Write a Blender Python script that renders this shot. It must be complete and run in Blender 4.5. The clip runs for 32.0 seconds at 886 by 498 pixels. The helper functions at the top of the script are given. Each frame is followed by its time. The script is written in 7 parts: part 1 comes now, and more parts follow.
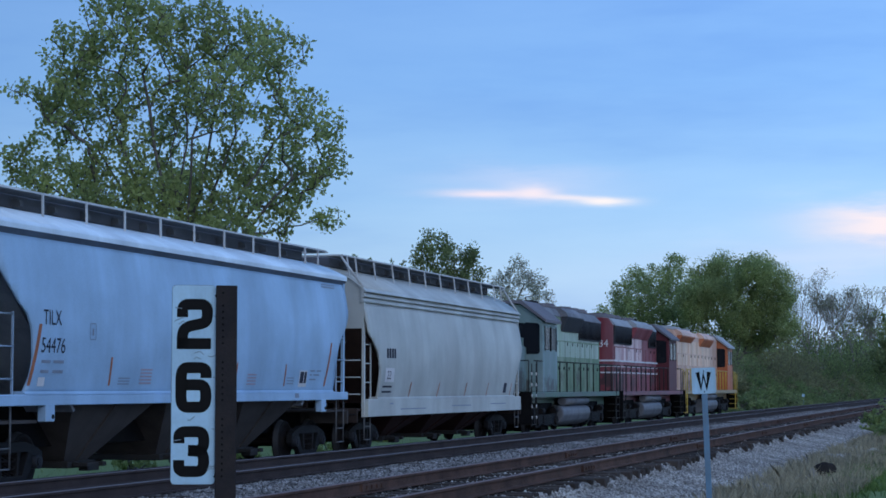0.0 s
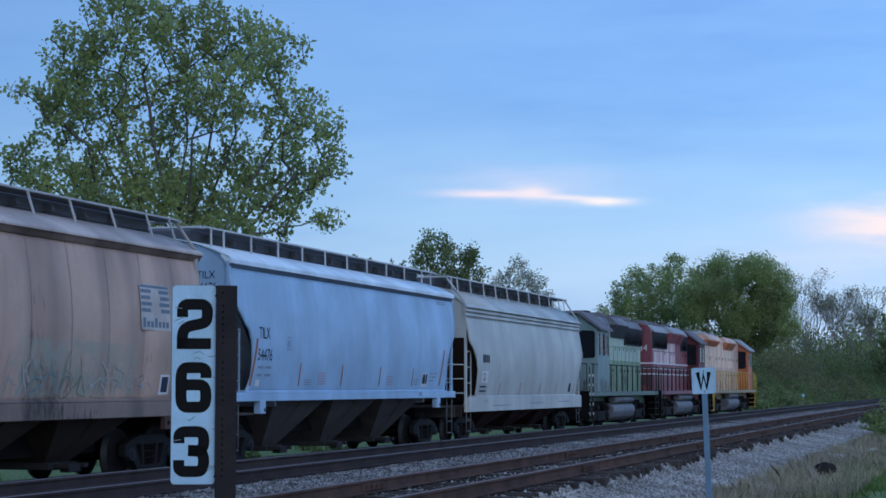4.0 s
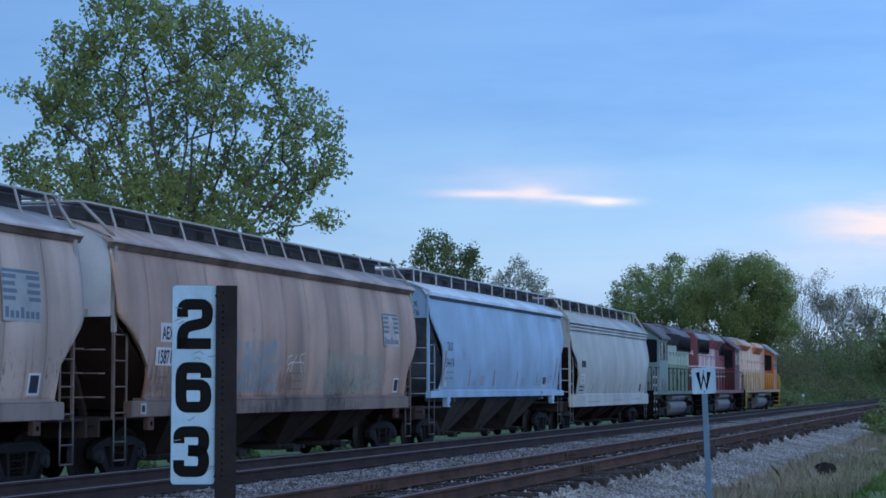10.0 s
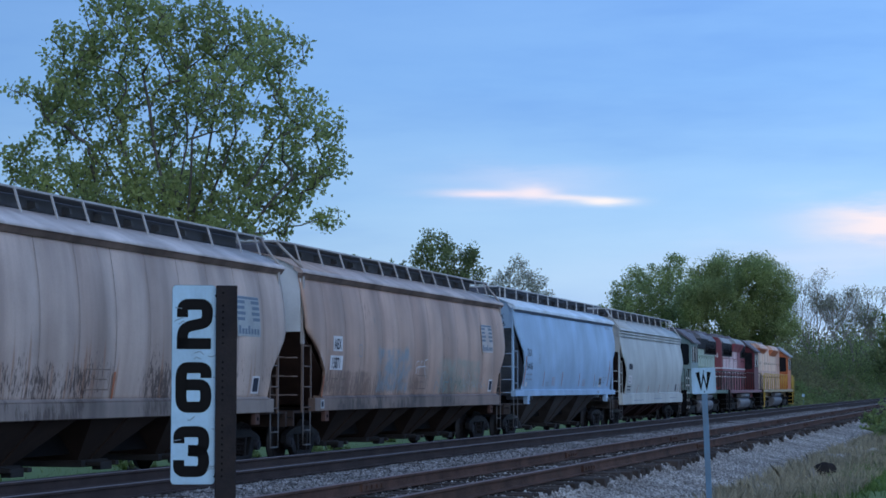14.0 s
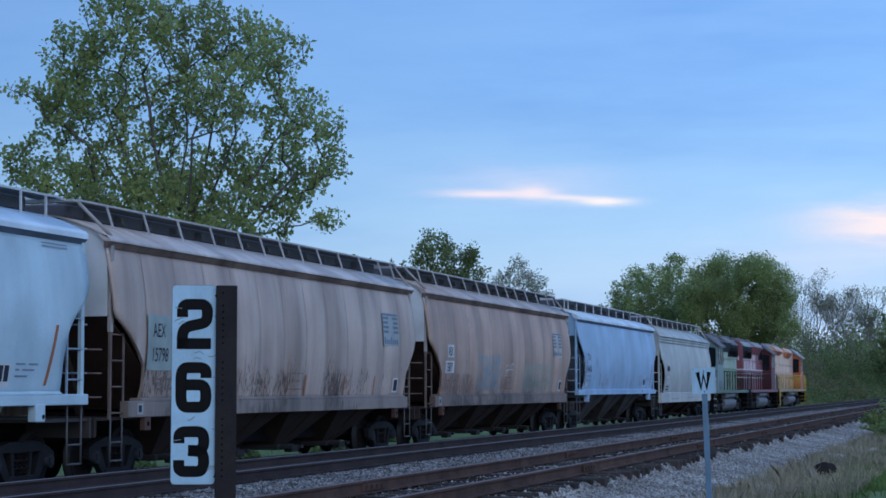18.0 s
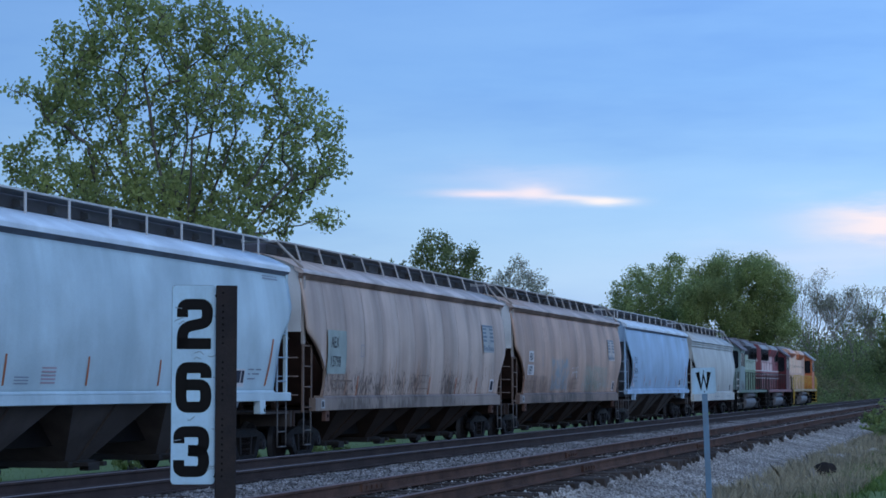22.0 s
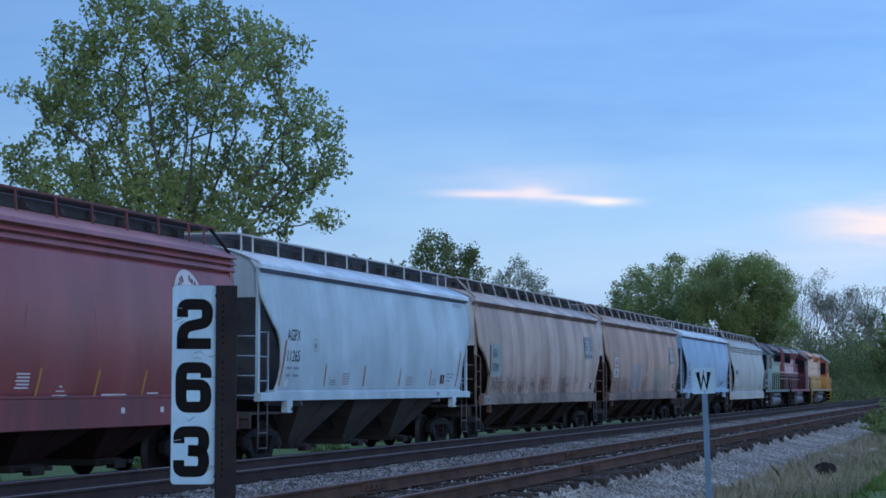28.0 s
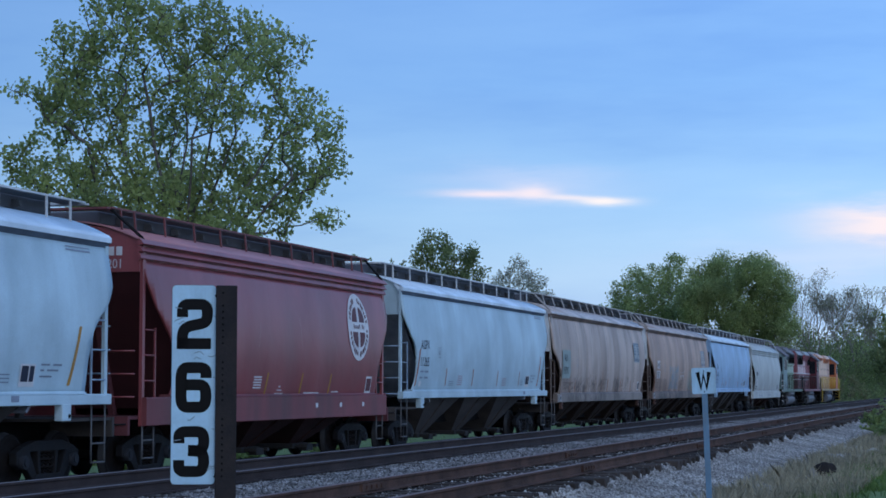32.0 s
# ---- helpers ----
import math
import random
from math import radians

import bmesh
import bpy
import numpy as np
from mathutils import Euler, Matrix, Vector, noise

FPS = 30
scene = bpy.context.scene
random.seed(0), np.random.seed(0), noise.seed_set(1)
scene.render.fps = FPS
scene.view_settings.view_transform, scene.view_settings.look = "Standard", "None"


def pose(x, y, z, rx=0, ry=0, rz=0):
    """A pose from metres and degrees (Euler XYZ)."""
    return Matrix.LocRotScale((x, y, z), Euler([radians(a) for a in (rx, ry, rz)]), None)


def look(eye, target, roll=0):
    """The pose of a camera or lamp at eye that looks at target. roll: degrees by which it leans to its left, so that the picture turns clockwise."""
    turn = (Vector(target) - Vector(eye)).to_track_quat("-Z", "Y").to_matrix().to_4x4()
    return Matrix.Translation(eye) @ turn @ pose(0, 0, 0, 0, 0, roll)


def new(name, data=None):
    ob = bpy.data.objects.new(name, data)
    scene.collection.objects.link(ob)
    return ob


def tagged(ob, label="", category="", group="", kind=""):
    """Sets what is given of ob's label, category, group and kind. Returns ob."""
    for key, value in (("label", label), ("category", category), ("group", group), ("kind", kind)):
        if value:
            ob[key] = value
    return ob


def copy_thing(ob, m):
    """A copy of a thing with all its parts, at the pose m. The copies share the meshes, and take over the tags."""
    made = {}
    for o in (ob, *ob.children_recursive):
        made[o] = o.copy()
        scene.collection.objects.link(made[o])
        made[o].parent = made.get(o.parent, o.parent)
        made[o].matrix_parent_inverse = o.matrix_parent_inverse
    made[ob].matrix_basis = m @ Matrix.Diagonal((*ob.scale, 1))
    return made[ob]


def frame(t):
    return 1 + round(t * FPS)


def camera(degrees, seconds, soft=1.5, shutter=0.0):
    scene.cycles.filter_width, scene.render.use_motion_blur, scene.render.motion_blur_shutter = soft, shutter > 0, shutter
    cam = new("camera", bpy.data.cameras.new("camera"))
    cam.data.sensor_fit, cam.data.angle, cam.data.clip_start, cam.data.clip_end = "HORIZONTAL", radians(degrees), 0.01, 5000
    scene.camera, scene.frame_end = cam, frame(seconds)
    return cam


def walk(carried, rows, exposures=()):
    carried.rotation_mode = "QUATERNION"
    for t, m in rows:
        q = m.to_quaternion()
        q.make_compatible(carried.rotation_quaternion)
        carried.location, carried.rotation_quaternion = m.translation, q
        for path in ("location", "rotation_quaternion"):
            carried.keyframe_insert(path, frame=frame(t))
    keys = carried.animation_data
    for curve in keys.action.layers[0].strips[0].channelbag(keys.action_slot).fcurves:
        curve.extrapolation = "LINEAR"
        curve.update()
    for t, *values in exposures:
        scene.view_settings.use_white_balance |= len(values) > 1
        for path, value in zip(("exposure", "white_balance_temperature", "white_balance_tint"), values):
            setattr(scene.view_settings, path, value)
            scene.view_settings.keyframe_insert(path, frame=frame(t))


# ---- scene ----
# The camera stands on a tripod beside the line; the rails run along y, z = 0 is the rail head of the middle track.
cam = camera(26.59, 32.0, soft=1.65)
EYE = (0.0, 0.0, 1.2)
TURN, TILT = radians(16.42), radians(4.205)
AIM = look(EYE, (-math.sin(TURN) * 100, math.cos(TURN) * 100, 1.2 + math.tan(TILT) * 100))
walk(cam, [(0, AIM), (32, AIM)], exposures=[(0, 0.0), (32, 0.0)])

NEAR_X, MAIN_X, TRAIN_X = -7.1, -11.2, -16.2
TRAIN_Z = -0.48
FIELD_Z = -0.95


def travel(t):
    """How far the train has rolled after t seconds."""
    return 2.35 * t - 0.00266 * t * (32 - t) + 0.000037 * t * (32 - t) * (16 - t)


# ---- world and light ----
def nodes_of(owner):
    owner.use_nodes = True
    tree = owner.node_tree
    tree.nodes.clear()
    return tree


def node(tree, kind, **values):
    n = tree.nodes.new(kind)
    for key, value in values.items():
        if key in n.inputs:
            n.inputs[key].default_value = value
        else:
            setattr(n, key, value)
    return n


def ramp(tree, fac, stops):
    n = tree.nodes.new("ShaderNodeValToRGB")
    e = n.color_ramp.elements
    while len(e) < len(stops):
        e.new(0.5)
    for slot, (at, c) in zip(e, stops):
        slot.position = at
        slot.color = (*c, 1) if len(c) == 3 else c
    tree.links.new(fac, n.inputs["Fac"])
    return n.outputs["Color"]


def mix(tree, fac, a, b, blend="MIX"):
    n = tree.nodes.new("ShaderNodeMix")
    n.data_type, n.blend_type = "RGBA", blend
    for socket, value in ((n.inputs[0], fac), (n.inputs[6], a), (n.inputs[7], b)):
        if isinstance(value, (int, float)):
            socket.default_value = value
        elif isinstance(value, tuple):
            socket.default_value = (*value, 1) if len(value) == 3 else value
        else:
            tree.links.new(value, socket)
    return n.outputs[2]


def calc(tree, op, a, b=0.0, clamp=False):
    n = tree.nodes.new("ShaderNodeMath")
    n.operation, n.use_clamp = op, clamp
    for socket, value in zip(n.inputs, (a, b)):
        if isinstance(value, (int, float)):
            socket.default_value = value
        else:
            tree.links.new(value, socket)
    return n.outputs[0]


SUN_UP, SUN_TURN = 24.0, 142.0


def build_world():
    world = bpy.data.worlds.new("evening_sky")
    scene.world = world
    t = nodes_of(world)
    way = node(t, "ShaderNodeTexCoord").outputs["Generated"]
    turn = node(t, "ShaderNodeVectorRotate", rotation_type="Z_AXIS", Angle=-TURN)
    t.links.new(way, turn.inputs["Vector"])
    split = node(t, "ShaderNodeSeparateXYZ")
    t.links.new(turn.outputs[0], split.inputs[0])
    x, y, z = split.outputs
    sky = node(t, "ShaderNodeTexSky", sky_type="NISHITA", sun_disc=False)
    sky.sun_elevation, sky.sun_rotation = radians(SUN_UP), radians(SUN_TURN)
    clear = mix(t, 1.0, sky.outputs[0], (0.085, 0.085, 0.095), "MULTIPLY")
    # the veil of evening cloud, paler towards the horizon
    up = calc(t, "MAXIMUM", z, 0.0)
    veil = ramp(t, up, SKY_STOPS)
    squash = node(t, "ShaderNodeMapping", Scale=(1.6, 1.6, 9.0))
    t.links.new(turn.outputs[0], squash.inputs["Vector"])
    bands = node(t, "ShaderNodeTexNoise", Scale=2.6, Detail=6.0, Roughness=0.55)
    t.links.new(squash.outputs[0], bands.inputs["Vector"])
    tone = ramp(t, bands.outputs[0], [(0.32, (0.74, 0.82, 0.93)), (0.52, (0.98, 0.98, 0.99)), (0.7, (1.12, 1.06, 1.02))])
    veil = mix(t, 1.0, veil, tone, "MULTIPLY")
    # the sky is brighter towards the place where the sun went down
    glow = calc(t, "MINIMUM", calc(t, "MAXIMUM", calc(t, "ADD", calc(t, "MULTIPLY", x, 0.55), 1.0), 0.75), 1.35)
    both = node(t, "ShaderNodeCombineXYZ")
    for k in range(3):
        t.links.new(glow, both.inputs[k])
    colour = mix(t, 1.0, mix(t, 0.82, clear, veil), both.outputs[0], "MULTIPLY")
    # sunlit cloud streaks low in the sky
    ragged = node(t, "ShaderNodeTexNoise", Scale=30.0, Detail=4.0, Roughness=0.6)
    stretch = node(t, "ShaderNodeMapping", Scale=(0.55, 1.0, 3.0))
    t.links.new(turn.outputs[0], stretch.inputs["Vector"])
    t.links.new(stretch.outputs[0], ragged.inputs["Vector"])
    ragged2 = calc(t, "SUBTRACT", ragged.outputs[0], 0.5)
    for cx, cz, half, thick, lean, power, tint in STREAKS:
        dx = calc(t, "DIVIDE", calc(t, "SUBTRACT", x, cx), half)
        dz = calc(t, "SUBTRACT", calc(t, "SUBTRACT", z, cz), calc(t, "MULTIPLY", calc(t, "SUBTRACT", x, cx), lean))
        dz = calc(t, "ADD", calc(t, "DIVIDE", dz, thick), calc(t, "MULTIPLY", ragged2, 2.2))
        r = calc(t, "ADD", calc(t, "POWER", calc(t, "ABSOLUTE", dx), 2.0), calc(t, "POWER", calc(t, "ABSOLUTE", dz), 2.0))
        inside = calc(t, "MULTIPLY", calc(t, "POWER", 2.718, calc(t, "MULTIPLY", r, -1.6)), power)
        inside = calc(t, "MULTIPLY", inside, calc(t, "GREATER_THAN", y, 0.0), True)
        colour = mix(t, inside, colour, tint)
    back = node(t, "ShaderNodeBackground", Strength=1.0)
    t.links.new(colour, back.inputs["Color"])
    t.links.new(back.outputs[0], node(t, "ShaderNodeOutputWorld").inputs[0])


SKY_STOPS = [(0.0, (0.52, 0.69, 1.0)), (0.07, (0.40, 0.66, 1.0)), (0.10, (0.32, 0.60, 1.0)), (0.16, (0.22, 0.49, 0.98)), (0.24, (0.205, 0.45, 0.96)),
             (0.5, (0.23, 0.46, 0.96)), (1.0, (0.3, 0.51, 0.96))]
# across, up, half width, half thickness, lean, strength, colour: directions from the camera
STREAKS = [(0.045, 0.108, 0.06, 0.010, -0.02, 0.35, (0.75, 0.78, 1.0)),
           (0.025, 0.1025, 0.030, 0.0022, -0.01, 0.85, (1.0, 0.86, 0.93)),
           (0.048, 0.1035, 0.014, 0.0045, -0.02, 0.85, (1.0, 0.87, 0.93)),
           (0.085, 0.0985, 0.019, 0.0028, -0.03, 1.0, (1.0, 0.94, 0.95)),
           (0.066, 0.1005, 0.022, 0.0016, -0.05, 0.7, (1.0, 0.90, 0.94)),
           (0.232, 0.0835, 0.05, 0.0125, -0.06, 1.0, (1.0, 0.88, 0.92)),
           (0.20, 0.066, 0.09, 0.012, 0.0, 0.3, (0.85, 0.82, 1.0))]
build_world()

sun = new("sun", bpy.data.lights.new("sun", "SUN"))
sun.data.energy, sun.data.angle, sun.data.color = 0.75, radians(60), (0.86, 0.93, 1.0)
up, turned = radians(SUN_UP), radians(SUN_TURN)
sun.matrix_world = look((math.sin(turned) * math.cos(up) * 50, math.cos(turned) * math.cos(up) * 50, math.sin(up) * 50), (0, 0, 0))


# ---- materials ----
def surface(name, colour, rough=0.6, metal=0.0, vary=0.25, grain=6.0, bump=0.15, dirt=None, dirt_amount=0.0, streak=False, fine=60.0, each=0.0, spec=None):
    """A worn surface: colour with broad and fine variation, dirt in patches or in streaks that run down, and fine relief."""
    m = bpy.data.materials.new(name)
    t = nodes_of(m)
    co = node(t, "ShaderNodeTexCoord").outputs["Object"]
    broad = node(t, "ShaderNodeTexNoise", Scale=grain * 0.15, Detail=4.0, Roughness=0.6)
    small = node(t, "ShaderNodeTexNoise", Scale=fine, Detail=3.0, Roughness=0.6)
    for n in (broad, small):
        t.links.new(co, n.inputs["Vector"])
    lo, hi = tuple(c * (1 - vary) for c in colour), tuple(min(c * (1 + vary), 1) for c in colour)
    c = ramp(t, broad.outputs[0], [(0.32, lo), (0.68, hi)])
    c = mix(t, vary * 0.9, c, ramp(t, small.outputs[0], [(0.3, tuple(v * 0.55 for v in colour)), (0.7, hi)]))
    if dirt:
        patch = node(t, "ShaderNodeTexNoise", Scale=1.0, Detail=6.0, Roughness=0.65)
        mp = node(t, "ShaderNodeMapping", Scale=(3.0, 5.0, 0.25) if streak else (grain * 0.2,) * 3)
        t.links.new(co, mp.inputs["Vector"])
        t.links.new(mp.outputs[0], patch.inputs["Vector"])
        f = ramp(t, patch.outputs[0], [(0.45, (0, 0, 0)), (0.72, (dirt_amount,) * 3)])
        c = mix(t, f, c, dirt)
    if each:
        info = node(t, "ShaderNodeObjectInfo")
        geo = node(t, "ShaderNodeNewGeometry")
        pick = calc(t, "FRACT", calc(t, "ADD", info.outputs["Random"], geo.outputs["Random Per Island"]))
        c = mix(t, 1.0, c, ramp(t, pick, [(0.0, (1 - each,) * 3), (1.0, (1 + each * 0.6,) * 3)]), "MULTIPLY")
    b = node(t, "ShaderNodeBsdfPrincipled", Metallic=metal)
    b.inputs["Specular IOR Level"].default_value = (0.08 if max(colour) < 0.1 else 0.3) if spec is None else spec
    t.links.new(c, b.inputs["Base Color"])
    r = ramp(t, broad.outputs[0], [(0.3, (max(rough - 0.12, 0.05),) * 3), (0.7, (min(rough + 0.12, 1),) * 3)])
    t.links.new(r, b.inputs["Roughness"])
    if bump:
        bp = node(t, "ShaderNodeBump", Strength=bump, Distance=0.01)
        t.links.new(small.outputs[0], bp.inputs["Height"])
        t.links.new(bp.outputs[0], b.inputs["Normal"])
    t.links.new(b.outputs[0], node(t, "ShaderNodeOutputMaterial").inputs[0])
    return m


def car_paint(name, colour, grime, amount, rust=None, panel=0.0, low=1.3, high=2.75, rough=0.55, spec=0.35, rust_amount=0.85, rust_from=0.78, sprays=(), speck=(2.0, 11.0, 2.6), bleed=None):
    """Freight car paint: dust in vertical streaks, panels that have faded apart, and rust runs that start low on the side."""
    m = bpy.data.materials.new(name)
    t = nodes_of(m)
    co = node(t, "ShaderNodeTexCoord").outputs["Object"]
    xyz = node(t, "ShaderNodeSeparateXYZ")
    t.links.new(co, xyz.inputs[0])
    broad = node(t, "ShaderNodeTexNoise", Scale=0.7, Detail=5.0, Roughness=0.55)
    t.links.new(co, broad.inputs["Vector"])
    c = ramp(t, broad.outputs[0], [(0.3, tuple(v * 0.80 for v in colour)), (0.7, tuple(min(v * 1.14, 1) for v in colour))])
    runs = node(t, "ShaderNodeTexNoise", Scale=1.0, Detail=4.0, Roughness=0.5)
    mp = node(t, "ShaderNodeMapping", Scale=(1.0, 1.5, 0.14))
    t.links.new(co, mp.inputs["Vector"])
    t.links.new(mp.outputs[0], runs.inputs["Vector"])
    c = mix(t, ramp(t, runs.outputs[0], [(0.42, (0, 0, 0)), (0.75, (amount,) * 3)]), c, grime)
    if panel:
        w = node(t, "ShaderNodeTexNoise", Scale=1.0, Detail=1.0)
        mp2 = node(t, "ShaderNodeMapping", Scale=(0.1, 0.75, 0.05))
        t.links.new(co, mp2.inputs["Vector"])
        t.links.new(mp2.outputs[0], w.inputs["Vector"])
        c = mix(t, 1.0, c, ramp(t, w.outputs[0], [(0.3, (1 - panel,) * 3), (0.7, (1 + panel,) * 3)]), "MULTIPLY")
    if rust:
        spots = node(t, "ShaderNodeTexNoise", Scale=1.0, Detail=8.0, Roughness=0.7)
        mp3 = node(t, "ShaderNodeMapping", Scale=speck)
        t.links.new(co, mp3.inputs["Vector"])
        t.links.new(mp3.outputs[0], spots.inputs["Vector"])
        # the runs hang in a belt above the sill, in clumps
        belt = ramp(t, calc(t, "DIVIDE", calc(t, "SUBTRACT", xyz.outputs[2], low), high - low), [(0.0, (0.32,) * 3), (0.22, (0.5,) * 3), (0.45, (0.5,) * 3), (1.0, (0.0,) * 3)])
        height = node(t, "ShaderNodeMath", operation="MULTIPLY")
        height.inputs[1].default_value = 0.42
        t.links.new(belt, height.inputs[0])
        cluster = node(t, "ShaderNodeTexNoise", Scale=0.55, Detail=3.0)
        t.links.new(co, cluster.inputs["Vector"])
        clump = calc(t, "MULTIPLY", calc(t, "SUBTRACT", cluster.outputs[0], 0.5), 0.75 if bleed else 1.3)
        f = ramp(t, calc(t, "ADD", calc(t, "ADD", spots.outputs[0], height.outputs[0]), clump), [(rust_from, (0, 0, 0)), (rust_from + (0.07 if bleed else 0.12), (rust_amount,) * 3)])
        if bleed:
            # thin orange runs below the spots
            thin = node(t, "ShaderNodeTexNoise", Scale=1.0, Detail=3.0, Roughness=0.6)
            mp4 = node(t, "ShaderNodeMapping", Scale=(0.5, 6.5, 0.35))
            t.links.new(co, mp4.inputs["Vector"])
            t.links.new(mp4.outputs[0], thin.inputs["Vector"])
            run = calc(t, "ADD", calc(t, "ADD", thin.outputs[0], calc(t, "MULTIPLY", belt, 0.2)), calc(t, "MULTIPLY", clump, 0.4))
            c = mix(t, ramp(t, run, [(0.68, (0, 0, 0)), (0.76, (0.55,) * 3)]), c, bleed)
        c = mix(t, f, c, rust)
    # worn clouds of sprayed paint, each over a stretch of the side
    for y0, y1, z0, z1, tint, strength in sprays:
        dy = calc(t, "DIVIDE", calc(t, "ABSOLUTE", calc(t, "SUBTRACT", xyz.outputs[1], (y0 + y1) / 2)), (y1 - y0) / 2)
        dz = calc(t, "DIVIDE", calc(t, "ABSOLUTE", calc(t, "SUBTRACT", xyz.outputs[2], (z0 + z1) / 2)), (z1 - z0) / 2)
        rim = calc(t, "SUBTRACT", 1.0, calc(t, "MAXIMUM", dy, dz), True)
        puff = node(t, "ShaderNodeTexNoise", Scale=2.6, Detail=7.0, Roughness=0.72)
        t.links.new(co, puff.inputs["Vector"])
        f = ramp(t, calc(t, "ADD", puff.outputs[0], calc(t, "MINIMUM", calc(t, "MULTIPLY", rim, 0.9), 0.25)), [(0.62, (0, 0, 0)), (0.82, (strength,) * 3)])
        c = mix(t, f, c, tint)
    fine = node(t, "ShaderNodeTexNoise", Scale=45.0, Detail=3.0)
    t.links.new(co, fine.inputs["Vector"])
    c = mix(t, 1.0, c, ramp(t, fine.outputs[0], [(0.3, (0.93,) * 3), (0.7, (1.05,) * 3)]), "MULTIPLY")
    b = node(t, "ShaderNodeBsdfPrincipled", Roughness=rough)
    b.inputs["Specular IOR Level"].default_value = spec
    t.links.new(c, b.inputs["Base Color"])
    dents = node(t, "ShaderNodeTexNoise", Scale=1.3, Detail=2.0)
    t.links.new(co, dents.inputs["Vector"])
    bp = node(t, "ShaderNodeBump", Strength=0.25, Distance=0.05)
    t.links.new(dents.outputs[0], bp.inputs["Height"])
    t.links.new(bp.outputs[0], b.inputs["Normal"])
    t.links.new(b.outputs[0], node(t, "ShaderNodeOutputMaterial").inputs[0])
    return m


def leaf_material(name, dark, light, through_light=0.35):
    m = bpy.data.materials.new(name)
    t = nodes_of(m)
    geo = node(t, "ShaderNodeNewGeometry")
    co = node(t, "ShaderNodeTexCoord").outputs["Object"]
    n = node(t, "ShaderNodeTexNoise", Scale=0.35, Detail=2.0)
    t.links.new(co, n.inputs["Vector"])
    c = ramp(t, geo.outputs["Random Per Island"], [(0.0, dark), (1.0, light)])
    c = mix(t, 1.0, c, ramp(t, n.outputs[0], [(0.3, (0.7, 0.72, 0.7)), (0.7, (1.25, 1.2, 1.1))]), "MULTIPLY")
    d = node(t, "ShaderNodeBsdfPrincipled", Roughness=0.6)
    d.inputs["Specular IOR Level"].default_value = 0.1
    t.links.new(c, d.inputs["Base Color"])
    s = node(t, "ShaderNodeBsdfTranslucent")
    t.links.new(c, s.inputs["Color"])
    both = node(t, "ShaderNodeMixShader", Fac=through_light)
    t.links.new(d.outputs[0], both.inputs[1])
    t.links.new(s.outputs[0], both.inputs[2])
    t.links.new(both.outputs[0], node(t, "ShaderNodeOutputMaterial").inputs[0])
    return m


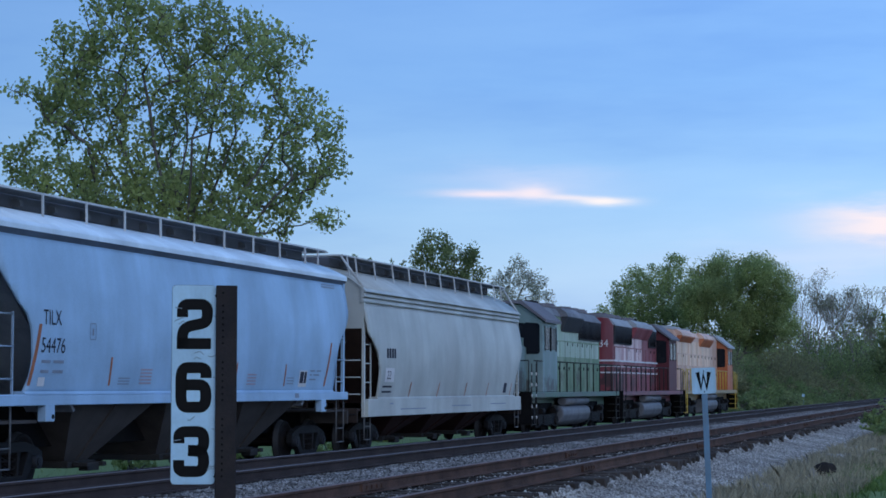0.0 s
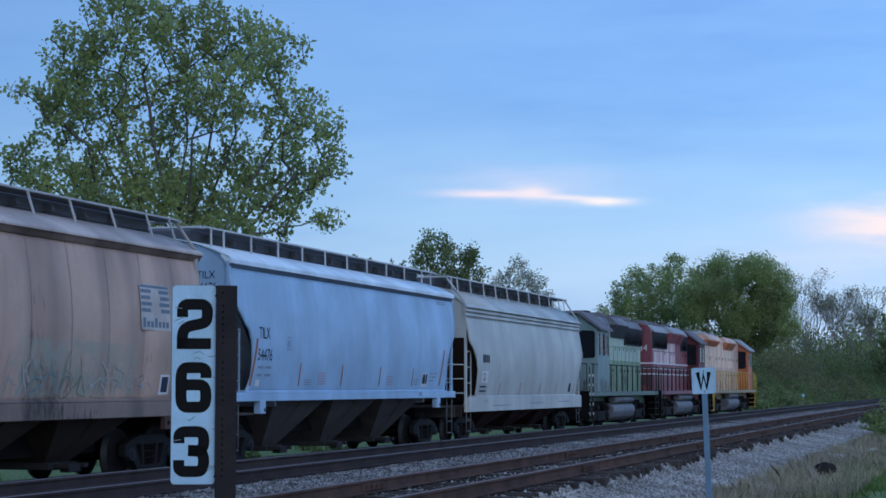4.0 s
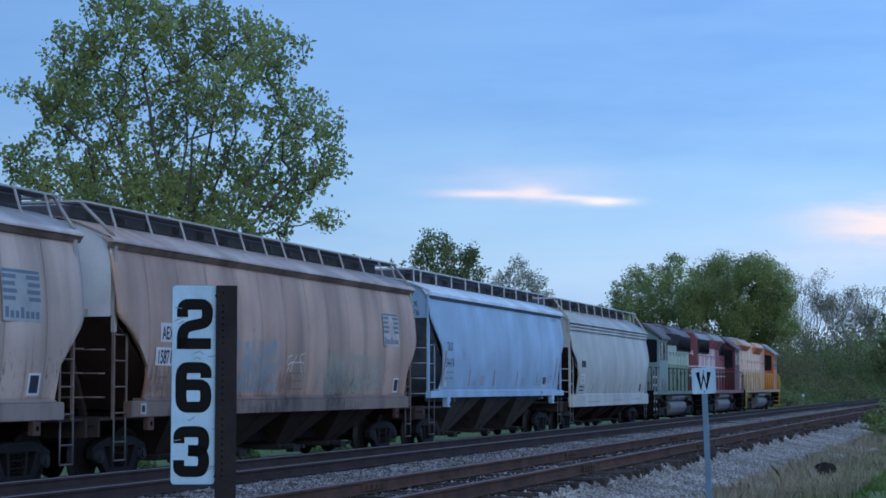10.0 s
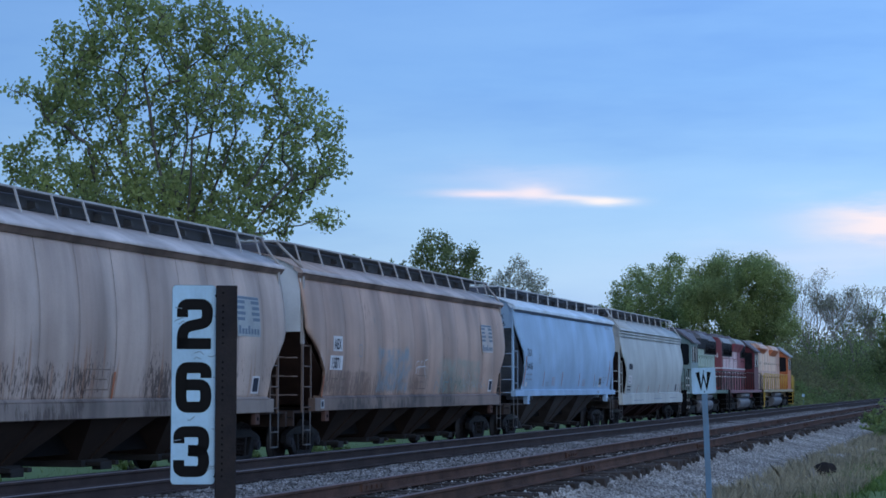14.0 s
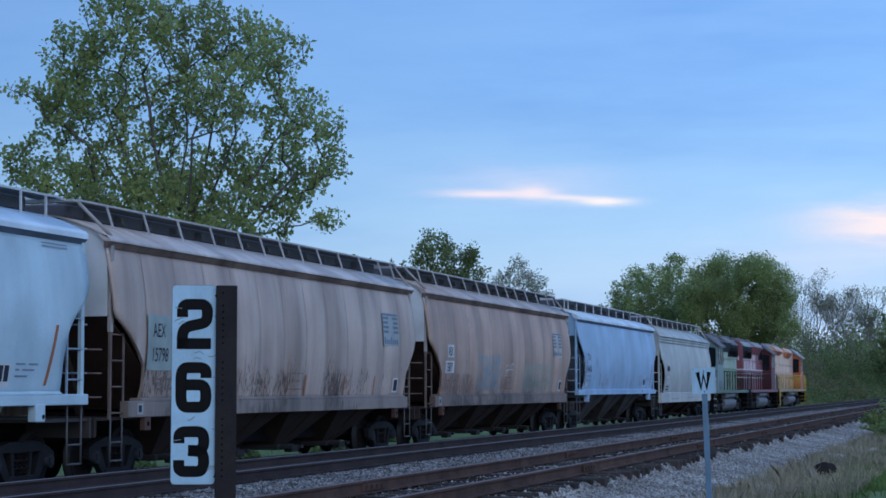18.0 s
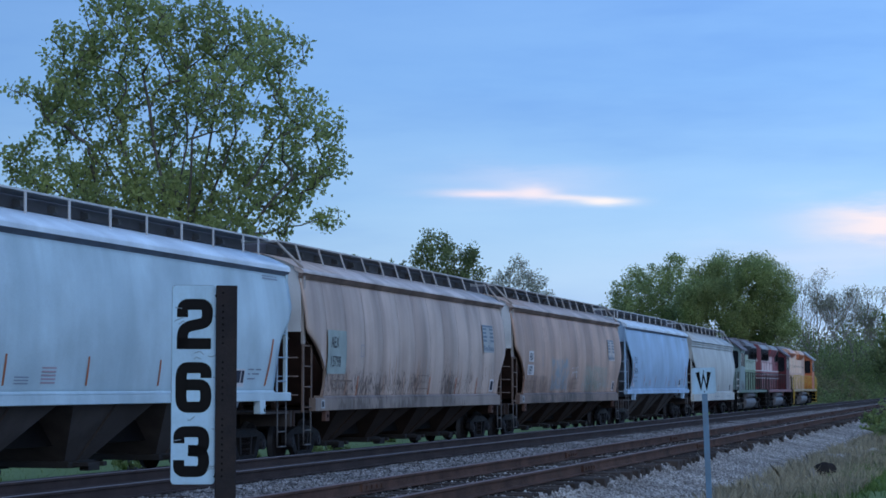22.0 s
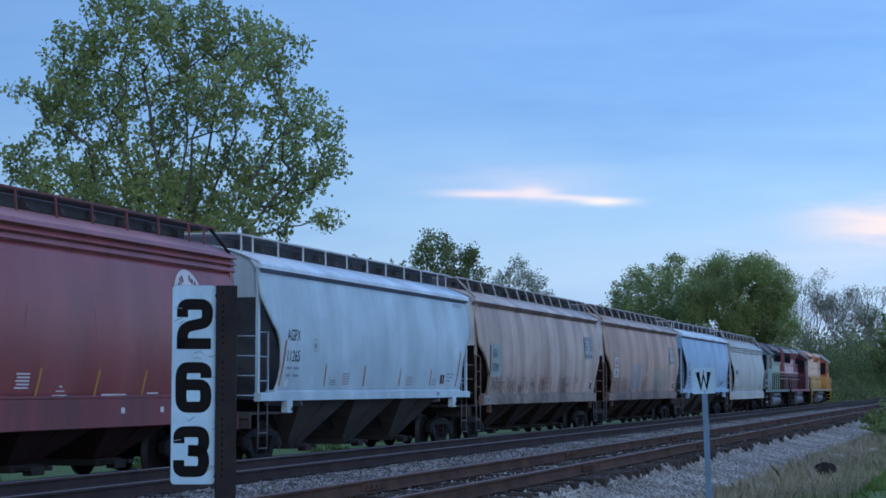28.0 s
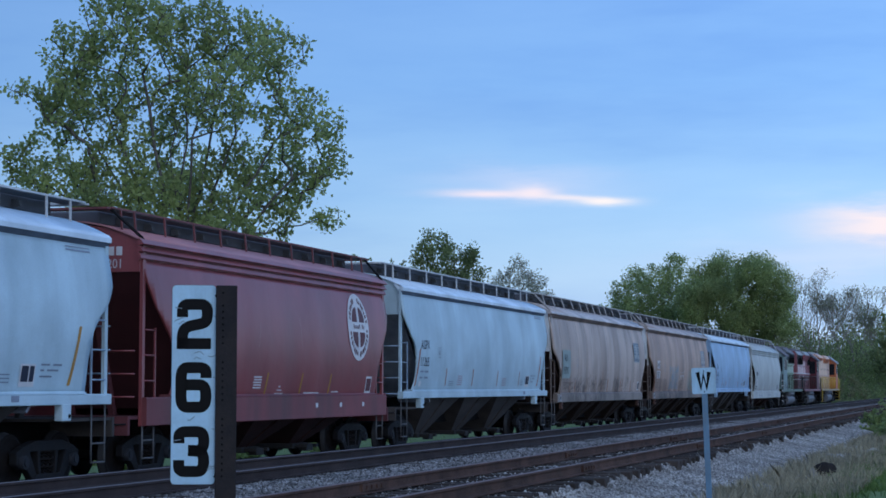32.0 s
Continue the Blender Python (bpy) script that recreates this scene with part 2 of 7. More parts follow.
M = {
    "steel_dark": surface("dark_cast_steel", (0.015, 0.0155, 0.0175), 0.62, 0.0, 0.35, 8, 0.3, (0.018, 0.0145, 0.012), 0.5, spec=0.06),
    "steel_worn": surface("worn_bright_steel", (0.03, 0.03, 0.032), 0.5, 0.1, 0.2, 8, 0.05, spec=0.15),
    "rail": surface("rusty_rail_steel", (0.095, 0.056, 0.044), 0.85, 0.0, 0.5, 9, 0.5, (0.035, 0.024, 0.02), 0.8),
    "rail_main": surface("oily_dark_rail_steel", (0.05, 0.037, 0.035), 0.8, 0.0, 0.4, 7, 0.4, (0.022, 0.017, 0.016), 0.7),
    "rail_head": surface("polished_rail_head", (0.14, 0.115, 0.115), 0.65, 0.1, 0.2, 3, 0.05),
    "rail_head_dull": surface("dull_rail_head", (0.17, 0.115, 0.105), 0.7, 0.05, 0.25, 3, 0.1),
    "tie": surface("weathered_creosote_timber", (0.06, 0.047, 0.04), 0.9, 0.0, 0.35, 5, 0.5, (0.03, 0.026, 0.026), 0.6, each=0.4),
    "ballast": surface("crushed_grey_ballast", (0.24, 0.235, 0.235), 0.95, 0.0, 0.3, 3, 0.9, (0.1, 0.09, 0.085), 0.7, fine=22.0),
    "stone": surface("broken_limestone", (0.39, 0.37, 0.345), 0.9, 0.0, 0.35, 4, 0.3, (0.15, 0.13, 0.112), 0.75, each=0.7),
    "stone_sooty": surface("sooty_broken_limestone", (0.26, 0.245, 0.235), 0.9, 0.0, 0.35, 4, 0.3, (0.09, 0.08, 0.072), 0.8, each=0.85),
    "grass": surface("meadow_turf", (0.085, 0.125, 0.036), 0.95, 0.0, 0.4, 1.6, 0.8, (0.15, 0.15, 0.06), 0.5, fine=14.0),
    "bark": surface("grey_bark", (0.12, 0.105, 0.095), 0.95, 0.0, 0.4, 8, 0.8, fine=25.0),
    "bark_pale": surface("pale_grey_twig_bark", (0.22, 0.205, 0.18), 0.95, 0.0, 0.35, 8, 0.6, fine=25.0),
    "sign_white": surface("weathered_white_enamel", (0.40, 0.585, 0.715), 0.4, 0.0, 0.16, 14, 0.03, (0.2, 0.26, 0.31), 0.7, streak=True),
    "sign_black": surface("black_enamel", (0.005, 0.005, 0.006), 0.4, 0.0, 0.2, 10, 0.03),
    "post_dark": surface("dark_brown_steel_post", (0.024, 0.021, 0.023), 0.7, 0.0, 0.3, 12, 0.2, (0.07, 0.05, 0.04), 0.4),
    "post_blue": surface("galvanised_sign_post", (0.13, 0.23, 0.33), 0.5, 0.2, 0.2, 12, 0.1, (0.16, 0.14, 0.13), 0.4),
    "hole": surface("dark_hole", (0.004, 0.004, 0.004), 0.9, 0.0, 0.1, 10, 0.0),
    "wheel": surface("brown_wheel_steel", (0.014, 0.012, 0.012), 0.7, 0.0, 0.3, 10, 0.2),
    "cap": surface("grey_bearing_cap", (0.024, 0.026, 0.031), 0.6, 0.1, 0.25, 10, 0.1),
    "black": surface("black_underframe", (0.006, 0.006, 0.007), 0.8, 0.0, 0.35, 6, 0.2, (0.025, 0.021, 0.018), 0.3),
    "grate": surface("galvanised_running_board", (0.11, 0.11, 0.115), 0.6, 0.3, 0.25, 10, 0.2),
    "orange_mark": surface("orange_marker_stripe", (0.36, 0.12, 0.055), 0.6, 0.0, 0.2, 10, 0.05),
    "yellow_mark": surface("yellow_marker_stripe", (0.42, 0.215, 0.05), 0.6, 0.0, 0.2, 10, 0.05),
    "ink_blue": surface("dark_stencil_ink", (0.035, 0.04, 0.06), 0.6, 0.0, 0.2, 10, 0.0),
    "ink_red": surface("faded_red_stencil_ink", (0.37, 0.29, 0.33), 0.6, 0.0, 0.2, 10, 0.0),
    "ink_grey": surface("grey_stencil_ink", (0.22, 0.25, 0.31), 0.6, 0.0, 0.2, 10, 0.0),
    "ink_white": surface("white_stencil_ink", (0.62, 0.6, 0.6), 0.6, 0.0, 0.15, 10, 0.0),
    "glass": surface("dark_cab_glass", (0.012, 0.014, 0.018), 0.25, 0.0, 0.1, 4, 0.0, spec=0.1),
}


# ---- building blocks ----
def box(bm, x0, x1, y0, y1, z0, z1):
    v = [bm.verts.new((x, y, z)) for x in (x0, x1) for y in (y0, y1) for z in (z0, z1)]
    for q in ((0, 1, 3, 2), (4, 6, 7, 5), (0, 4, 5, 1), (2, 3, 7, 6), (0, 2, 6, 4), (1, 5, 7, 3)):
        bm.faces.new([v[i] for i in q])
    return v


def tube(bm, a, b, r, sides=6, r2=None, caps=True):
    a, b = Vector(a), Vector(b)
    d = (b - a).normalized()
    side = d.orthogonal().normalized()
    other = d.cross(side)
    r2 = r if r2 is None else r2
    rings = []
    for p, rr in ((a, r), (b, r2)):
        rings.append([bm.verts.new(p + (side * math.cos(k * math.tau / sides) + other * math.sin(k * math.tau / sides)) * rr) for k in range(sides)])
    for k in range(sides):
        f = bm.faces.new((rings[0][k], rings[0][(k + 1) % sides], rings[1][(k + 1) % sides], rings[1][k]))
        f.smooth = True
    if caps:
        bm.faces.new(rings[0][::-1])
        bm.faces.new(rings[1])


def path_tube(bm, points, r, sides=6):
    for a, b in zip(points, points[1:]):
        tube(bm, a, b, r, sides)


def prism(bm, outline, axis, lo, hi):
    """A flat outline of (u, v) pushed along an axis: 'x' takes (y, z), 'y' takes (x, z), 'z' takes (x, y)."""
    place = {"x": lambda u, v, w: (w, u, v), "y": lambda u, v, w: (u, w, v), "z": lambda u, v, w: (u, v, w)}[axis]
    a = [bm.verts.new(place(u, v, lo)) for u, v in outline]
    b = [bm.verts.new(place(u, v, hi)) for u, v in outline]
    n = len(outline)
    for k in range(n):
        bm.faces.new((a[k], a[(k + 1) % n], b[(k + 1) % n], b[k]))
    bm.faces.new(a[::-1])
    bm.faces.new(b)


def sheet(bm, point, us, vs, thick, smooth=True):
    """A curved plate with thickness: point(u, v) gives its face, thick is the step to its back."""
    step = Vector(thick)
    face = [[bm.verts.new(point(u, v)) for v in vs] for u in us]
    back = [[bm.verts.new(Vector(point(u, v)) + step) for v in vs] for u in us]
    nu, nv = len(us), len(vs)
    for i in range(nu - 1):
        for j in range(nv - 1):
            f = bm.faces.new((face[i][j], face[i + 1][j], face[i + 1][j + 1], face[i][j + 1]))
            g = bm.faces.new((back[i][j], back[i][j + 1], back[i + 1][j + 1], back[i + 1][j]))
            f.smooth = g.smooth = smooth
    for i in range(nu - 1):
        bm.faces.new((face[i][0], back[i][0], back[i + 1][0], face[i + 1][0]))
        bm.faces.new((face[i][-1], face[i + 1][-1], back[i + 1][-1], back[i][-1]))
    for j in range(nv - 1):
        bm.faces.new((face[0][j], face[0][j + 1], back[0][j + 1], back[0][j]))
        bm.faces.new((face[-1][j], back[-1][j], back[-1][j + 1], face[-1][j + 1]))


def part(name, bm, material, parent, label="", bevel=0.0):
    if bevel:
        bmesh.ops.bevel(bm, geom=bm.edges[:], offset=bevel, segments=1, affect="EDGES", clamp_overlap=True)
    bmesh.ops.recalc_face_normals(bm, faces=bm.faces[:])
    me = bpy.data.meshes.new(name)
    bm.to_mesh(me)
    bm.free()
    me.materials.append(material)
    ob = new(name, me)
    ob.parent = parent
    if label:
        tagged(ob, label)
    return ob


def solid(name, material, parent, *boxes, label="", bevel=0.0):
    bm = bmesh.new()
    for b in boxes:
        box(bm, *b)
    return part(name, bm, material, parent, label, bevel)


def lettering(text, size, weight=0.0):
    """The outline of a line of writing as (vertices, faces), lying in x and y from its lower left corner."""
    c = bpy.data.curves.new("lettering", "FONT")
    c.body, c.size, c.offset = text, size, weight
    ob = bpy.data.objects.new("lettering", c)
    scene.collection.objects.link(ob)
    bpy.context.view_layer.update()
    me = bpy.data.meshes.new_from_object(ob.evaluated_get(bpy.context.evaluated_depsgraph_get()))
    verts, faces = [tuple(v.co) for v in me.vertices], [tuple(p.vertices) for p in me.polygons]
    bpy.data.objects.remove(ob)
    bpy.data.meshes.remove(me)
    return verts, faces


def side_writing(name, text, parent, material, y, z, height, face_x, stretch=1.0, label="", weight=0.0):
    """Writing on a side that looks towards +x and reads towards +y; face_x(z) is the side's bulge."""
    verts, faces = lettering(text, height / 0.72, weight)
    me = bpy.data.meshes.new(name)
    y += parent.get("shift", 0.0)
    me.from_pydata([(face_x(z + v[1]) + 0.006, y + v[0] * stretch, z + v[1]) for v in verts], [], faces)
    me.materials.append(material)
    ob = new(name, me)
    ob.parent = parent
    return tagged(ob, label) if label else ob


def side_bars(name, parent, material, bars, face_x, label="", out=0.006):
    """Flat painted bars (y0, y1, z0, z1) on a side that looks towards +x."""
    single = name[:-1] if name.endswith("s") else name
    shift = parent.get("shift", 0.0)
    for y0, y1, z0, z1 in bars:
        y0, y1 = y0 + shift, y1 + shift
        bm = bmesh.new()
        n = max(1, math.ceil((z1 - z0) / 0.12))
        rows = [[bm.verts.new((face_x(z) + out, y, z)) for y in (y0, y1)] for z in (z0 + (z1 - z0) * k / n for k in range(n + 1))]
        for p, q in zip(rows, rows[1:]):
            bm.faces.new((p[0], p[1], q[1], q[0]))
        ob = part(single, bm, material, parent, label)
    return ob


# ---- freight car trucks ----
WHEEL_R = 0.457


def make_wheelset(parent, y):
    bm = bmesh.new()
    tube(bm, (-1.08, 0, 0), (1.08, 0, 0), 0.075, 10)
    for s in (-1, 1):
        rings = [(0.69, 0.487), (0.715, 0.487), (0.725, WHEEL_R + 0.006), (0.82, WHEEL_R), (0.825, 0.40), (0.78, 0.36), (0.77, 0.2), (0.84, 0.15), (0.84, 0.06)]
        loops = [[bm.verts.new((s * x, math.cos(k * math.tau / 28) * r, math.sin(k * math.tau / 28) * r)) for k in range(28)] for x, r in rings]
        inner = [bm.verts.new((s * 0.69, math.cos(k * math.tau / 28) * 0.1, math.sin(k * math.tau / 28) * 0.1)) for k in range(28)]
        for p, q in zip([inner] + loops, loops):
            for k in range(28):
                bm.faces.new((p[k], p[(k + 1) % 28], q[(k + 1) % 28], q[k])).smooth = True
    ob = part("wheelset", bm, M["wheel"], parent, "brown rolled steel wheels on an axle")
    bright = ob.data.materials
    bright.append(M["steel_worn"])
    for f in ob.data.polygons:
        r = math.hypot(f.center.y, f.center.z)
        if r > WHEEL_R - 0.02 and 0.72 < abs(f.center.x) < 0.822:
            f.material_index = 1
    ob.location = (0, y, WHEEL_R)
    return ob


def make_truck(parent):
    truck = new("truck")
    truck.parent = parent
    tagged(truck, "dark cast steel two-axle freight truck")
    bm = bmesh.new()
    box(bm, -0.95, 0.95, -0.2, 0.2, 0.42, 0.72)
    box(bm, -0.2, 0.2, -0.2, 0.2, 0.72, 0.86)
    part("bolster", bm, M["steel_dark"], truck, bevel=0.02)
    for s in (-1, 1):
        x0, x1 = (0.93, 1.07) if s > 0 else (-1.07, -0.93)
        bm = bmesh.new()
        # top member, two jaws over the bearings, sloping legs and the spring seat
        prism(bm, [(-1.06, 0.42), (-1.06, 0.62), (-0.86, 0.70), (-0.45, 0.80), (0.45, 0.80), (0.86, 0.70), (1.06, 0.62), (1.06, 0.42),
                   (0.98, 0.42), (0.98, 0.56), (0.72, 0.56), (0.60, 0.64), (-0.60, 0.64), (-0.72, 0.56), (-0.98, 0.56), (-0.98, 0.42)], "x", x0, x1)
        for e in (-1, 1):
            prism(bm, [(e * 0.73, 0.36), (e * 0.73, 0.60), (e * 0.62, 0.64), (e * 0.40, 0.25), (e * 0.36, 0.16), (e * 0.52, 0.16)], "x", x0 + 0.004, x1 - 0.004)
            prism(bm, [(e * 0.30, 0.24), (e * 0.36, 0.66), (e * 0.27, 0.66), (e * 0.22, 0.24)], "x", x0 + 0.008, x1 - 0.008)
        prism(bm, [(-0.5, 0.16), (-0.42, 0.25), (0.42, 0.25), (0.5, 0.16), (0.4, 0.11), (-0.4, 0.11)], "x", x0 - 0.02, x1 + 0.02)
        part("side_frame", bm, M["steel_dark"], truck, bevel=0.012)
        for y in (-0.15, 0.0, 0.15):
            bm = bmesh.new()
            rings = []
            for i in range(25):
                a = i * math.tau / 8
                c = Vector((s * 1.0 + math.cos(a) * 0.06, y + math.sin(a) * 0.06, 0.25 + i * 0.0155))
                o = Vector((math.cos(a), math.sin(a), 0))
                rings.append([bm.verts.new(c + o * (math.cos(t) * 0.017) + Vector((0, 0, math.sin(t) * 0.017))) for t in (0, math.pi / 2, math.pi, math.pi * 1.5)])
            for p, q in zip(rings, rings[1:]):
                for i in range(4):
                    bm.faces.new((p[i], p[(i + 1) % 4], q[(i + 1) % 4], q[i])).smooth = True
            part("coil_spring", bm, M["wheel"], truck)
        for e in (-1, 1):
            bm = bmesh.new()
            tube(bm, (s * 0.9, e * 0.85, WHEEL_R), (s * 1.13, e * 0.85, WHEEL_R), 0.115, 14)
            tube(bm, (s * 1.13, e * 0.85, WHEEL_R), (s * 1.15, e * 0.85, WHEEL_R), 0.07, 10)
            part("bearing_cap", bm, M["cap"], truck, "blue-grey roller bearing end cap")
    for e in (-1, 1):
        make_wheelset(truck, e * 0.85)
        bm = bmesh.new()
        box(bm, -0.85, 0.85, e * 0.34 - 0.04, e * 0.34 + 0.04, 0.33, 0.45)
        for s in (-1, 1):
            box(bm, s * 0.76 - 0.05, s * 0.76 + 0.05, e * 0.36 - 0.03, e * 0.36 + 0.045, 0.26, 0.55)
        part("brake_beam", bm, M["black"], truck)
    return truck


def give_trucks(car, ys, first):
    """Puts a truck under each of ys: copies of the first one, or the first one itself."""
    made = []
    for y in ys:
        t = copy_thing(first, pose(0, y, 0))
        t.parent = car
        made.append(t)
    return made


# ---- covered hopper cars ----
def hopper_car(label, y_back, y_front, paint, spec, truck_model):
    """A covered hopper; y_back and y_front are the ends of its eaves at the start. The car's own origin lies on the rail in its middle."""
    half = (y_front - y_back) / 2
    car = new("covered_hopper_car")
    tagged(car, label, "freight car", "cars of the train")
    car.location = (TRAIN_X, (y_back + y_front) / 2, TRAIN_Z)
    eave, lip, sill_top, sill_low, top = spec["eave"], spec["lip"], spec["sill_top"], spec["sill_low"], spec["top"]
    low_w, top_w, belly = 1.50, 1.45, 0.145

    def bulge(z):
        u = min(max((z - sill_top) / (eave - lip - sill_top), 0), 1)
        return low_w + (top_w - low_w) * u + belly * math.sin(math.pi * u) ** 0.9

    def inset(z, pts=spec["cut"]):
        """How far the side sheet stops short of the eave's end: the sheets are cut away round the sloping ends."""
        if z >= pts[0][0]:
            return pts[0][1]
        for (za, ia), (zb, ib) in zip(pts, pts[1:]):
            if z >= zb:
                k = (za - z) / (za - zb)
                return ia + (ib - ia) * k
        return pts[-1][1]

    panels, scallop = spec["panels"], spec["scallop"]
    nz = 26
    zs = [sill_top + (eave - lip - sill_top) * k / nz for k in range(nz + 1)]
    ny = panels * 6
    for s in (-1, 1):
        bm = bmesh.new()

        def point(u, z):
            y = max(inset(z) - half, min(half - inset(z, spec["cut_front"]), u * half))
            wave = abs(math.sin(math.pi * (u + 1) / 2 * panels)) ** 0.6 * scallop * min(1.0, (eave - lip + 0.15 - z) / 0.5)
            return (s * (bulge(z) - scallop + wave), y, z)
        sheet(bm, point, [-1 + 2 * k / ny for k in range(ny + 1)], zs, (-s * 0.03, 0, 0))
        part("side_sheet", bm, paint, car)
        # the eave: a pressed fascia, in one or several steps
        n = spec["ribs"]
        for k in range(n):
            bm = bmesh.new()
            if n == 1:
                # one rolled lip: its flank goes on from the roof, its underside turns back to the side sheet
                nose, under = spec["nose"], eave - lip
                prism(bm, [(s * 1.30, eave + 0.05), (s * 1.47, eave + 0.006), (s * 1.515, eave - 0.03), (s * 1.535, eave - 0.06), (s * 1.535, eave - nose), (s * 1.42, eave - nose), (s * 1.30, eave)], "y", -half, half)
                part("eave_rail", bm, spec.get("eave_paint") or paint, car)
                # underside in a darker colour, which holds the shade below the lip
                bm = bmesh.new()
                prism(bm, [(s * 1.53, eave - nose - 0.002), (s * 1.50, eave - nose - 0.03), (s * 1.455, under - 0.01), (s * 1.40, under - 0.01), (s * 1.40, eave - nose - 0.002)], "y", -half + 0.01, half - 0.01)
                part("eave_underside", bm, spec["under"], car, "underside of the eave, grime and shade in its colour")
                continue
            z1 = eave - lip * k / n
            z0 = eave - lip * (k + 1) / n
            out = spec["eave_out"] * (1 - 0.25 * k)
            d = z1 - z0
            prism(bm, [(s * (top_w - 0.03), z1), (s * (top_w + 0.02), z1 - 0.004), (s * (top_w + out), z0 + d * 0.30), (s * (top_w + out - 0.008), z0 + d * 0.20), (s * (top_w + 0.01), z0 + d * 0.20), (s * (top_w + 0.006), z0 + 0.004), (s * (top_w - 0.03), z0 + 0.004)], "y", -half, half)
            part("eave_rail", bm, spec.get("eave_paint") or paint, car)
        if spec["seams"]:
            for k in range(1, panels):
                u = -1 + 2 * k / panels
                bm = bmesh.new()
                rows = [[bm.verts.new((s * (bulge(z) - scallop + 0.012), u * half + dy, z)) for dy in (-0.007, 0.007)] for z in zs if half - inset(z) > abs(u * half) + 0.02]
                for p, q in zip(rows, rows[1:]):
                    bm.faces.new((p[0], p[1], q[1], q[0]))
                part("seam", bm, M["seam"], car, "dark weld seam")
        # side sill
        bm = bmesh.new()
        out = spec["sill_out"]
        w = low_w + out
        prism(bm, [(s * (w - 0.16), sill_top), (s * (w - 0.02), sill_top), (s * w, sill_top - 0.02), (s * w, sill_low + 0.012), (s * (w - 0.012), sill_low), (s * (w - 0.16), sill_low)],
              "y", -half + spec["sill_in"], half - spec["sill_in"])
        prism(bm, [(s * (low_w - 0.2), sill_top + 0.05), (s * (low_w + 0.004), sill_top + 0.05), (s * (low_w + out), sill_top + 0.002), (s * (low_w - 0.2), sill_top + 0.002)],
              "y", -half + inset(sill_top), half - inset(sill_top, spec["cut_front"]))
        part("side_sill", bm, spec.get("sill_paint") or paint, car)
    # roof
    bm = bmesh.new()
    crown = top - 0.22
    nx = 14

    def roof(u, y):
        x = u * (top_w + 0.02)
        return (x, y, eave + (crown - eave) * (1 - abs(u) ** 2.0))
    sheet(bm, roof, [-1 + 2 * k / nx for k in range(nx + 1)], [-half, -half * 0.5, 0, half * 0.5, half], (0, 0, -0.03))
    part("roof", bm, spec.get("roof_paint") or paint, car)
    # ends: an upright sheet above, a slope sheet below it, and the shear plate over the truck
    turn = spec["end_low"]
    for e in (-1, 1):
        bm = bmesh.new()
        y = e * (half - 0.06)
        prism(bm, [(-1.44, turn), (-1.44, eave - 0.02), (-1.1, eave + (crown - eave) * 0.4), (-0.6, crown - 0.11), (0, crown - 0.04), (0.6, crown - 0.11), (1.1, eave + (crown - eave) * 0.4), (1.44, eave - 0.02), (1.44, turn)], "y", min(y, y - e * 0.04), max(y, y - e * 0.04))
        part("end_sheet", bm, spec.get("end_top") or paint, car)
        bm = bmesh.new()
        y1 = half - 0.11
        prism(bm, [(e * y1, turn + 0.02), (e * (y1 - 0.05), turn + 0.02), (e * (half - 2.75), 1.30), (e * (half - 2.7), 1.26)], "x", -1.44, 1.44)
        part("slope_sheet", bm, M[spec["end_paint"]], car, "slope sheet with shade in its dark colour")
        bm = bmesh.new()
        ya, yb = sorted((e * (half - 1.5), e * (half + 0.34)))
        box(bm, -1.42, 1.42, ya, yb, 1.10, 1.15)
        yc, yd = sorted((e * (half + 0.28), e * (half + 0.36)))
        box(bm, -1.45, 1.45, yc, yd, 0.82, 1.16)
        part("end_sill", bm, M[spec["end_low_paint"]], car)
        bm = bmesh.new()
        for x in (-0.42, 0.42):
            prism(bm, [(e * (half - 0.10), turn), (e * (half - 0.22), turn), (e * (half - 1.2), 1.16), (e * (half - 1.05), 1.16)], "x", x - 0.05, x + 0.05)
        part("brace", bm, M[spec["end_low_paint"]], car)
        bm = bmesh.new()
        tube(bm, (0, e * (half + 0.2), 0.86), (0, e * (half + 0.5), 0.86), 0.09, 8)
        prism(bm, [(-0.13, e * (half + 0.45)), (0.13, e * (half + 0.45)), (0.15, e * (half + 0.62)), (0.02, e * (half + 0.7)), (-0.13, e * (half + 0.62))], "z", 0.71, 1.0)
        part("coupler", bm, M["steel_dark"], car, "dark cast steel knuckle coupler")
        # air hose below the coupler
        bm = bmesh.new()
        path_tube(bm, [(0.28, e * (half + 0.32), 0.82), (0.30, e * (half + 0.45), 0.66), (0.2, e * (half + 0.56), 0.5), (0.1, e * (half + 0.66), 0.52)], 0.028, 6)
        part("air_hose", bm, M["black"], car, "black rubber air hose")
        # cut lever along the end sill
        bm = bmesh.new()
        path_tube(bm, [(1.42, e * (half + 0.38), 1.02), (0.3, e * (half + 0.40), 0.98), (0.1, e * (half + 0.55), 0.96)], 0.016, 5)
        part("cut_lever", bm, M["steel_dark"], car)
        # corner posts: upright to the eave, then leaning in to the running board
        post = paint if spec["posts"] == "paint" else M[spec["posts"]]
        rungs = M[spec["rungs"]] if "rungs" in spec else post
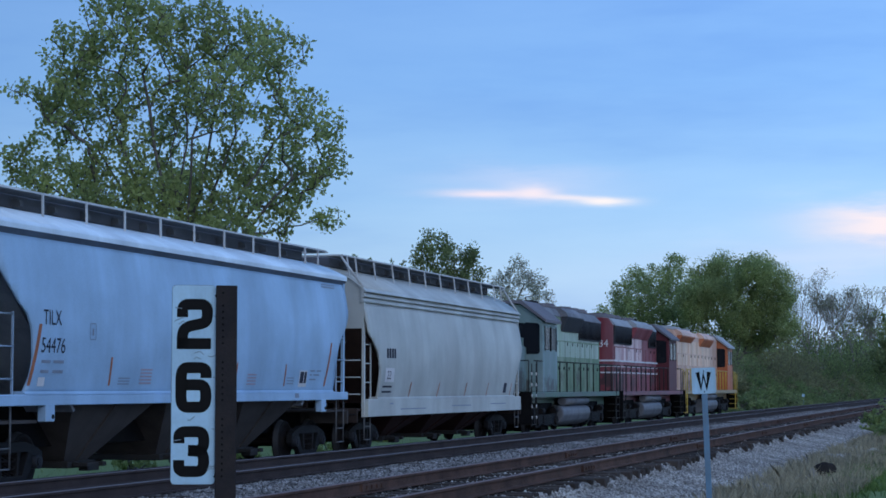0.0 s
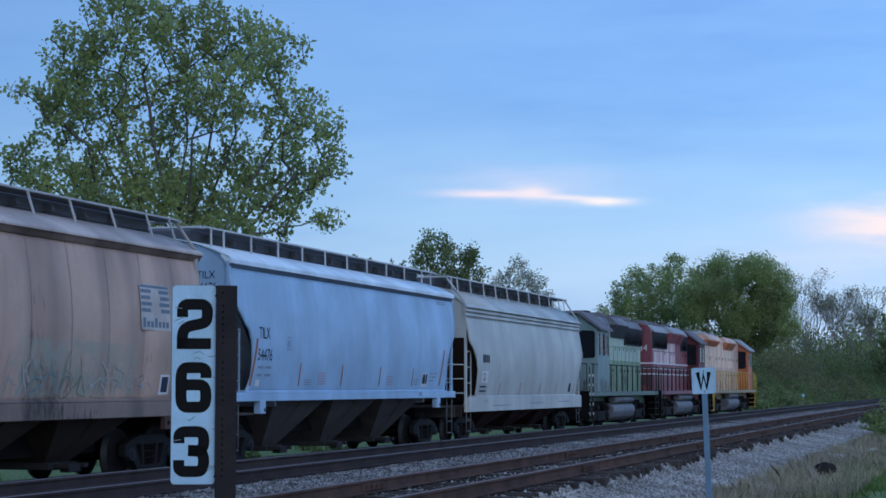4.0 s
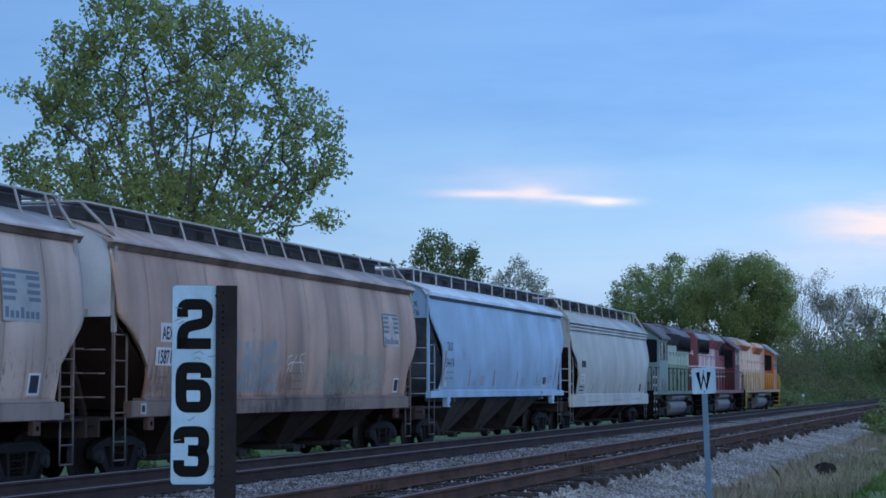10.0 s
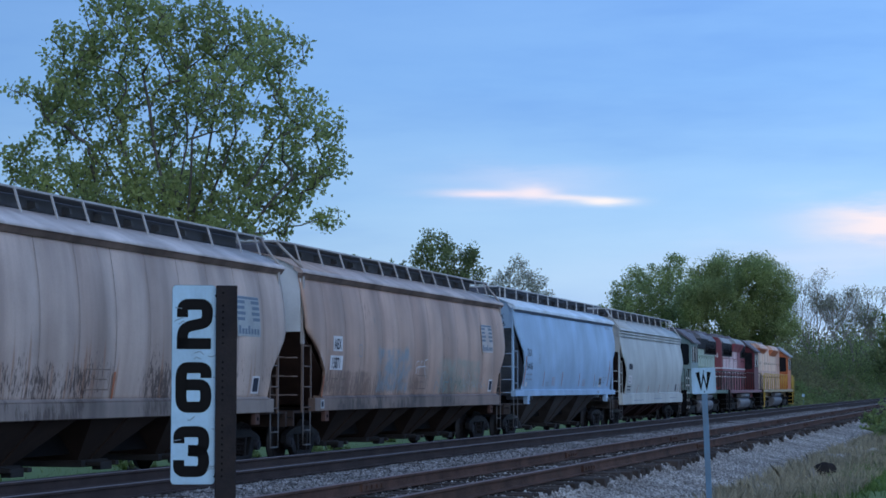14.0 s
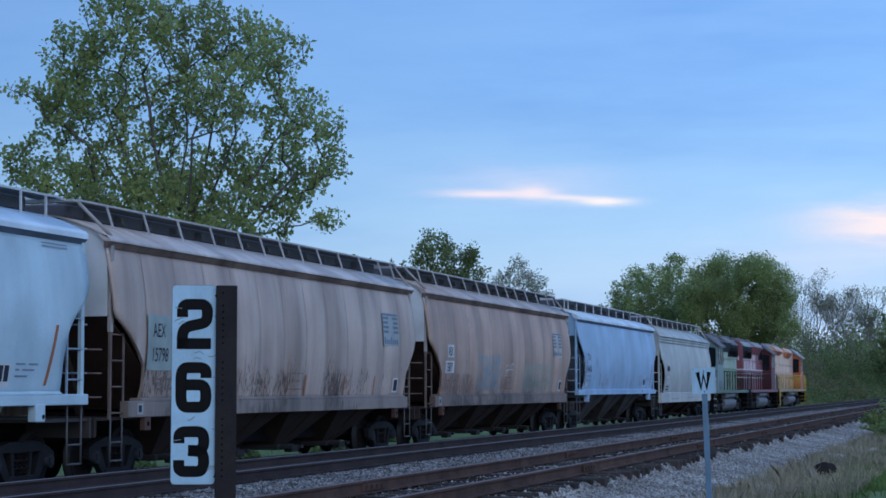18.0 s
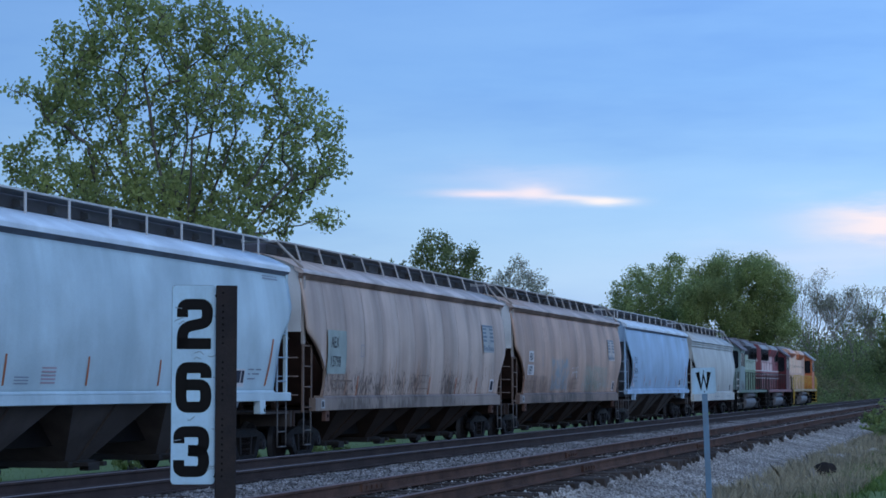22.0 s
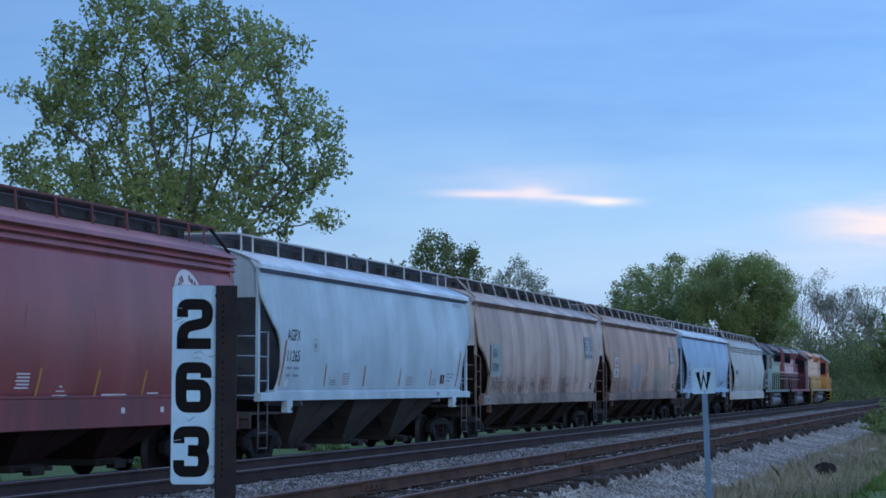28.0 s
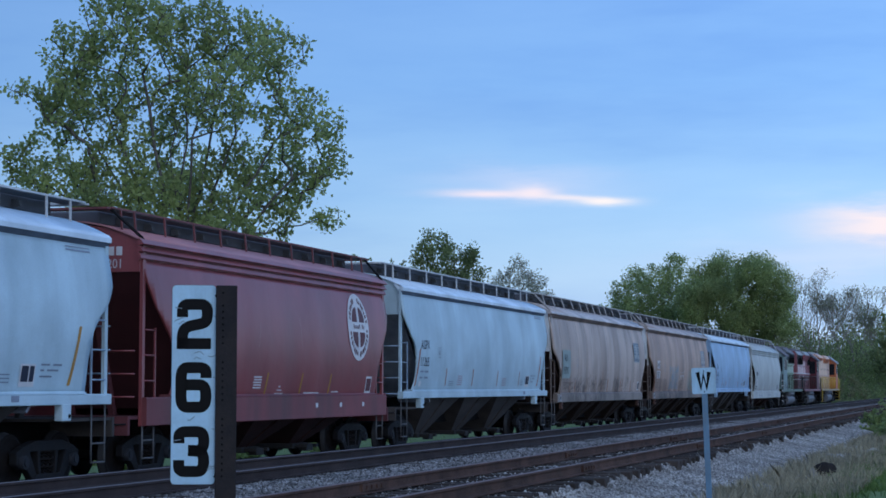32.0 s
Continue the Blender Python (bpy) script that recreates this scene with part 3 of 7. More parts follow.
        for s in (-1, 1):
            bm = bmesh.new()
            outer, inner = spec["ladder_at"]
            yy = e * (half - outer)
            path = [(s * 1.45, yy, sill_low), (s * 1.45, yy, eave - 0.1)]
            slim = "rungs" in spec and spec["rungs"] == "rung_brown"
            if slim:
                part_low = bmesh.new()
                box(part_low, s * 1.45 - 0.022, s * 1.45 + 0.022, yy - 0.03, yy + 0.03, sill_low - 0.02, spec["ladder_top"])
                part("corner_post", part_low, rungs, car, "rusty lower corner post")
                path[0] = (s * 1.45, yy, spec["ladder_top"])
            for a, b in zip(path, path[1:]):
                a, b = Vector(a), Vector(b)
                wide = Vector((0, 0.055, 0))
                thick = Vector((0.03, 0, 0)) if a.x == b.x else Vector((0.02, 0, 0.03))
                v = [bm.verts.new(p + wide * i + thick * j) for p in (a, b) for i, j in ((-1, -1), (1, -1), (1, 1), (-1, 1))]
                for q in ((0, 1, 2, 3), (7, 6, 5, 4), (0, 4, 5, 1), (1, 5, 6, 2), (2, 6, 7, 3), (3, 7, 4, 0)):
                    bm.faces.new([v[i] for i in q])
            part("corner_post", bm, post, car)
            if spec["stay"]:
                # a stay from the corner up to the end of the running board
                bm = bmesh.new()
                path_tube(bm, [(s * 1.46, yy, eave - 0.12), (s * 1.44, yy, eave + 0.02), (s * 0.9, e * (half + 0.06), top - 0.02)], 0.032, 6)
                part("stay", bm, M[spec["stay"]], car)
            # ladder on the side, with its stirrup step below the sill
            ladder = new("ladder")
            ladder.parent = car
            x = s * 1.47
            ya, yb = e * (half - outer), e * (half - inner)
            bm = bmesh.new()
            box(bm, x - 0.014, x + 0.014, yb - 0.02, yb + 0.02, sill_top - 0.02, spec["ladder_top"])
            part("stile", bm, rungs, ladder)
            z = spec["ladder_top"] - 0.04
            while z > sill_low - 0.05:
                bm = bmesh.new()
                tube(bm, (x, ya, z), (x, yb, z), 0.017, 6)
                part("rung", bm, rungs, ladder)
                z -= spec["rung_step"]
            bm = bmesh.new()
            yi = e * (half - inner + 0.03)
            path_tube(bm, [(x, ya, sill_low), (x, ya, 0.40), (x, yi, 0.40), (x, yi, sill_low)], 0.017, 6)
            tube(bm, (x, ya, 0.72), (x, yi, 0.72), 0.016, 6)
            part("stirrup_step", bm, M["rung_dark"], ladder, "grimy steel stirrup step")
            # end ladder
            end_ladder = new("end_grab_irons")
            end_ladder.parent = car
            yy = e * (half + 0.17)
            z = 1.5
            while z < spec["ladder_top"] - 0.1:
                bm = bmesh.new()
                path_tube(bm, [(s * 1.44, yy - e * 0.06, z), (s * 1.44, yy, z), (s * 0.86, yy, z), (s * 0.86, yy - e * 0.16, z)], 0.016, 6)
                part("grab_iron", bm, rungs, end_ladder)
                z += 0.41
    bm = bmesh.new()
    tube(bm, (-0.55, -(half + 0.20), 2.1), (-0.55, -(half + 0.26), 2.1), 0.27, 16)
    part("brake_wheel", bm, M["steel_dark"], car)
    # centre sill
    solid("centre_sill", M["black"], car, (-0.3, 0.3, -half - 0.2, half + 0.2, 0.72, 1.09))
    # bays with their outlet gates
    n = spec["bays"]
    span = (2 * half - 5.0) / n
    # black block added, no known part: darkness between the bays made solid
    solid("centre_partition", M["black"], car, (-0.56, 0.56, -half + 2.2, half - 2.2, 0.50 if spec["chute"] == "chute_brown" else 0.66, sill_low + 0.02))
    for k in range(n):
        y = -half + 2.5 + span * (k + 0.5)
        bay = new("hopper_bay")
        bay.parent = car
        bm = bmesh.new()
        hi, lo = sill_low + 0.06, 0.38
        a = [bm.verts.new(p) for p in ((-1.42, y - span * 0.44, hi), (1.42, y - span * 0.44, hi), (1.42, y + span * 0.44, hi), (-1.42, y + span * 0.44, hi))]
        b = [bm.verts.new(p) for p in ((-0.62, y - 0.42, lo), (0.62, y - 0.42, lo), (0.62, y + 0.42, lo), (-0.62, y + 0.42, lo))]
        for i in range(4):
            bm.faces.new((a[i], a[(i + 1) % 4], b[(i + 1) % 4], b[i]))
        bm.faces.new(b)
        bm.faces.new(a[::-1])
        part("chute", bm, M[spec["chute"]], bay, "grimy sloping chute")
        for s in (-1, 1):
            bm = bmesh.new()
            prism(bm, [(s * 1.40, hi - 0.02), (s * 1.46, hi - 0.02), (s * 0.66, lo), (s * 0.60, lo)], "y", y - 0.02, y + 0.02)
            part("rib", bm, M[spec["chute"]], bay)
        bm = bmesh.new()
        box(bm, -0.75, 0.75, y - 0.52, y + 0.52, 0.27, 0.39)
        box(bm, 0.75, 1.05, y - 0.36, y - 0.22, 0.29, 0.37)
        box(bm, 0.75, 1.05, y + 0.22, y + 0.36, 0.29, 0.37)
        box(bm, 0.80, 0.98, y - 0.22, y + 0.22, 0.22, 0.37)
        box(bm, -0.98, -0.80, y - 0.22, y + 0.22, 0.22, 0.37)
        part("outlet_gate", bm, M["chute_gate"], bay, "worn grey steel outlet gate", bevel=0.012)
    # hatch trough and running boards on brackets
    bm = bmesh.new()
    box(bm, -0.52, 0.52, -half + 0.3, half - 0.3, crown - 0.05, top - 0.02)
    part("hatch_cover", bm, M["hatch"], car, "dark hatch trough along the roof", bevel=0.03)
    lock = -half + 1.0
    while lock < half - 0.9:
        for s in (-1, 1):
            bm = bmesh.new()
            prism(bm, [(s * 0.52, top - 0.10), (s * 0.66, top - 0.13), (s * 0.68, crown - 0.01), (s * 0.60, crown - 0.03), (s * 0.52, crown - 0.02)], "y", lock - 0.05, lock + 0.05)
            part("hatch_lock", bm, M["grate"], car, "grey hinged hatch lock")
        lock += 1.22
    board = M["board_" + spec["board"]]
    for s in (-1, 1):
        run = new("running_board")
        run.parent = car
        bm = bmesh.new()
        for k in range(4):
            x = s * (0.56 + k * 0.095)
            box(bm, min(x, x + s * 0.07), max(x, x + s * 0.07), -half - 0.12, half + 0.12, top - 0.045, top - 0.005)
        part("grating", bm, M["grate"], run)
        bm = bmesh.new()
        box(bm, s * 0.955 - 0.012, s * 0.955 + 0.012, -half - 0.12, half + 0.12, top - 0.03, top + 0.004)
        part("edge_angle", bm, board, run)
        for share in spec["brackets"]:
            y = share * half
            u = 0.965 / (top_w + 0.02)
            foot = eave + (crown - eave) * (1 - u ** 2.0)
            bm = bmesh.new()
            v = []
            for x, z in ((s * 0.96, top - 0.02), (s * (0.968 + spec["splay"]), foot - 0.03)):
                v += [bm.verts.new((x + dx, y + dy, z)) for dx, dy in ((-0.016, -0.018), (0.016, -0.018), (0.016, 0.018), (-0.016, 0.018))]
            for q in ((0, 1, 2, 3), (7, 6, 5, 4), (0, 4, 5, 1), (1, 5, 6, 2), (2, 6, 7, 3), (3, 7, 4, 0)):
                bm.faces.new([v[i] for i in q])
            part("bracket", bm, board, run)
    for e in (-1, 1):
        bm = bmesh.new()
        ya, yb = sorted((e * (half - 0.02), e * (half + 0.30)))
        for k in range(3):
            y0 = ya + (yb - ya) * k / 3
            box(bm, -0.95, 0.95, y0 + 0.01, y0 + 0.09, top - 0.05, top - 0.012)
        part("end_walkway", bm, board, car)
    give_trucks(car, (-(half - 1.28), half - 1.28), truck_model)
    car["half"] = half
    return car, bulge


M["rung_blue"] = surface("pale_blue_ladder_steel", (0.26, 0.34, 0.43), 0.6, 0.0, 0.3, 9, 0.15, (0.12, 0.12, 0.13), 0.6)
M["rung_dark"] = surface("grimy_step_steel", (0.10, 0.102, 0.107), 0.6, 0.0, 0.35, 9, 0.2, (0.06, 0.05, 0.045), 0.6)
M["rung_brown"] = surface("rusty_ladder_steel", (0.17, 0.125, 0.105), 0.7, 0.0, 0.35, 9, 0.2, (0.07, 0.04, 0.03), 0.7)
M["seam"] = surface("grimy_weld_seam", (0.20, 0.145, 0.118), 0.8, 0.0, 0.4, 8, 0.1)
M["hatch"] = surface("dark_hatch_rubber", (0.10, 0.10, 0.115), 0.8, 0.0, 0.3, 8, 0.2)
M["board_white"] = surface("pale_walkway_steel", (0.5, 0.5, 0.5), 0.55, 0.0, 0.2, 10, 0.1)
M["board_tan"] = surface("tan_walkway_steel", (0.40, 0.36, 0.34), 0.6, 0.0, 0.25, 10, 0.1)
M["board_brown"] = surface("red_brown_walkway_steel", (0.17, 0.055, 0.055), 0.6, 0.0, 0.25, 10, 0.1)
# end steel darkened further, the shade over the slope sheets painted in
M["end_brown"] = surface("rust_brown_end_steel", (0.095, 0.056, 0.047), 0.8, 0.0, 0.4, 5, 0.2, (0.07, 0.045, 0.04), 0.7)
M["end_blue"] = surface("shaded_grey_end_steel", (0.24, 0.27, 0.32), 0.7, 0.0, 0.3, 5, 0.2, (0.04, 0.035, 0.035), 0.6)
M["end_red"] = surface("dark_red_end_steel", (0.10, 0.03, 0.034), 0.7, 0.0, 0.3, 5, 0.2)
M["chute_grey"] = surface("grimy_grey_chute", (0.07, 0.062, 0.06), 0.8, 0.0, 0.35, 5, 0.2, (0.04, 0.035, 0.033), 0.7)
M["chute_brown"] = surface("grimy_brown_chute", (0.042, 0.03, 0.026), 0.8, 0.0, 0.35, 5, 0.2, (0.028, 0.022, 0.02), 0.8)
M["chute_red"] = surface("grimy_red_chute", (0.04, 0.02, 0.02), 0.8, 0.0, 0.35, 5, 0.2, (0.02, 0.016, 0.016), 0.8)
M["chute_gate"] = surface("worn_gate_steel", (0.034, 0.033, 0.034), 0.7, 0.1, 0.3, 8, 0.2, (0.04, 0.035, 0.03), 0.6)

# slate for the eave's underside, with the shade there painted in
M["under_slate"] = surface("slate_blue_eave_shade", (0.12, 0.15, 0.20), 0.7, 0.0, 0.3, 6, 0.1, (0.06, 0.06, 0.07), 0.5)
PAINT_BLUE = car_paint("light_blue_grey_car_paint", (0.32, 0.475, 0.64), (0.23, 0.33, 0.45), 0.6, panel=0.04)
PAINT_PALE = car_paint("pale_grey_car_paint", (0.45, 0.58, 0.635), (0.315, 0.42, 0.47), 0.65, panel=0.04)
PAINT_CREAM = car_paint("cream_grey_car_paint", (0.46, 0.475, 0.45), (0.32, 0.31, 0.29), 0.6, panel=0.05)
M["board_pale"] = surface("pale_dusty_walkway_steel", (0.42, 0.40, 0.39), 0.55, 0.0, 0.2, 10, 0.1)
PAINT_END = car_paint("pale_end_paint", (0.62, 0.64, 0.65), (0.4, 0.38, 0.36), 0.5)
# roofs paler than the sides, sky light on them put into the colour
PAINT_ROOF = car_paint("sky_lit_roof_paint", (0.68, 0.78, 0.85), (0.42, 0.48, 0.53), 0.5)
PAINT_ROOF_RED = car_paint("lighter_brown_roof_paint", (0.43, 0.19, 0.195), (0.36, 0.17, 0.17), 0.5)
PAINT_SILL = car_paint("dusty_tan_sill_paint", (0.215, 0.148, 0.12), (0.06, 0.04, 0.033), 0.95, (0.035, 0.022, 0.018), low=0.6, high=1.9)
M["end_pale"] = surface("dusty_pale_post_paint", (0.36, 0.33, 0.31), 0.6, 0.0, 0.25, 6, 0.1, (0.2, 0.13, 0.1), 0.5)
PAINT_TAN = car_paint("faded_tan_car_paint", (0.46, 0.305, 0.235), (0.25, 0.155, 0.12), 0.75, (0.13, 0.075, 0.055), panel=0.2, rust_amount=0.65, rust_from=0.755,
                      sprays=[(-3.9, -0.9, 1.45, 2.75, (0.17, 0.25, 0.30), 0.75), (1.2, 6.2, 1.43, 2.55, (0.26, 0.28, 0.23), 0.7), (-6.4, -4.2, 1.45, 2.1, (0.16, 0.10, 0.08), 0.7)])
PAINT_DUST = car_paint("dusty_beige_car_paint", (0.49, 0.375, 0.315), (0.27, 0.19, 0.155), 0.85, (0.05, 0.03, 0.025), panel=0.16, rust_amount=0.85, rust_from=0.755, speck=(2.5, 17.0, 4.6), bleed=(0.30, 0.13, 0.06))
PAINT_EAVE = car_paint("dusty_tan_eave_paint", (0.50, 0.40, 0.35), (0.27, 0.20, 0.175), 0.75, panel=0.12)
PAINT_BROWN = car_paint("mineral_brown_car_paint", (0.25, 0.056, 0.058), (0.26, 0.09, 0.092), 0.45, panel=0.14, rough=0.4, spec=0.5)

PAINT_SILL_PALE = car_paint("dusty_beige_sill_paint", (0.26, 0.205, 0.175), (0.095, 0.07, 0.06), 0.9, (0.07, 0.045, 0.035), low=0.6, high=1.9)
PAINT_EAVE_PALE = car_paint("dusty_pale_eave_paint", (0.58, 0.50, 0.46), (0.30, 0.235, 0.21), 0.75, panel=0.12)
PAINT_SILL_RED = car_paint("grimy_brown_sill_paint", (0.20, 0.048, 0.052), (0.10, 0.042, 0.042), 0.85)
ROUND_CUT = [(3.52, 0.0), (3.32, 0.18), (3.09, 0.43), (2.97, 0.55), (2.86, 0.77), (2.59, 0.94), (2.11, 1.04), (1.82, 1.0), (1.6, 0.87)]
SLANT_CUT = [(4.0, 0.05), (3.4, 0.08), (2.9, 0.13), (2.8, 0.34), (2.6, 0.65), (2.3, 1.05), (2.05, 1.3), (1.7, 1.34), (1.43, 1.3)]
BROWN_CUT = [(4.0, 0.10), (3.9, 0.13), (3.53, 0.25), (3.15, 0.45), (2.78, 0.83), (2.5, 1.15), (2.12, 1.36), (1.73, 1.34), (1.45, 1.25)]
CREAM_CUT = [(4.0, 0.05), (3.4, 0.08), (2.95, 0.12), (2.85, 0.35), (2.5, 0.75), (2.1, 0.95), (1.4, 0.96)]
ROUND_FRONT = [(3.4, 0.0), (3.15, 0.15), (2.95, 0.40), (2.8, 0.62), (2.58, 0.80), (2.1, 0.92), (1.6, 0.88)]
SLANT_FRONT = [(4.0, 0.03), (2.82, 0.05), (2.64, 0.24), (2.26, 0.64), (2.02, 0.88), (1.45, 0.92)]
BROWN_FRONT = [(4.0, 0.02), (3.4, 0.06), (3.06, 0.25), (2.67, 0.62), (2.38, 0.78), (2.0, 0.88), (1.45, 0.90)]
EVEN = [-0.965, -0.885, -0.70, -0.505, -0.318, -0.128, 0.066, 0.254, 0.45, 0.642, 0.84, 0.945]
CLOSE = [-0.89, -0.72, -0.548, -0.37, -0.205, -0.065, 0.065, 0.2, 0.335, 0.50, 0.675, 0.845, 0.96]
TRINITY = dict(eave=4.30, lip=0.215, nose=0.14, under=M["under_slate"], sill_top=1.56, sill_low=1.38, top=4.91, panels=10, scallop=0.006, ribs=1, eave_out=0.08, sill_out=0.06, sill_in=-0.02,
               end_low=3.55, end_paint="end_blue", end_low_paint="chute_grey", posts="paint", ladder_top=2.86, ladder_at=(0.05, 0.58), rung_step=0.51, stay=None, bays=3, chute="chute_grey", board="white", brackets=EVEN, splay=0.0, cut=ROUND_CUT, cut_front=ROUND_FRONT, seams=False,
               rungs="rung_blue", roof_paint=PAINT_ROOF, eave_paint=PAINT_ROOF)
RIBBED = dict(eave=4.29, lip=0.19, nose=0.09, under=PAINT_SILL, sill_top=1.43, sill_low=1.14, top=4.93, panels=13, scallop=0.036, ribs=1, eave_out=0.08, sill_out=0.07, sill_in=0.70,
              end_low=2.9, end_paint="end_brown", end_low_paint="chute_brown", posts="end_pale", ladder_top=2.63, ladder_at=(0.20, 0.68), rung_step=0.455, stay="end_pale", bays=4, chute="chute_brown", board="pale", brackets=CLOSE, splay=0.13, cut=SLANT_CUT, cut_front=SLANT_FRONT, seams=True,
              end_top=PAINT_END, sill_paint=PAINT_SILL, eave_paint=PAINT_EAVE, roof_paint=PAINT_EAVE, rungs="rung_brown")
RIBBED_PALE = dict(RIBBED, sill_paint=PAINT_SILL_PALE, eave_paint=PAINT_EAVE_PALE, roof_paint=PAINT_EAVE_PALE)
BANDED = dict(eave=4.08, lip=0.36, sill_top=1.38, sill_low=0.95, top=4.90, panels=9, scallop=0.006, ribs=3, eave_out=0.10, sill_out=0.07, sill_in=0.15,
              end_low=3.1, end_paint="end_brown", end_low_paint="chute_brown", posts="paint", ladder_top=2.75, ladder_at=(0.12, 0.60), rung_step=0.46, stay="board_white", bays=3, chute="chute_red", board="white", brackets=EVEN, splay=0.05, cut=CREAM_CUT, cut_front=SLANT_FRONT, seams=False)
BROWN = dict(BANDED, roof_paint=PAINT_ROOF_RED, sill_paint=PAINT_SILL_RED, eave=4.34, lip=0.385, sill_top=1.49, sill_low=0.98, top=4.92, end_low=3.75, end_paint="end_red", end_low_paint="end_red", chute="chute_red", board="brown", ladder_at=(0.18, 0.68), stay="steel_dark", splay=0.03, cut=BROWN_CUT, cut_front=BROWN_FRONT)

truck_pattern_holder = new("truck_pattern")
truck_model = make_truck(truck_pattern_holder)
CARS = []


def add_car(label, y_back, y_front, paint, spec, marks_from):
    """Lines a car up in the train; marks_from is the point that its painted marks are laid out from."""
    car, bulge = hopper_car(label, y_back, y_front, paint, spec, truck_model)
    CARS.append((car, (y_back + y_front) / 2))
    car["shift"] = marks_from - (y_back + y_front) / 2
    return car, bulge, (y_front - y_back) / 2


cream_car = add_car("cream grey covered hopper car with a banded eave, rolling", 43.10, 58.60, PAINT_CREAM, BANDED, 51.3)
blue_car = add_car("light blue-grey round-sided covered hopper car, rolling", 25.62, 41.75, PAINT_BLUE, TRINITY, 33.685)
tan_car = add_car("faded tan ribbed covered hopper car with graffiti, rolling", 6.58, 24.22, PAINT_TAN, RIBBED, 15.46)
beige_car = add_car("dusty beige ribbed covered hopper car with rust runs, rolling", -12.20, 5.48, PAINT_DUST, RIBBED_PALE, -3.22)
pale_car = add_car("pale grey round-sided covered hopper car, clean, rolling", -29.10, -13.03, PAINT_PALE, TRINITY, -20.985)
brown_car = add_car("mineral brown covered hopper car with a white emblem, rolling", -44.50, -30.40, PAINT_BROWN, BROWN, -37.235)
last_car = add_car("pale grey covered hopper car behind the brown one", -61.8, -45.75, PAINT_PALE, TRINITY, -53.775)


# ---- locomotives ----
def loco_truck(parent, y):
    truck = new("truck")
    truck.parent = parent
    truck.location = (0, y, 0)
    bm = bmesh.new()
    box(bm, -0.95, 0.95, -1.75, 1.75, 0.62, 1.12)
    part("bolster", bm, M["black"], truck)
    for s in (-1, 1):
        bm = bmesh.new()
        x0, x1 = sorted((s * 1.0, s * 1.16))
        prism(bm, [(-1.85, 0.5), (-1.85, 0.92), (-1.2, 0.98), (-0.7, 0.72), (0.7, 0.72), (1.2, 0.98), (1.85, 1.0), (1.85, 0.45), (1.6, 0.3), (1.15, 0.3), (0.75, 0.4), (-0.75, 0.4), (-1.15, 0.3), (-1.6, 0.3)], "x", x0, x1)
        part("side_frame", bm, M["steel_dark"], truck)
        bm = bmesh.new()
        for k in range(5):
            box(bm, min(s * 1.06, s * 1.2), max(s * 1.06, s * 1.2), -0.55, 0.55, 0.36 + k * 0.07, 0.40 + k * 0.07)
        part("leaf_spring", bm, M["steel_dark"], truck)
        for e in (-1, 1):
            bm = bmesh.new()
            tube(bm, (s * 1.05, e * 1.37, 0.5), (s * 1.24, e * 1.37, 0.5), 0.16, 12)
            part("journal_cap", bm, M["wheel"], truck, "dark round journal cap")
            bm = bmesh.new()
            tube(bm, (s * 1.22, e * 0.75, 0.85), (s * 1.22, e * 1.2, 0.85), 0.1, 10)
            part("brake_cylinder", bm, M["wheel"], truck)
    for e in (-1, 1):
        make_wheelset(truck, e * 1.37)
        bm = bmesh.new()
        y0, y1 = sorted((e * 0.3, e * 1.28))
        box(bm, -0.62, 0.62, y0, y1, 0.16, 0.95)
        part("traction_motor", bm, M["black"], truck, bevel=0.05)
    return truck


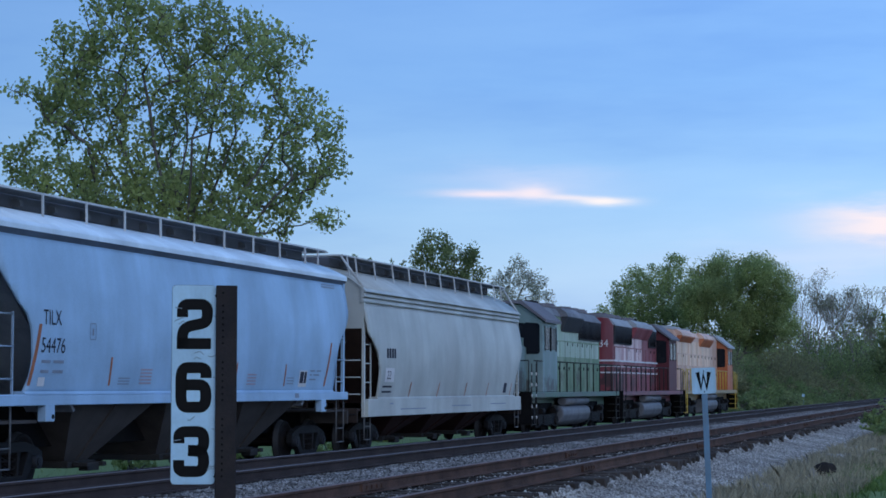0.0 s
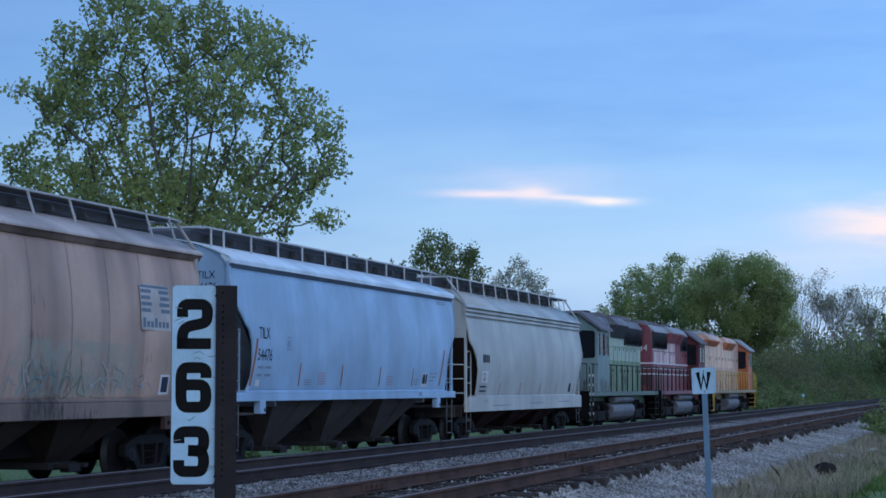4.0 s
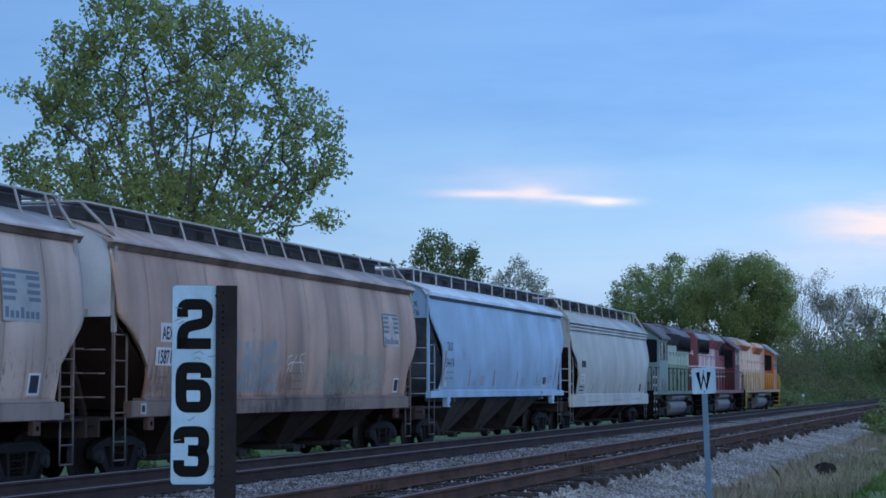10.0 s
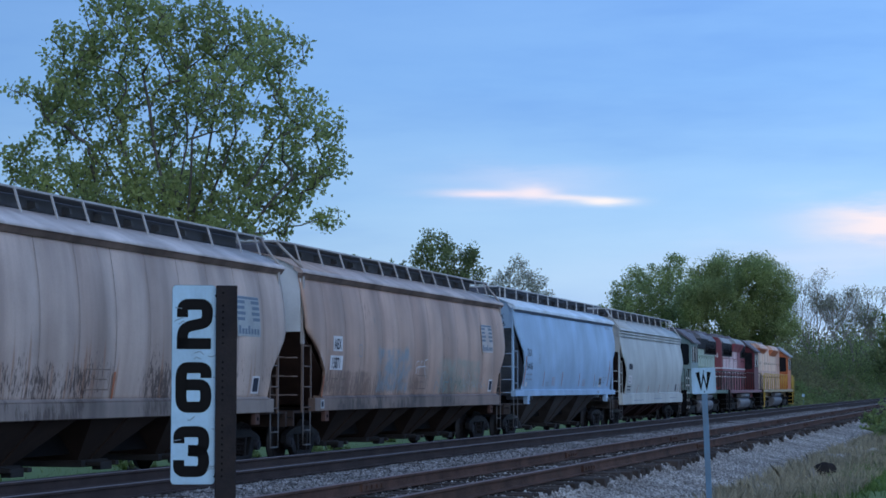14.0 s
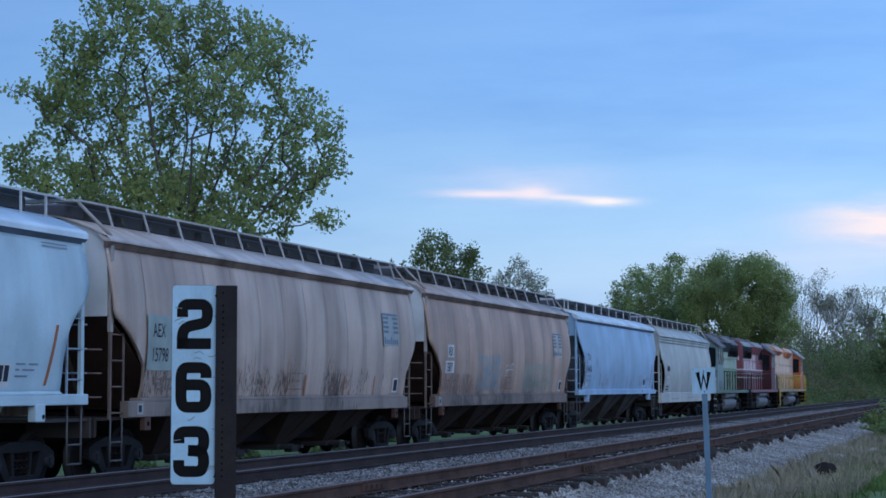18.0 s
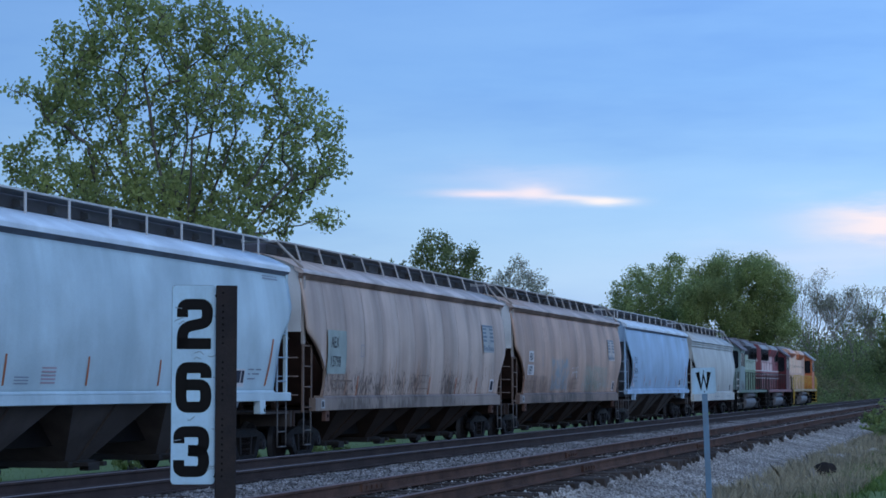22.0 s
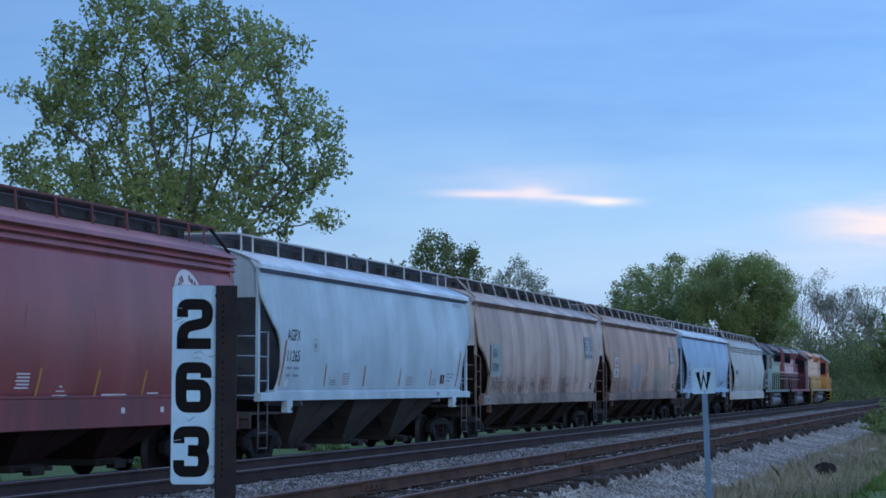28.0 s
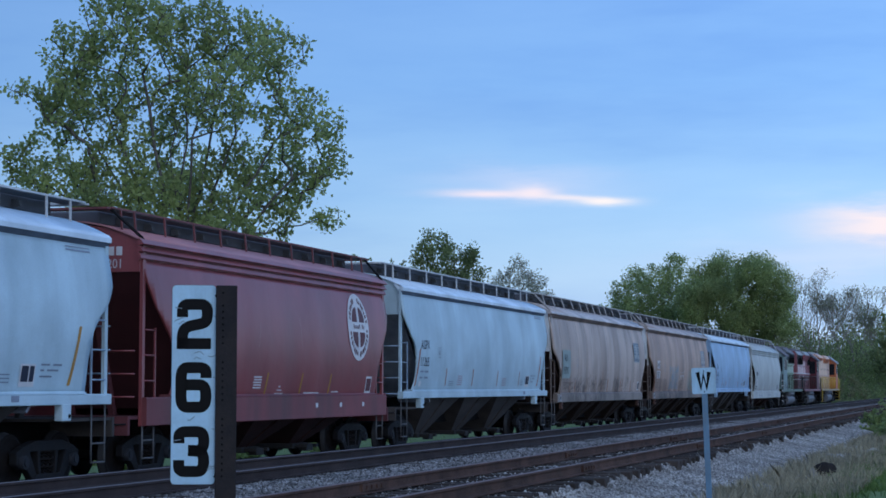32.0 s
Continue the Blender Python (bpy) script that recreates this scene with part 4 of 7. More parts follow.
def locomotive(label, y_back, y_front, cab_at, paint, paint_low, cab_paint, roof_paint, rail_paint, hood_top, grille, upper=None, upper_share=1.0, stripes=(), hood_roof=None, blisters=(), blister_paint=None, dashes=False):
    hood_roof = hood_roof or M["pale_roof"]
    half = (y_front - y_back) / 2
    eng = new("diesel_locomotive")
    tagged(eng, label, "locomotive", "cars of the train")
    eng.location = (TRAIN_X, (y_back + y_front) / 2, TRAIN_Z)
    end = half - 0.35
    deck = 1.50
    # frame and walkway
    solid("frame", paint_low, eng, (-1.5, 1.5, -end, end, deck - 0.18, deck), (-0.9, 0.9, -end + 0.3, end - 0.3, 0.95, deck - 0.18), bevel=0.015)
    c = cab_at
    cab0, cab1 = c * (end - 3.9), c * (end - 1.75)
    hood0, hood1 = sorted((-c * (end - 1.05), c * (end - 3.9)))
    # long hood with a chamfered roof
    bm = bmesh.new()
    prism(bm, [(-0.88, deck), (-0.88, hood_top - 0.3), (-0.7, hood_top - 0.04), (-0.4, hood_top), (0.4, hood_top), (0.7, hood_top - 0.04), (0.88, hood_top - 0.3), (0.88, deck)], "y", hood0, hood1)
    hood = part("long_hood", bm, paint, eng, bevel=0.02)
    bm = bmesh.new()
    prism(bm, [(-0.895, hood_top - 0.33), (-0.895, hood_top - 0.29), (-0.71, hood_top - 0.025), (-0.41, hood_top + 0.014), (0.41, hood_top + 0.014), (0.71, hood_top - 0.025), (0.895, hood_top - 0.29), (0.895, hood_top - 0.33), (0.86, hood_top - 0.33), (0.6, hood_top - 0.06), (-0.6, hood_top - 0.06), (-0.86, hood_top - 0.33)], "y", hood0 + 0.03, hood1 - 0.01)
    part("hood_roof", bm, hood_roof, eng, "hood roof cap")
    n = 11
    width = (hood1 - hood0 - 0.6) / n
    for s in (-1, 1):
        for k in range(n):
            y = hood0 + 0.3 + k * width
            bm = bmesh.new()
            box(bm, min(s * 0.88, s * 0.905), max(s * 0.88, s * 0.905), y + 0.03, y + width - 0.03, deck + 0.12, 3.35)
            d = part("hood_door", bm, paint, hood)
            if upper and (k + 0.5 if c > 0 else n - k - 0.5) < n * upper_share:
                bm = bmesh.new()
                box(bm, min(s * 0.905, s * 0.912), max(s * 0.905, s * 0.912), y + 0.05, y + width - 0.05, 2.78, 3.33)
                part("upper_panel", bm, upper, hood, "faded pale upper door panel")
                bm = bmesh.new()
                box(bm, min(s * 0.875, s * 0.888), max(s * 0.875, s * 0.888), y + 0.01, y + width - 0.01, 3.38, 4.05)
                part("upper_panel", bm, upper, hood, "faded pale panel under the roof")
            bm = bmesh.new()
            box(bm, min(s * 0.9, s * 0.925), max(s * 0.9, s * 0.925), y + width * 0.7, y + width * 0.8, 2.3, 2.42)
            part("latch", bm, M["steel_dark"], hood)
        # louvres above and on the doors
        for k in range(n):
            y = hood0 + 0.3 + k * width
            for at, z in ((0.4, 3.2),):
                if noise.noise(Vector((y * 3.7, at * 9, half))) < -0.25:
                    continue
                bm = bmesh.new()
                box(bm, min(s * 0.88, s * 0.918), max(s * 0.88, s * 0.918), y + width * at, y + width * (at + 0.14), z, z + 0.13)
                part("vent", bm, M["black"], hood)
        for z0, z1 in stripes:
            bm = bmesh.new()
            box(bm, min(s * 0.9, s * 0.93), max(s * 0.9, s * 0.93), hood0 + 0.02, hood1 - 0.02, z0, z1)
            part("stripe", bm, M["ink_white"], hood, "white stripe along the hood")
    for z0, z1 in stripes:
        bm = bmesh.new()
        y0, y1 = sorted((-c * (end - 1.05), -c * (end - 1.03)))
        box(bm, -0.88, 0.88, y0 - 0.004, y1 + 0.004, z0, z1)
        part("stripe", bm, M["ink_white"], hood, "white stripe across the hood's end")
    # radiator at the hood's free end, dynamic brake blister in its middle
    for s in (-1, 1):
        for ya, yb in grille:
            y0, y1 = sorted((-c * (end - ya), -c * (end - yb)))
            bm = bmesh.new()
            prism(bm, [(s * 0.86, 3.46), (s * 0.95, 3.48), (s * 0.98, hood_top - 0.34), (s * 0.9, hood_top - 0.26), (s * 0.8, hood_top - 0.24)], "y", y0, y1)
            g = part("radiator_grille", bm, M["grille"], hood, "dark grey radiator grille")
            bm = bmesh.new()
            prism(bm, [(s * 0.99, hood_top - 0.335), (s * 0.92, hood_top - 0.24), (s * 0.7, hood_top - 0.02), (s * 0.68, hood_top - 0.06), (s * 0.9, hood_top - 0.29), (s * 0.97, hood_top - 0.36)], "y", y0 - 0.03, y1 + 0.03)
            part("grille_cap", bm, hood_roof, g, "cap over the grille in the roof's colour")
            k = y0 + 0.08
            while k < y1 - 0.08:
                bm = bmesh.new()
                box(bm, min(s * 0.955, s * 0.985), max(s * 0.955, s * 0.985), k, k + 0.03, 3.52, hood_top - 0.36)
                part("slat", bm, M["black"], g)
                k += 0.22
        # flared housings that overhang the hood, dark on their lower face
        for ya, yb, low in blisters:
            y0, y1 = sorted((-c * (end - ya), -c * (end - yb)))
            bm = bmesh.new()
            prism(bm, [(s * 0.6, hood_top - 0.06), (s * 0.84, hood_top + 0.02), (s * 1.10, hood_top - 0.16), (s * 1.16, hood_top - 0.30), (s * 0.6, hood_top - 0.30)], "y", y0, y1)
            flare = part("flared_housing", bm, hood_roof, hood, "pale flared housing top")
            bm = bmesh.new()
            prism(bm, [(s * 1.155, hood_top - 0.304), (s * 1.15, hood_top - 0.36), (s * 0.93, low), (s * 0.86, low), (s * 0.86, hood_top - 0.304)], "y", y0 + 0.02, y1 - 0.02)
            part("intake_screen", bm, blister_paint or M["grille"], flare, "sloping intake screen")
    for y in (-c * (end - 1.9), -c * (end - 3.2), -c * (end - 4.5), -c * (end - 7.6)):
        bm = bmesh.new()
        tube(bm, (0, y, hood_top - 0.02), (0, y, hood_top + 0.16), 0.56, 20)
        tube(bm, (0, y, hood_top + 0.16), (0, y, hood_top + 0.2), 0.48, 20)
        part("fan", bm, roof_paint, eng, "round roof fan housing")
    bm = bmesh.new()
    box(bm, -0.3, 0.3, -c * (end - 9.4) - 0.4, -c * (end - 9.4) + 0.4, hood_top - 0.02, hood_top + 0.22)
    part("exhaust_box", bm, M["black"], eng, bevel=0.03)
    # cab
    a, b = sorted((cab0, cab1))
    cab = new("cab")
    cab.parent = eng
    top = 4.62
    bm = bmesh.new()
    prism(bm, [(-1.48, deck), (-1.48, 3.92), (-0.7, top - 0.12), (0.7, top - 0.12), (1.48, 3.92), (1.48, deck)], "y", a, b)
    part("cab_body", bm, cab_paint, cab, bevel=0.025)
    bm = bmesh.new()
    prism(bm, [(-1.62, 3.86), (-1.6, 3.96), (-0.75, top), (0.75, top), (1.6, 3.96), (1.62, 3.86), (0.7, top - 0.11), (-0.7, top - 0.11)], "y", a - 0.14, b + 0.14)
    part("cab_roof", bm, roof_paint, cab)
    mid = (a + b) / 2
    for s in (-1, 1):
        for y0, y1 in ((a + 0.25, mid - 0.08), (mid + 0.08, b - 0.25)):
            bm = bmesh.new()
            box(bm, min(s * 1.475, s * 1.49), max(s * 1.475, s * 1.49), y0, y1, 2.95, 3.7)
            w = part("side_window", bm, M["glass"], cab, "dark cab window")
            for yy in (y0 - 0.04, y1):
                bm = bmesh.new()
                box(bm, min(s * 1.48, s * 1.505), max(s * 1.48, s * 1.505), yy, yy + 0.04, 2.9, 3.75)
                part("window_frame", bm, M["black"], cab)
        for yy, e in ((a, -1), (b, 1)):
            bm = bmesh.new()
            y0, y1 = sorted((yy - e * 0.005, yy + e * 0.012))
            prism(bm, [(s * 0.80, 2.86), (s * 0.80, 3.80), (s * 0.87, 3.87), (s * 1.29, 3.84), (s * 1.36, 3.77), (s * 1.36, 2.86), (s * 1.29, 2.79), (s * 0.87, 2.79)], "y", y0, y1)
            part("end_window", bm, M["glass"], cab, "dark rounded cab end window")
    bm = bmesh.new()
    y0, y1 = sorted((c * (end - 1.75), c * (end - 1.735)))
    for s in (-1, 1):
        box(bm, min(s * 0.15, s * 0.8), max(s * 0.15, s * 0.8), y0, y1, 3.35, 3.85)
    part("windscreen", bm, M["glass"], cab)
    # short nose
    bm = bmesh.new()
    na, nb = sorted((c * (end - 1.75), c * (end - 0.45)))
    prism(bm, [(na, deck), (na, 3.05), (nb, 3.05) if c < 0 else (nb, 2.95), (nb, deck)], "x", -0.9, 0.9)
    part("short_nose", bm, cab_paint, eng, bevel=0.06)
    # handrails: posts one by one, and the rails along both sides
    for s in (-1, 1):
        y = -end + 0.9
        while y < end - 0.8:
            if not a - 0.1 < y < b + 0.1:
                bm = bmesh.new()
                tube(bm, (s * 1.46, y, deck), (s * 1.46, y, deck + 1.05), 0.028, 6)
                part("handrail_post", bm, rail_paint, eng)
            y += 1.15
        bm = bmesh.new()
        for y0, y1 in ((-end + 0.5, a), (b, end - 0.5)):
            if y1 > y0:
                tube(bm, (s * 1.46, y0, deck + 1.05), (s * 1.46, y1, deck + 1.05), 0.022, 6)
        part("handrail", bm, rail_paint, eng)
        # steps at the corners
        for e in (-1, 1):
            steps = new("step_well")
            steps.parent = eng
            for k in range(4):
                z = 0.42 + k * 0.27
                bm = bmesh.new()
                y0, y1 = sorted((e * (end - 0.62), e * (end - 0.06)))
                box(bm, min(s * 1.12, s * 1.5), max(s * 1.12, s * 1.5), y0, y1, z, z + 0.03)
                part("tread", bm, rail_paint, steps)
            for yy in (e * (end - 0.66), e * (end - 0.03)):
                bm = bmesh.new()
                box(bm, min(s * 1.46, s * 1.5), max(s * 1.46, s * 1.5), yy - 0.03, yy + 0.03, 0.38, deck)
                tube(bm, (s * 1.5, yy, 0.8), (s * 1.5, yy, deck + 0.95), 0.02, 6)
                part("grab_rail", bm, rail_paint, steps)
                if dashes:
                    for k in range(5 if e < 0 else 0):
                        bm = bmesh.new()
                        z = 0.62 + k * 0.36
                        tube(bm, (s * 1.5, yy, z), (s * 1.5, yy, z + 0.10), 0.024, 6)
                        part("white_band", bm, M["ink_white"], steps, "white painted band on the grab rail")
    for e in (-1, 1):
        bm = bmesh.new()
        y0, y1 = sorted((e * (end - 0.1), e * (end + 0.02)))
        box(bm, -1.5, 1.5, y0, y1, 0.45, deck + 0.02)
        part("pilot", bm, M["black"], eng)
        bm = bmesh.new()
        path_tube(bm, [(-1.4, e * (end - 0.02), deck), (-1.4, e * (end - 0.02), deck + 1.05), (1.4, e * (end - 0.02), deck + 1.05), (1.4, e * (end - 0.02), deck)], 0.02, 6)
        part("end_handrail", bm, rail_paint, eng)
        bm = bmesh.new()
        tube(bm, (0, e * end, 0.86), (0, e * (half - 0.12), 0.86), 0.1, 8)
        box(bm, -0.14, 0.14, e * (half - 0.1) - 0.12, e * (half - 0.1) + 0.12, 0.7, 1.02)
        part("coupler", bm, M["steel_dark"], eng)
    # fuel tank and air reservoirs between the trucks
    bm = bmesh.new()
    prism(bm, [(-1.40, 0.68), (-1.30, 0.46), (-1.1, 0.33), (-0.8, 0.27), (0.8, 0.27), (1.1, 0.33), (1.30, 0.46), (1.40, 0.68), (1.38, 0.88), (1.25, 0.99), (1.0, 1.03), (-1.0, 1.03), (-1.25, 0.99), (-1.38, 0.88)], "y", -2.3, 2.3)
    part("fuel_tank", bm, M["tank"], eng, "worn grey fuel tank", bevel=0.04)
    for s in (-1, 1):
        bm = bmesh.new()
        tube(bm, (s * 1.24, -1.9, 1.17), (s * 1.24, 2.1, 1.17), 0.15, 14)
        part("air_reservoir", bm, M["tank"], eng)
    for e in (-1, 1):
        loco_truck(eng, e * (half - 3.9))
    eng["half"] = half
    CARS.append((eng, (y_back + y_front) / 2))
    return eng, (a, b, hood0, hood1, c)


M["grille"] = surface("dark_radiator_steel", (0.055, 0.057, 0.066), 0.7, 0.1, 0.25, 10, 0.3)
M["tank"] = surface("dusty_grey_tank", (0.15, 0.155, 0.17), 0.6, 0.1, 0.3, 8, 0.15, (0.05, 0.045, 0.04), 0.6)
M["pink"] = car_paint("chalky_pink_paint", (0.70, 0.56, 0.55), (0.30, 0.10, 0.11), 0.9, panel=0.3)
M["peach"] = car_paint("chalky_peach_paint", (0.80, 0.60, 0.46), (0.55, 0.27, 0.14), 0.9, panel=0.2)
M["green"] = car_paint("faded_green_loco_paint", (0.12, 0.205, 0.11), (0.28, 0.31, 0.23), 0.85, (0.06, 0.045, 0.035), panel=0.14, low=1.4, high=3.0)
M["mint"] = car_paint("chalky_pale_green_paint", (0.40, 0.47, 0.39), (0.19, 0.27, 0.18), 0.9, panel=0.2)
M["green_low"] = car_paint("dull_green_frame_paint", (0.10, 0.165, 0.125), (0.13, 0.13, 0.13), 0.8)
M["green_cab"] = car_paint("pale_green_cab_paint", (0.17, 0.25, 0.24), (0.28, 0.34, 0.38), 0.8, (0.06, 0.05, 0.045), low=1.4, high=2.6)
M["dark_roof"] = surface("sooty_roof", (0.15, 0.14, 0.155), 0.8, 0.0, 0.3, 6, 0.2)
M["slate_roof"] = surface("sooty_slate_hood_roof", (0.20, 0.20, 0.215), 0.75, 0.0, 0.35, 6, 0.15, (0.05, 0.05, 0.055), 0.7)
# pale_roof: dust, and the sky light on hood tops put into its grey
M["pale_roof"] = surface("pale_grey_roof", (0.30, 0.31, 0.32), 0.7, 0.0, 0.25, 6, 0.15)
M["red"] = car_paint("faded_red_loco_paint", (0.20, 0.026, 0.036), (0.30, 0.14, 0.155), 0.8, (0.05, 0.03, 0.03), panel=0.2, low=1.4, high=3.2)
M["red_low"] = car_paint("dull_red_frame_paint", (0.21, 0.08, 0.095), (0.13, 0.075, 0.08), 0.7)
M["maroon"] = car_paint("dark_maroon_cab_paint", (0.105, 0.018, 0.026), (0.08, 0.04, 0.04), 0.5)
M["orange"] = car_paint("bright_orange_loco_paint", (0.46, 0.12, 0.04), (0.40, 0.17, 0.09), 0.8, panel=0.14)
M["orange_pale"] = car_paint("faded_orange_loco_paint", (0.58, 0.345, 0.25), (0.63, 0.445, 0.355), 0.9, (0.09, 0.05, 0.035), panel=0.16, low=1.4, high=3.2)
M["yellow"] = surface("yellow_safety_paint", (0.52, 0.36, 0.06), 0.55, 0.0, 0.2, 8, 0.1, (0.25, 0.18, 0.08), 0.4)
M["tan_low"] = car_paint("dull_yellow_tan_frame_paint", (0.34, 0.26, 0.14), (0.24, 0.16, 0.1), 0.8)
M["rail_white"] = surface("pale_handrail_paint", (0.42, 0.42, 0.40), 0.55, 0.0, 0.2, 8, 0.1)
M["rail_dark"] = surface("dark_handrail_paint", (0.03, 0.03, 0.03), 0.6, 0.0, 0.2, 8, 0.1)

green_engine, green_bits = locomotive("faded green diesel locomotive with its cab towards the cars", 59.85, 75.6, -1, M["green"], M["green_low"], M["green_cab"], M["dark_roof"], M["rail_dark"], 4.56, [(1.1, 5.0)], M["mint"], 0.95, hood_roof=M["slate_roof"], blisters=[(5.2, 8.0, 3.72)], dashes=True)
red_engine, red_bits = locomotive("faded red diesel locomotive with white stripes and a maroon cab", 75.6, 91.7, 1, M["red"], M["red_low"], M["maroon"], M["dark_roof"], M["rail_dark"], 4.58, [(1.2, 4.9), (9.3, 11.0)], M["pink"], 0.62,
                                   [(2.74, 2.81), (2.52, 2.55), (2.25, 2.31)], blisters=[(5.2, 9.1, 3.80)], blister_paint=M["red"])
orange_engine, orange_bits = locomotive("orange and yellow diesel locomotive leading the train", 91.7, 111.6, 1, M["orange_pale"], M["tan_low"], M["orange"], M["pale_roof"], M["yellow"], 4.56, [], M["peach"], 0.8,
                                         hood_roof=M["orange_pale"], blisters=[(1.3, 5.6, 3.95), (8.6, 12.4, 3.85)], blister_paint=M["orange"])


def end_number(eng, bits, text):
    a, b, hood0, hood1, c = bits
    verts, faces = lettering(text, 0.42)
    me = bpy.data.meshes.new("road_number")
    me.from_pydata([(0.28 + v[0], hood0 - 0.012, 3.35 + v[1]) for v in verts], [], faces)
    me.materials.append(M["ink_white"])
    tagged(new("road_number", me), "white numerals on the hood's end").parent = eng


end_number(red_engine, red_bits, "34")

# ---- ground ----
def ground_height(x, y):
    """The cross-section of the line: verge, ballast of the near and middle tracks, the ditch side where the train's lower track lies, and the field."""
    pts = [(-400, -1.0), (-21, FIELD_Z), (-19.3, FIELD_Z + 0.05), (-18.0, TRAIN_Z - 0.25), (-14.4, TRAIN_Z - 0.25), (-13.7, -0.5), (-12.9, -0.215), (-9.6, -0.205), (-9.15, -0.225), (-8.7, -0.215), (-5.9, -0.23), (-5.72, -0.35),
           (-4.4, -0.60), (-3.4, -0.66), (0, -0.55), (8, -0.5), (400, -0.4)]
    for (xa, za), (xb, zb) in zip(pts, pts[1:]):
        if x <= xb:
            k = (x - xa) / (xb - xa)
            return za + (zb - za) * max(k, 0)
    return pts[-1][1]


def ground_material():
    m = bpy.data.materials.new("ballast_and_turf")
    t = nodes_of(m)
    co = node(t, "ShaderNodeTexCoord").outputs["Object"]
    xyz = node(t, "ShaderNodeSeparateXYZ")
    t.links.new(co, xyz.inputs[0])
    edge = node(t, "ShaderNodeTexNoise", Scale=0.55, Detail=5.0, Roughness=0.65)
    t.links.new(co, edge.inputs["Vector"])
    x = calc(t, "ADD", xyz.outputs[0], calc(t, "MULTIPLY", calc(t, "SUBTRACT", edge.outputs[0], 0.5), 1.6))
    # ballast between the far ditch and the foot of the near shoulder
    litter = node(t, "ShaderNodeTexNoise", Scale=7.0, Detail=4.0, Roughness=0.7)
    t.links.new(co, litter.inputs["Vector"])
    loose = calc(t, "ADD", x, calc(t, "MULTIPLY", calc(t, "SUBTRACT", litter.outputs[0], 0.5), 1.4))
    inside = calc(t, "MULTIPLY", calc(t, "GREATER_THAN", loose, -18.9), calc(t, "DIVIDE", calc(t, "SUBTRACT", -4.2, loose), 0.5, True))
    stones = node(t, "ShaderNodeTexVoronoi", Scale=17.0)
    t.links.new(co, stones.inputs["Vector"])
    patch = node(t, "ShaderNodeTexNoise", Scale=0.8, Detail=5.0)
    t.links.new(co, patch.inputs["Vector"])
    rock = mix(t, 1.0, ramp(t, stones.outputs["Color"], [(0.1, (0.2, 0.19, 0.172)), (0.9, (0.54, 0.51, 0.47))]), ramp(t, patch.outputs[0], [(0.3, (0.6, 0.57, 0.55)), (0.7, (1.05, 1.05, 1.05))]), "MULTIPLY")
    # oil and dust darken the stone between the rails; the far bed is set darkest
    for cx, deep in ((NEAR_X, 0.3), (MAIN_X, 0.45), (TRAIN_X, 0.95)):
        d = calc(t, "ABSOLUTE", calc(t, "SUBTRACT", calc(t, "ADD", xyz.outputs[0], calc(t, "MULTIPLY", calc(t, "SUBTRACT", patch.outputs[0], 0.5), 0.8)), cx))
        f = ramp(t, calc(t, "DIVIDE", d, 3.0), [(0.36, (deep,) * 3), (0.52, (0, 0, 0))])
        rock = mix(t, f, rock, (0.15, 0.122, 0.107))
    # gaps between the stones darkened: crevice shade put into the colour
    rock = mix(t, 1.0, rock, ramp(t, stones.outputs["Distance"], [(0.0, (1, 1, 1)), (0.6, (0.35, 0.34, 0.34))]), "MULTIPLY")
    blades = node(t, "ShaderNodeTexNoise", Scale=9.0, Detail=5.0)
    t.links.new(co, blades.inputs["Vector"])
    turf = mix(t, blades.outputs[0], (0.085, 0.13, 0.045), (0.20, 0.265, 0.10))
    dry = mix(t, blades.outputs[0], (0.11, 0.098, 0.072), (0.27, 0.24, 0.175))
    tuft = node(t, "ShaderNodeTexNoise", Scale=2.6, Detail=5.0, Roughness=0.7)
    t.links.new(co, tuft.inputs["Vector"])
    ragged = calc(t, "ADD", x, calc(t, "MULTIPLY", calc(t, "SUBTRACT", tuft.outputs[0], 0.5), 2.4))
    verge = calc(t, "MULTIPLY", calc(t, "DIVIDE", calc(t, "SUBTRACT", -2.75, ragged), 0.8, True), calc(t, "GREATER_THAN", x, -6.5))
    turf = mix(t, verge, turf, dry)
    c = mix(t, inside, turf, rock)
    b = node(t, "ShaderNodeBsdfPrincipled", Roughness=0.95)
    b.inputs["Specular IOR Level"].default_value = 0.2
    t.links.new(c, b.inputs["Base Color"])
    bp = node(t, "ShaderNodeBump", Strength=0.9, Distance=0.04)
    t.links.new(mix(t, inside, blades.outputs[0], stones.outputs["Distance"]), bp.inputs["Height"])
    t.links.new(bp.outputs[0], b.inputs["Normal"])
    t.links.new(b.outputs[0], node(t, "ShaderNodeOutputMaterial").inputs[0])
    return m


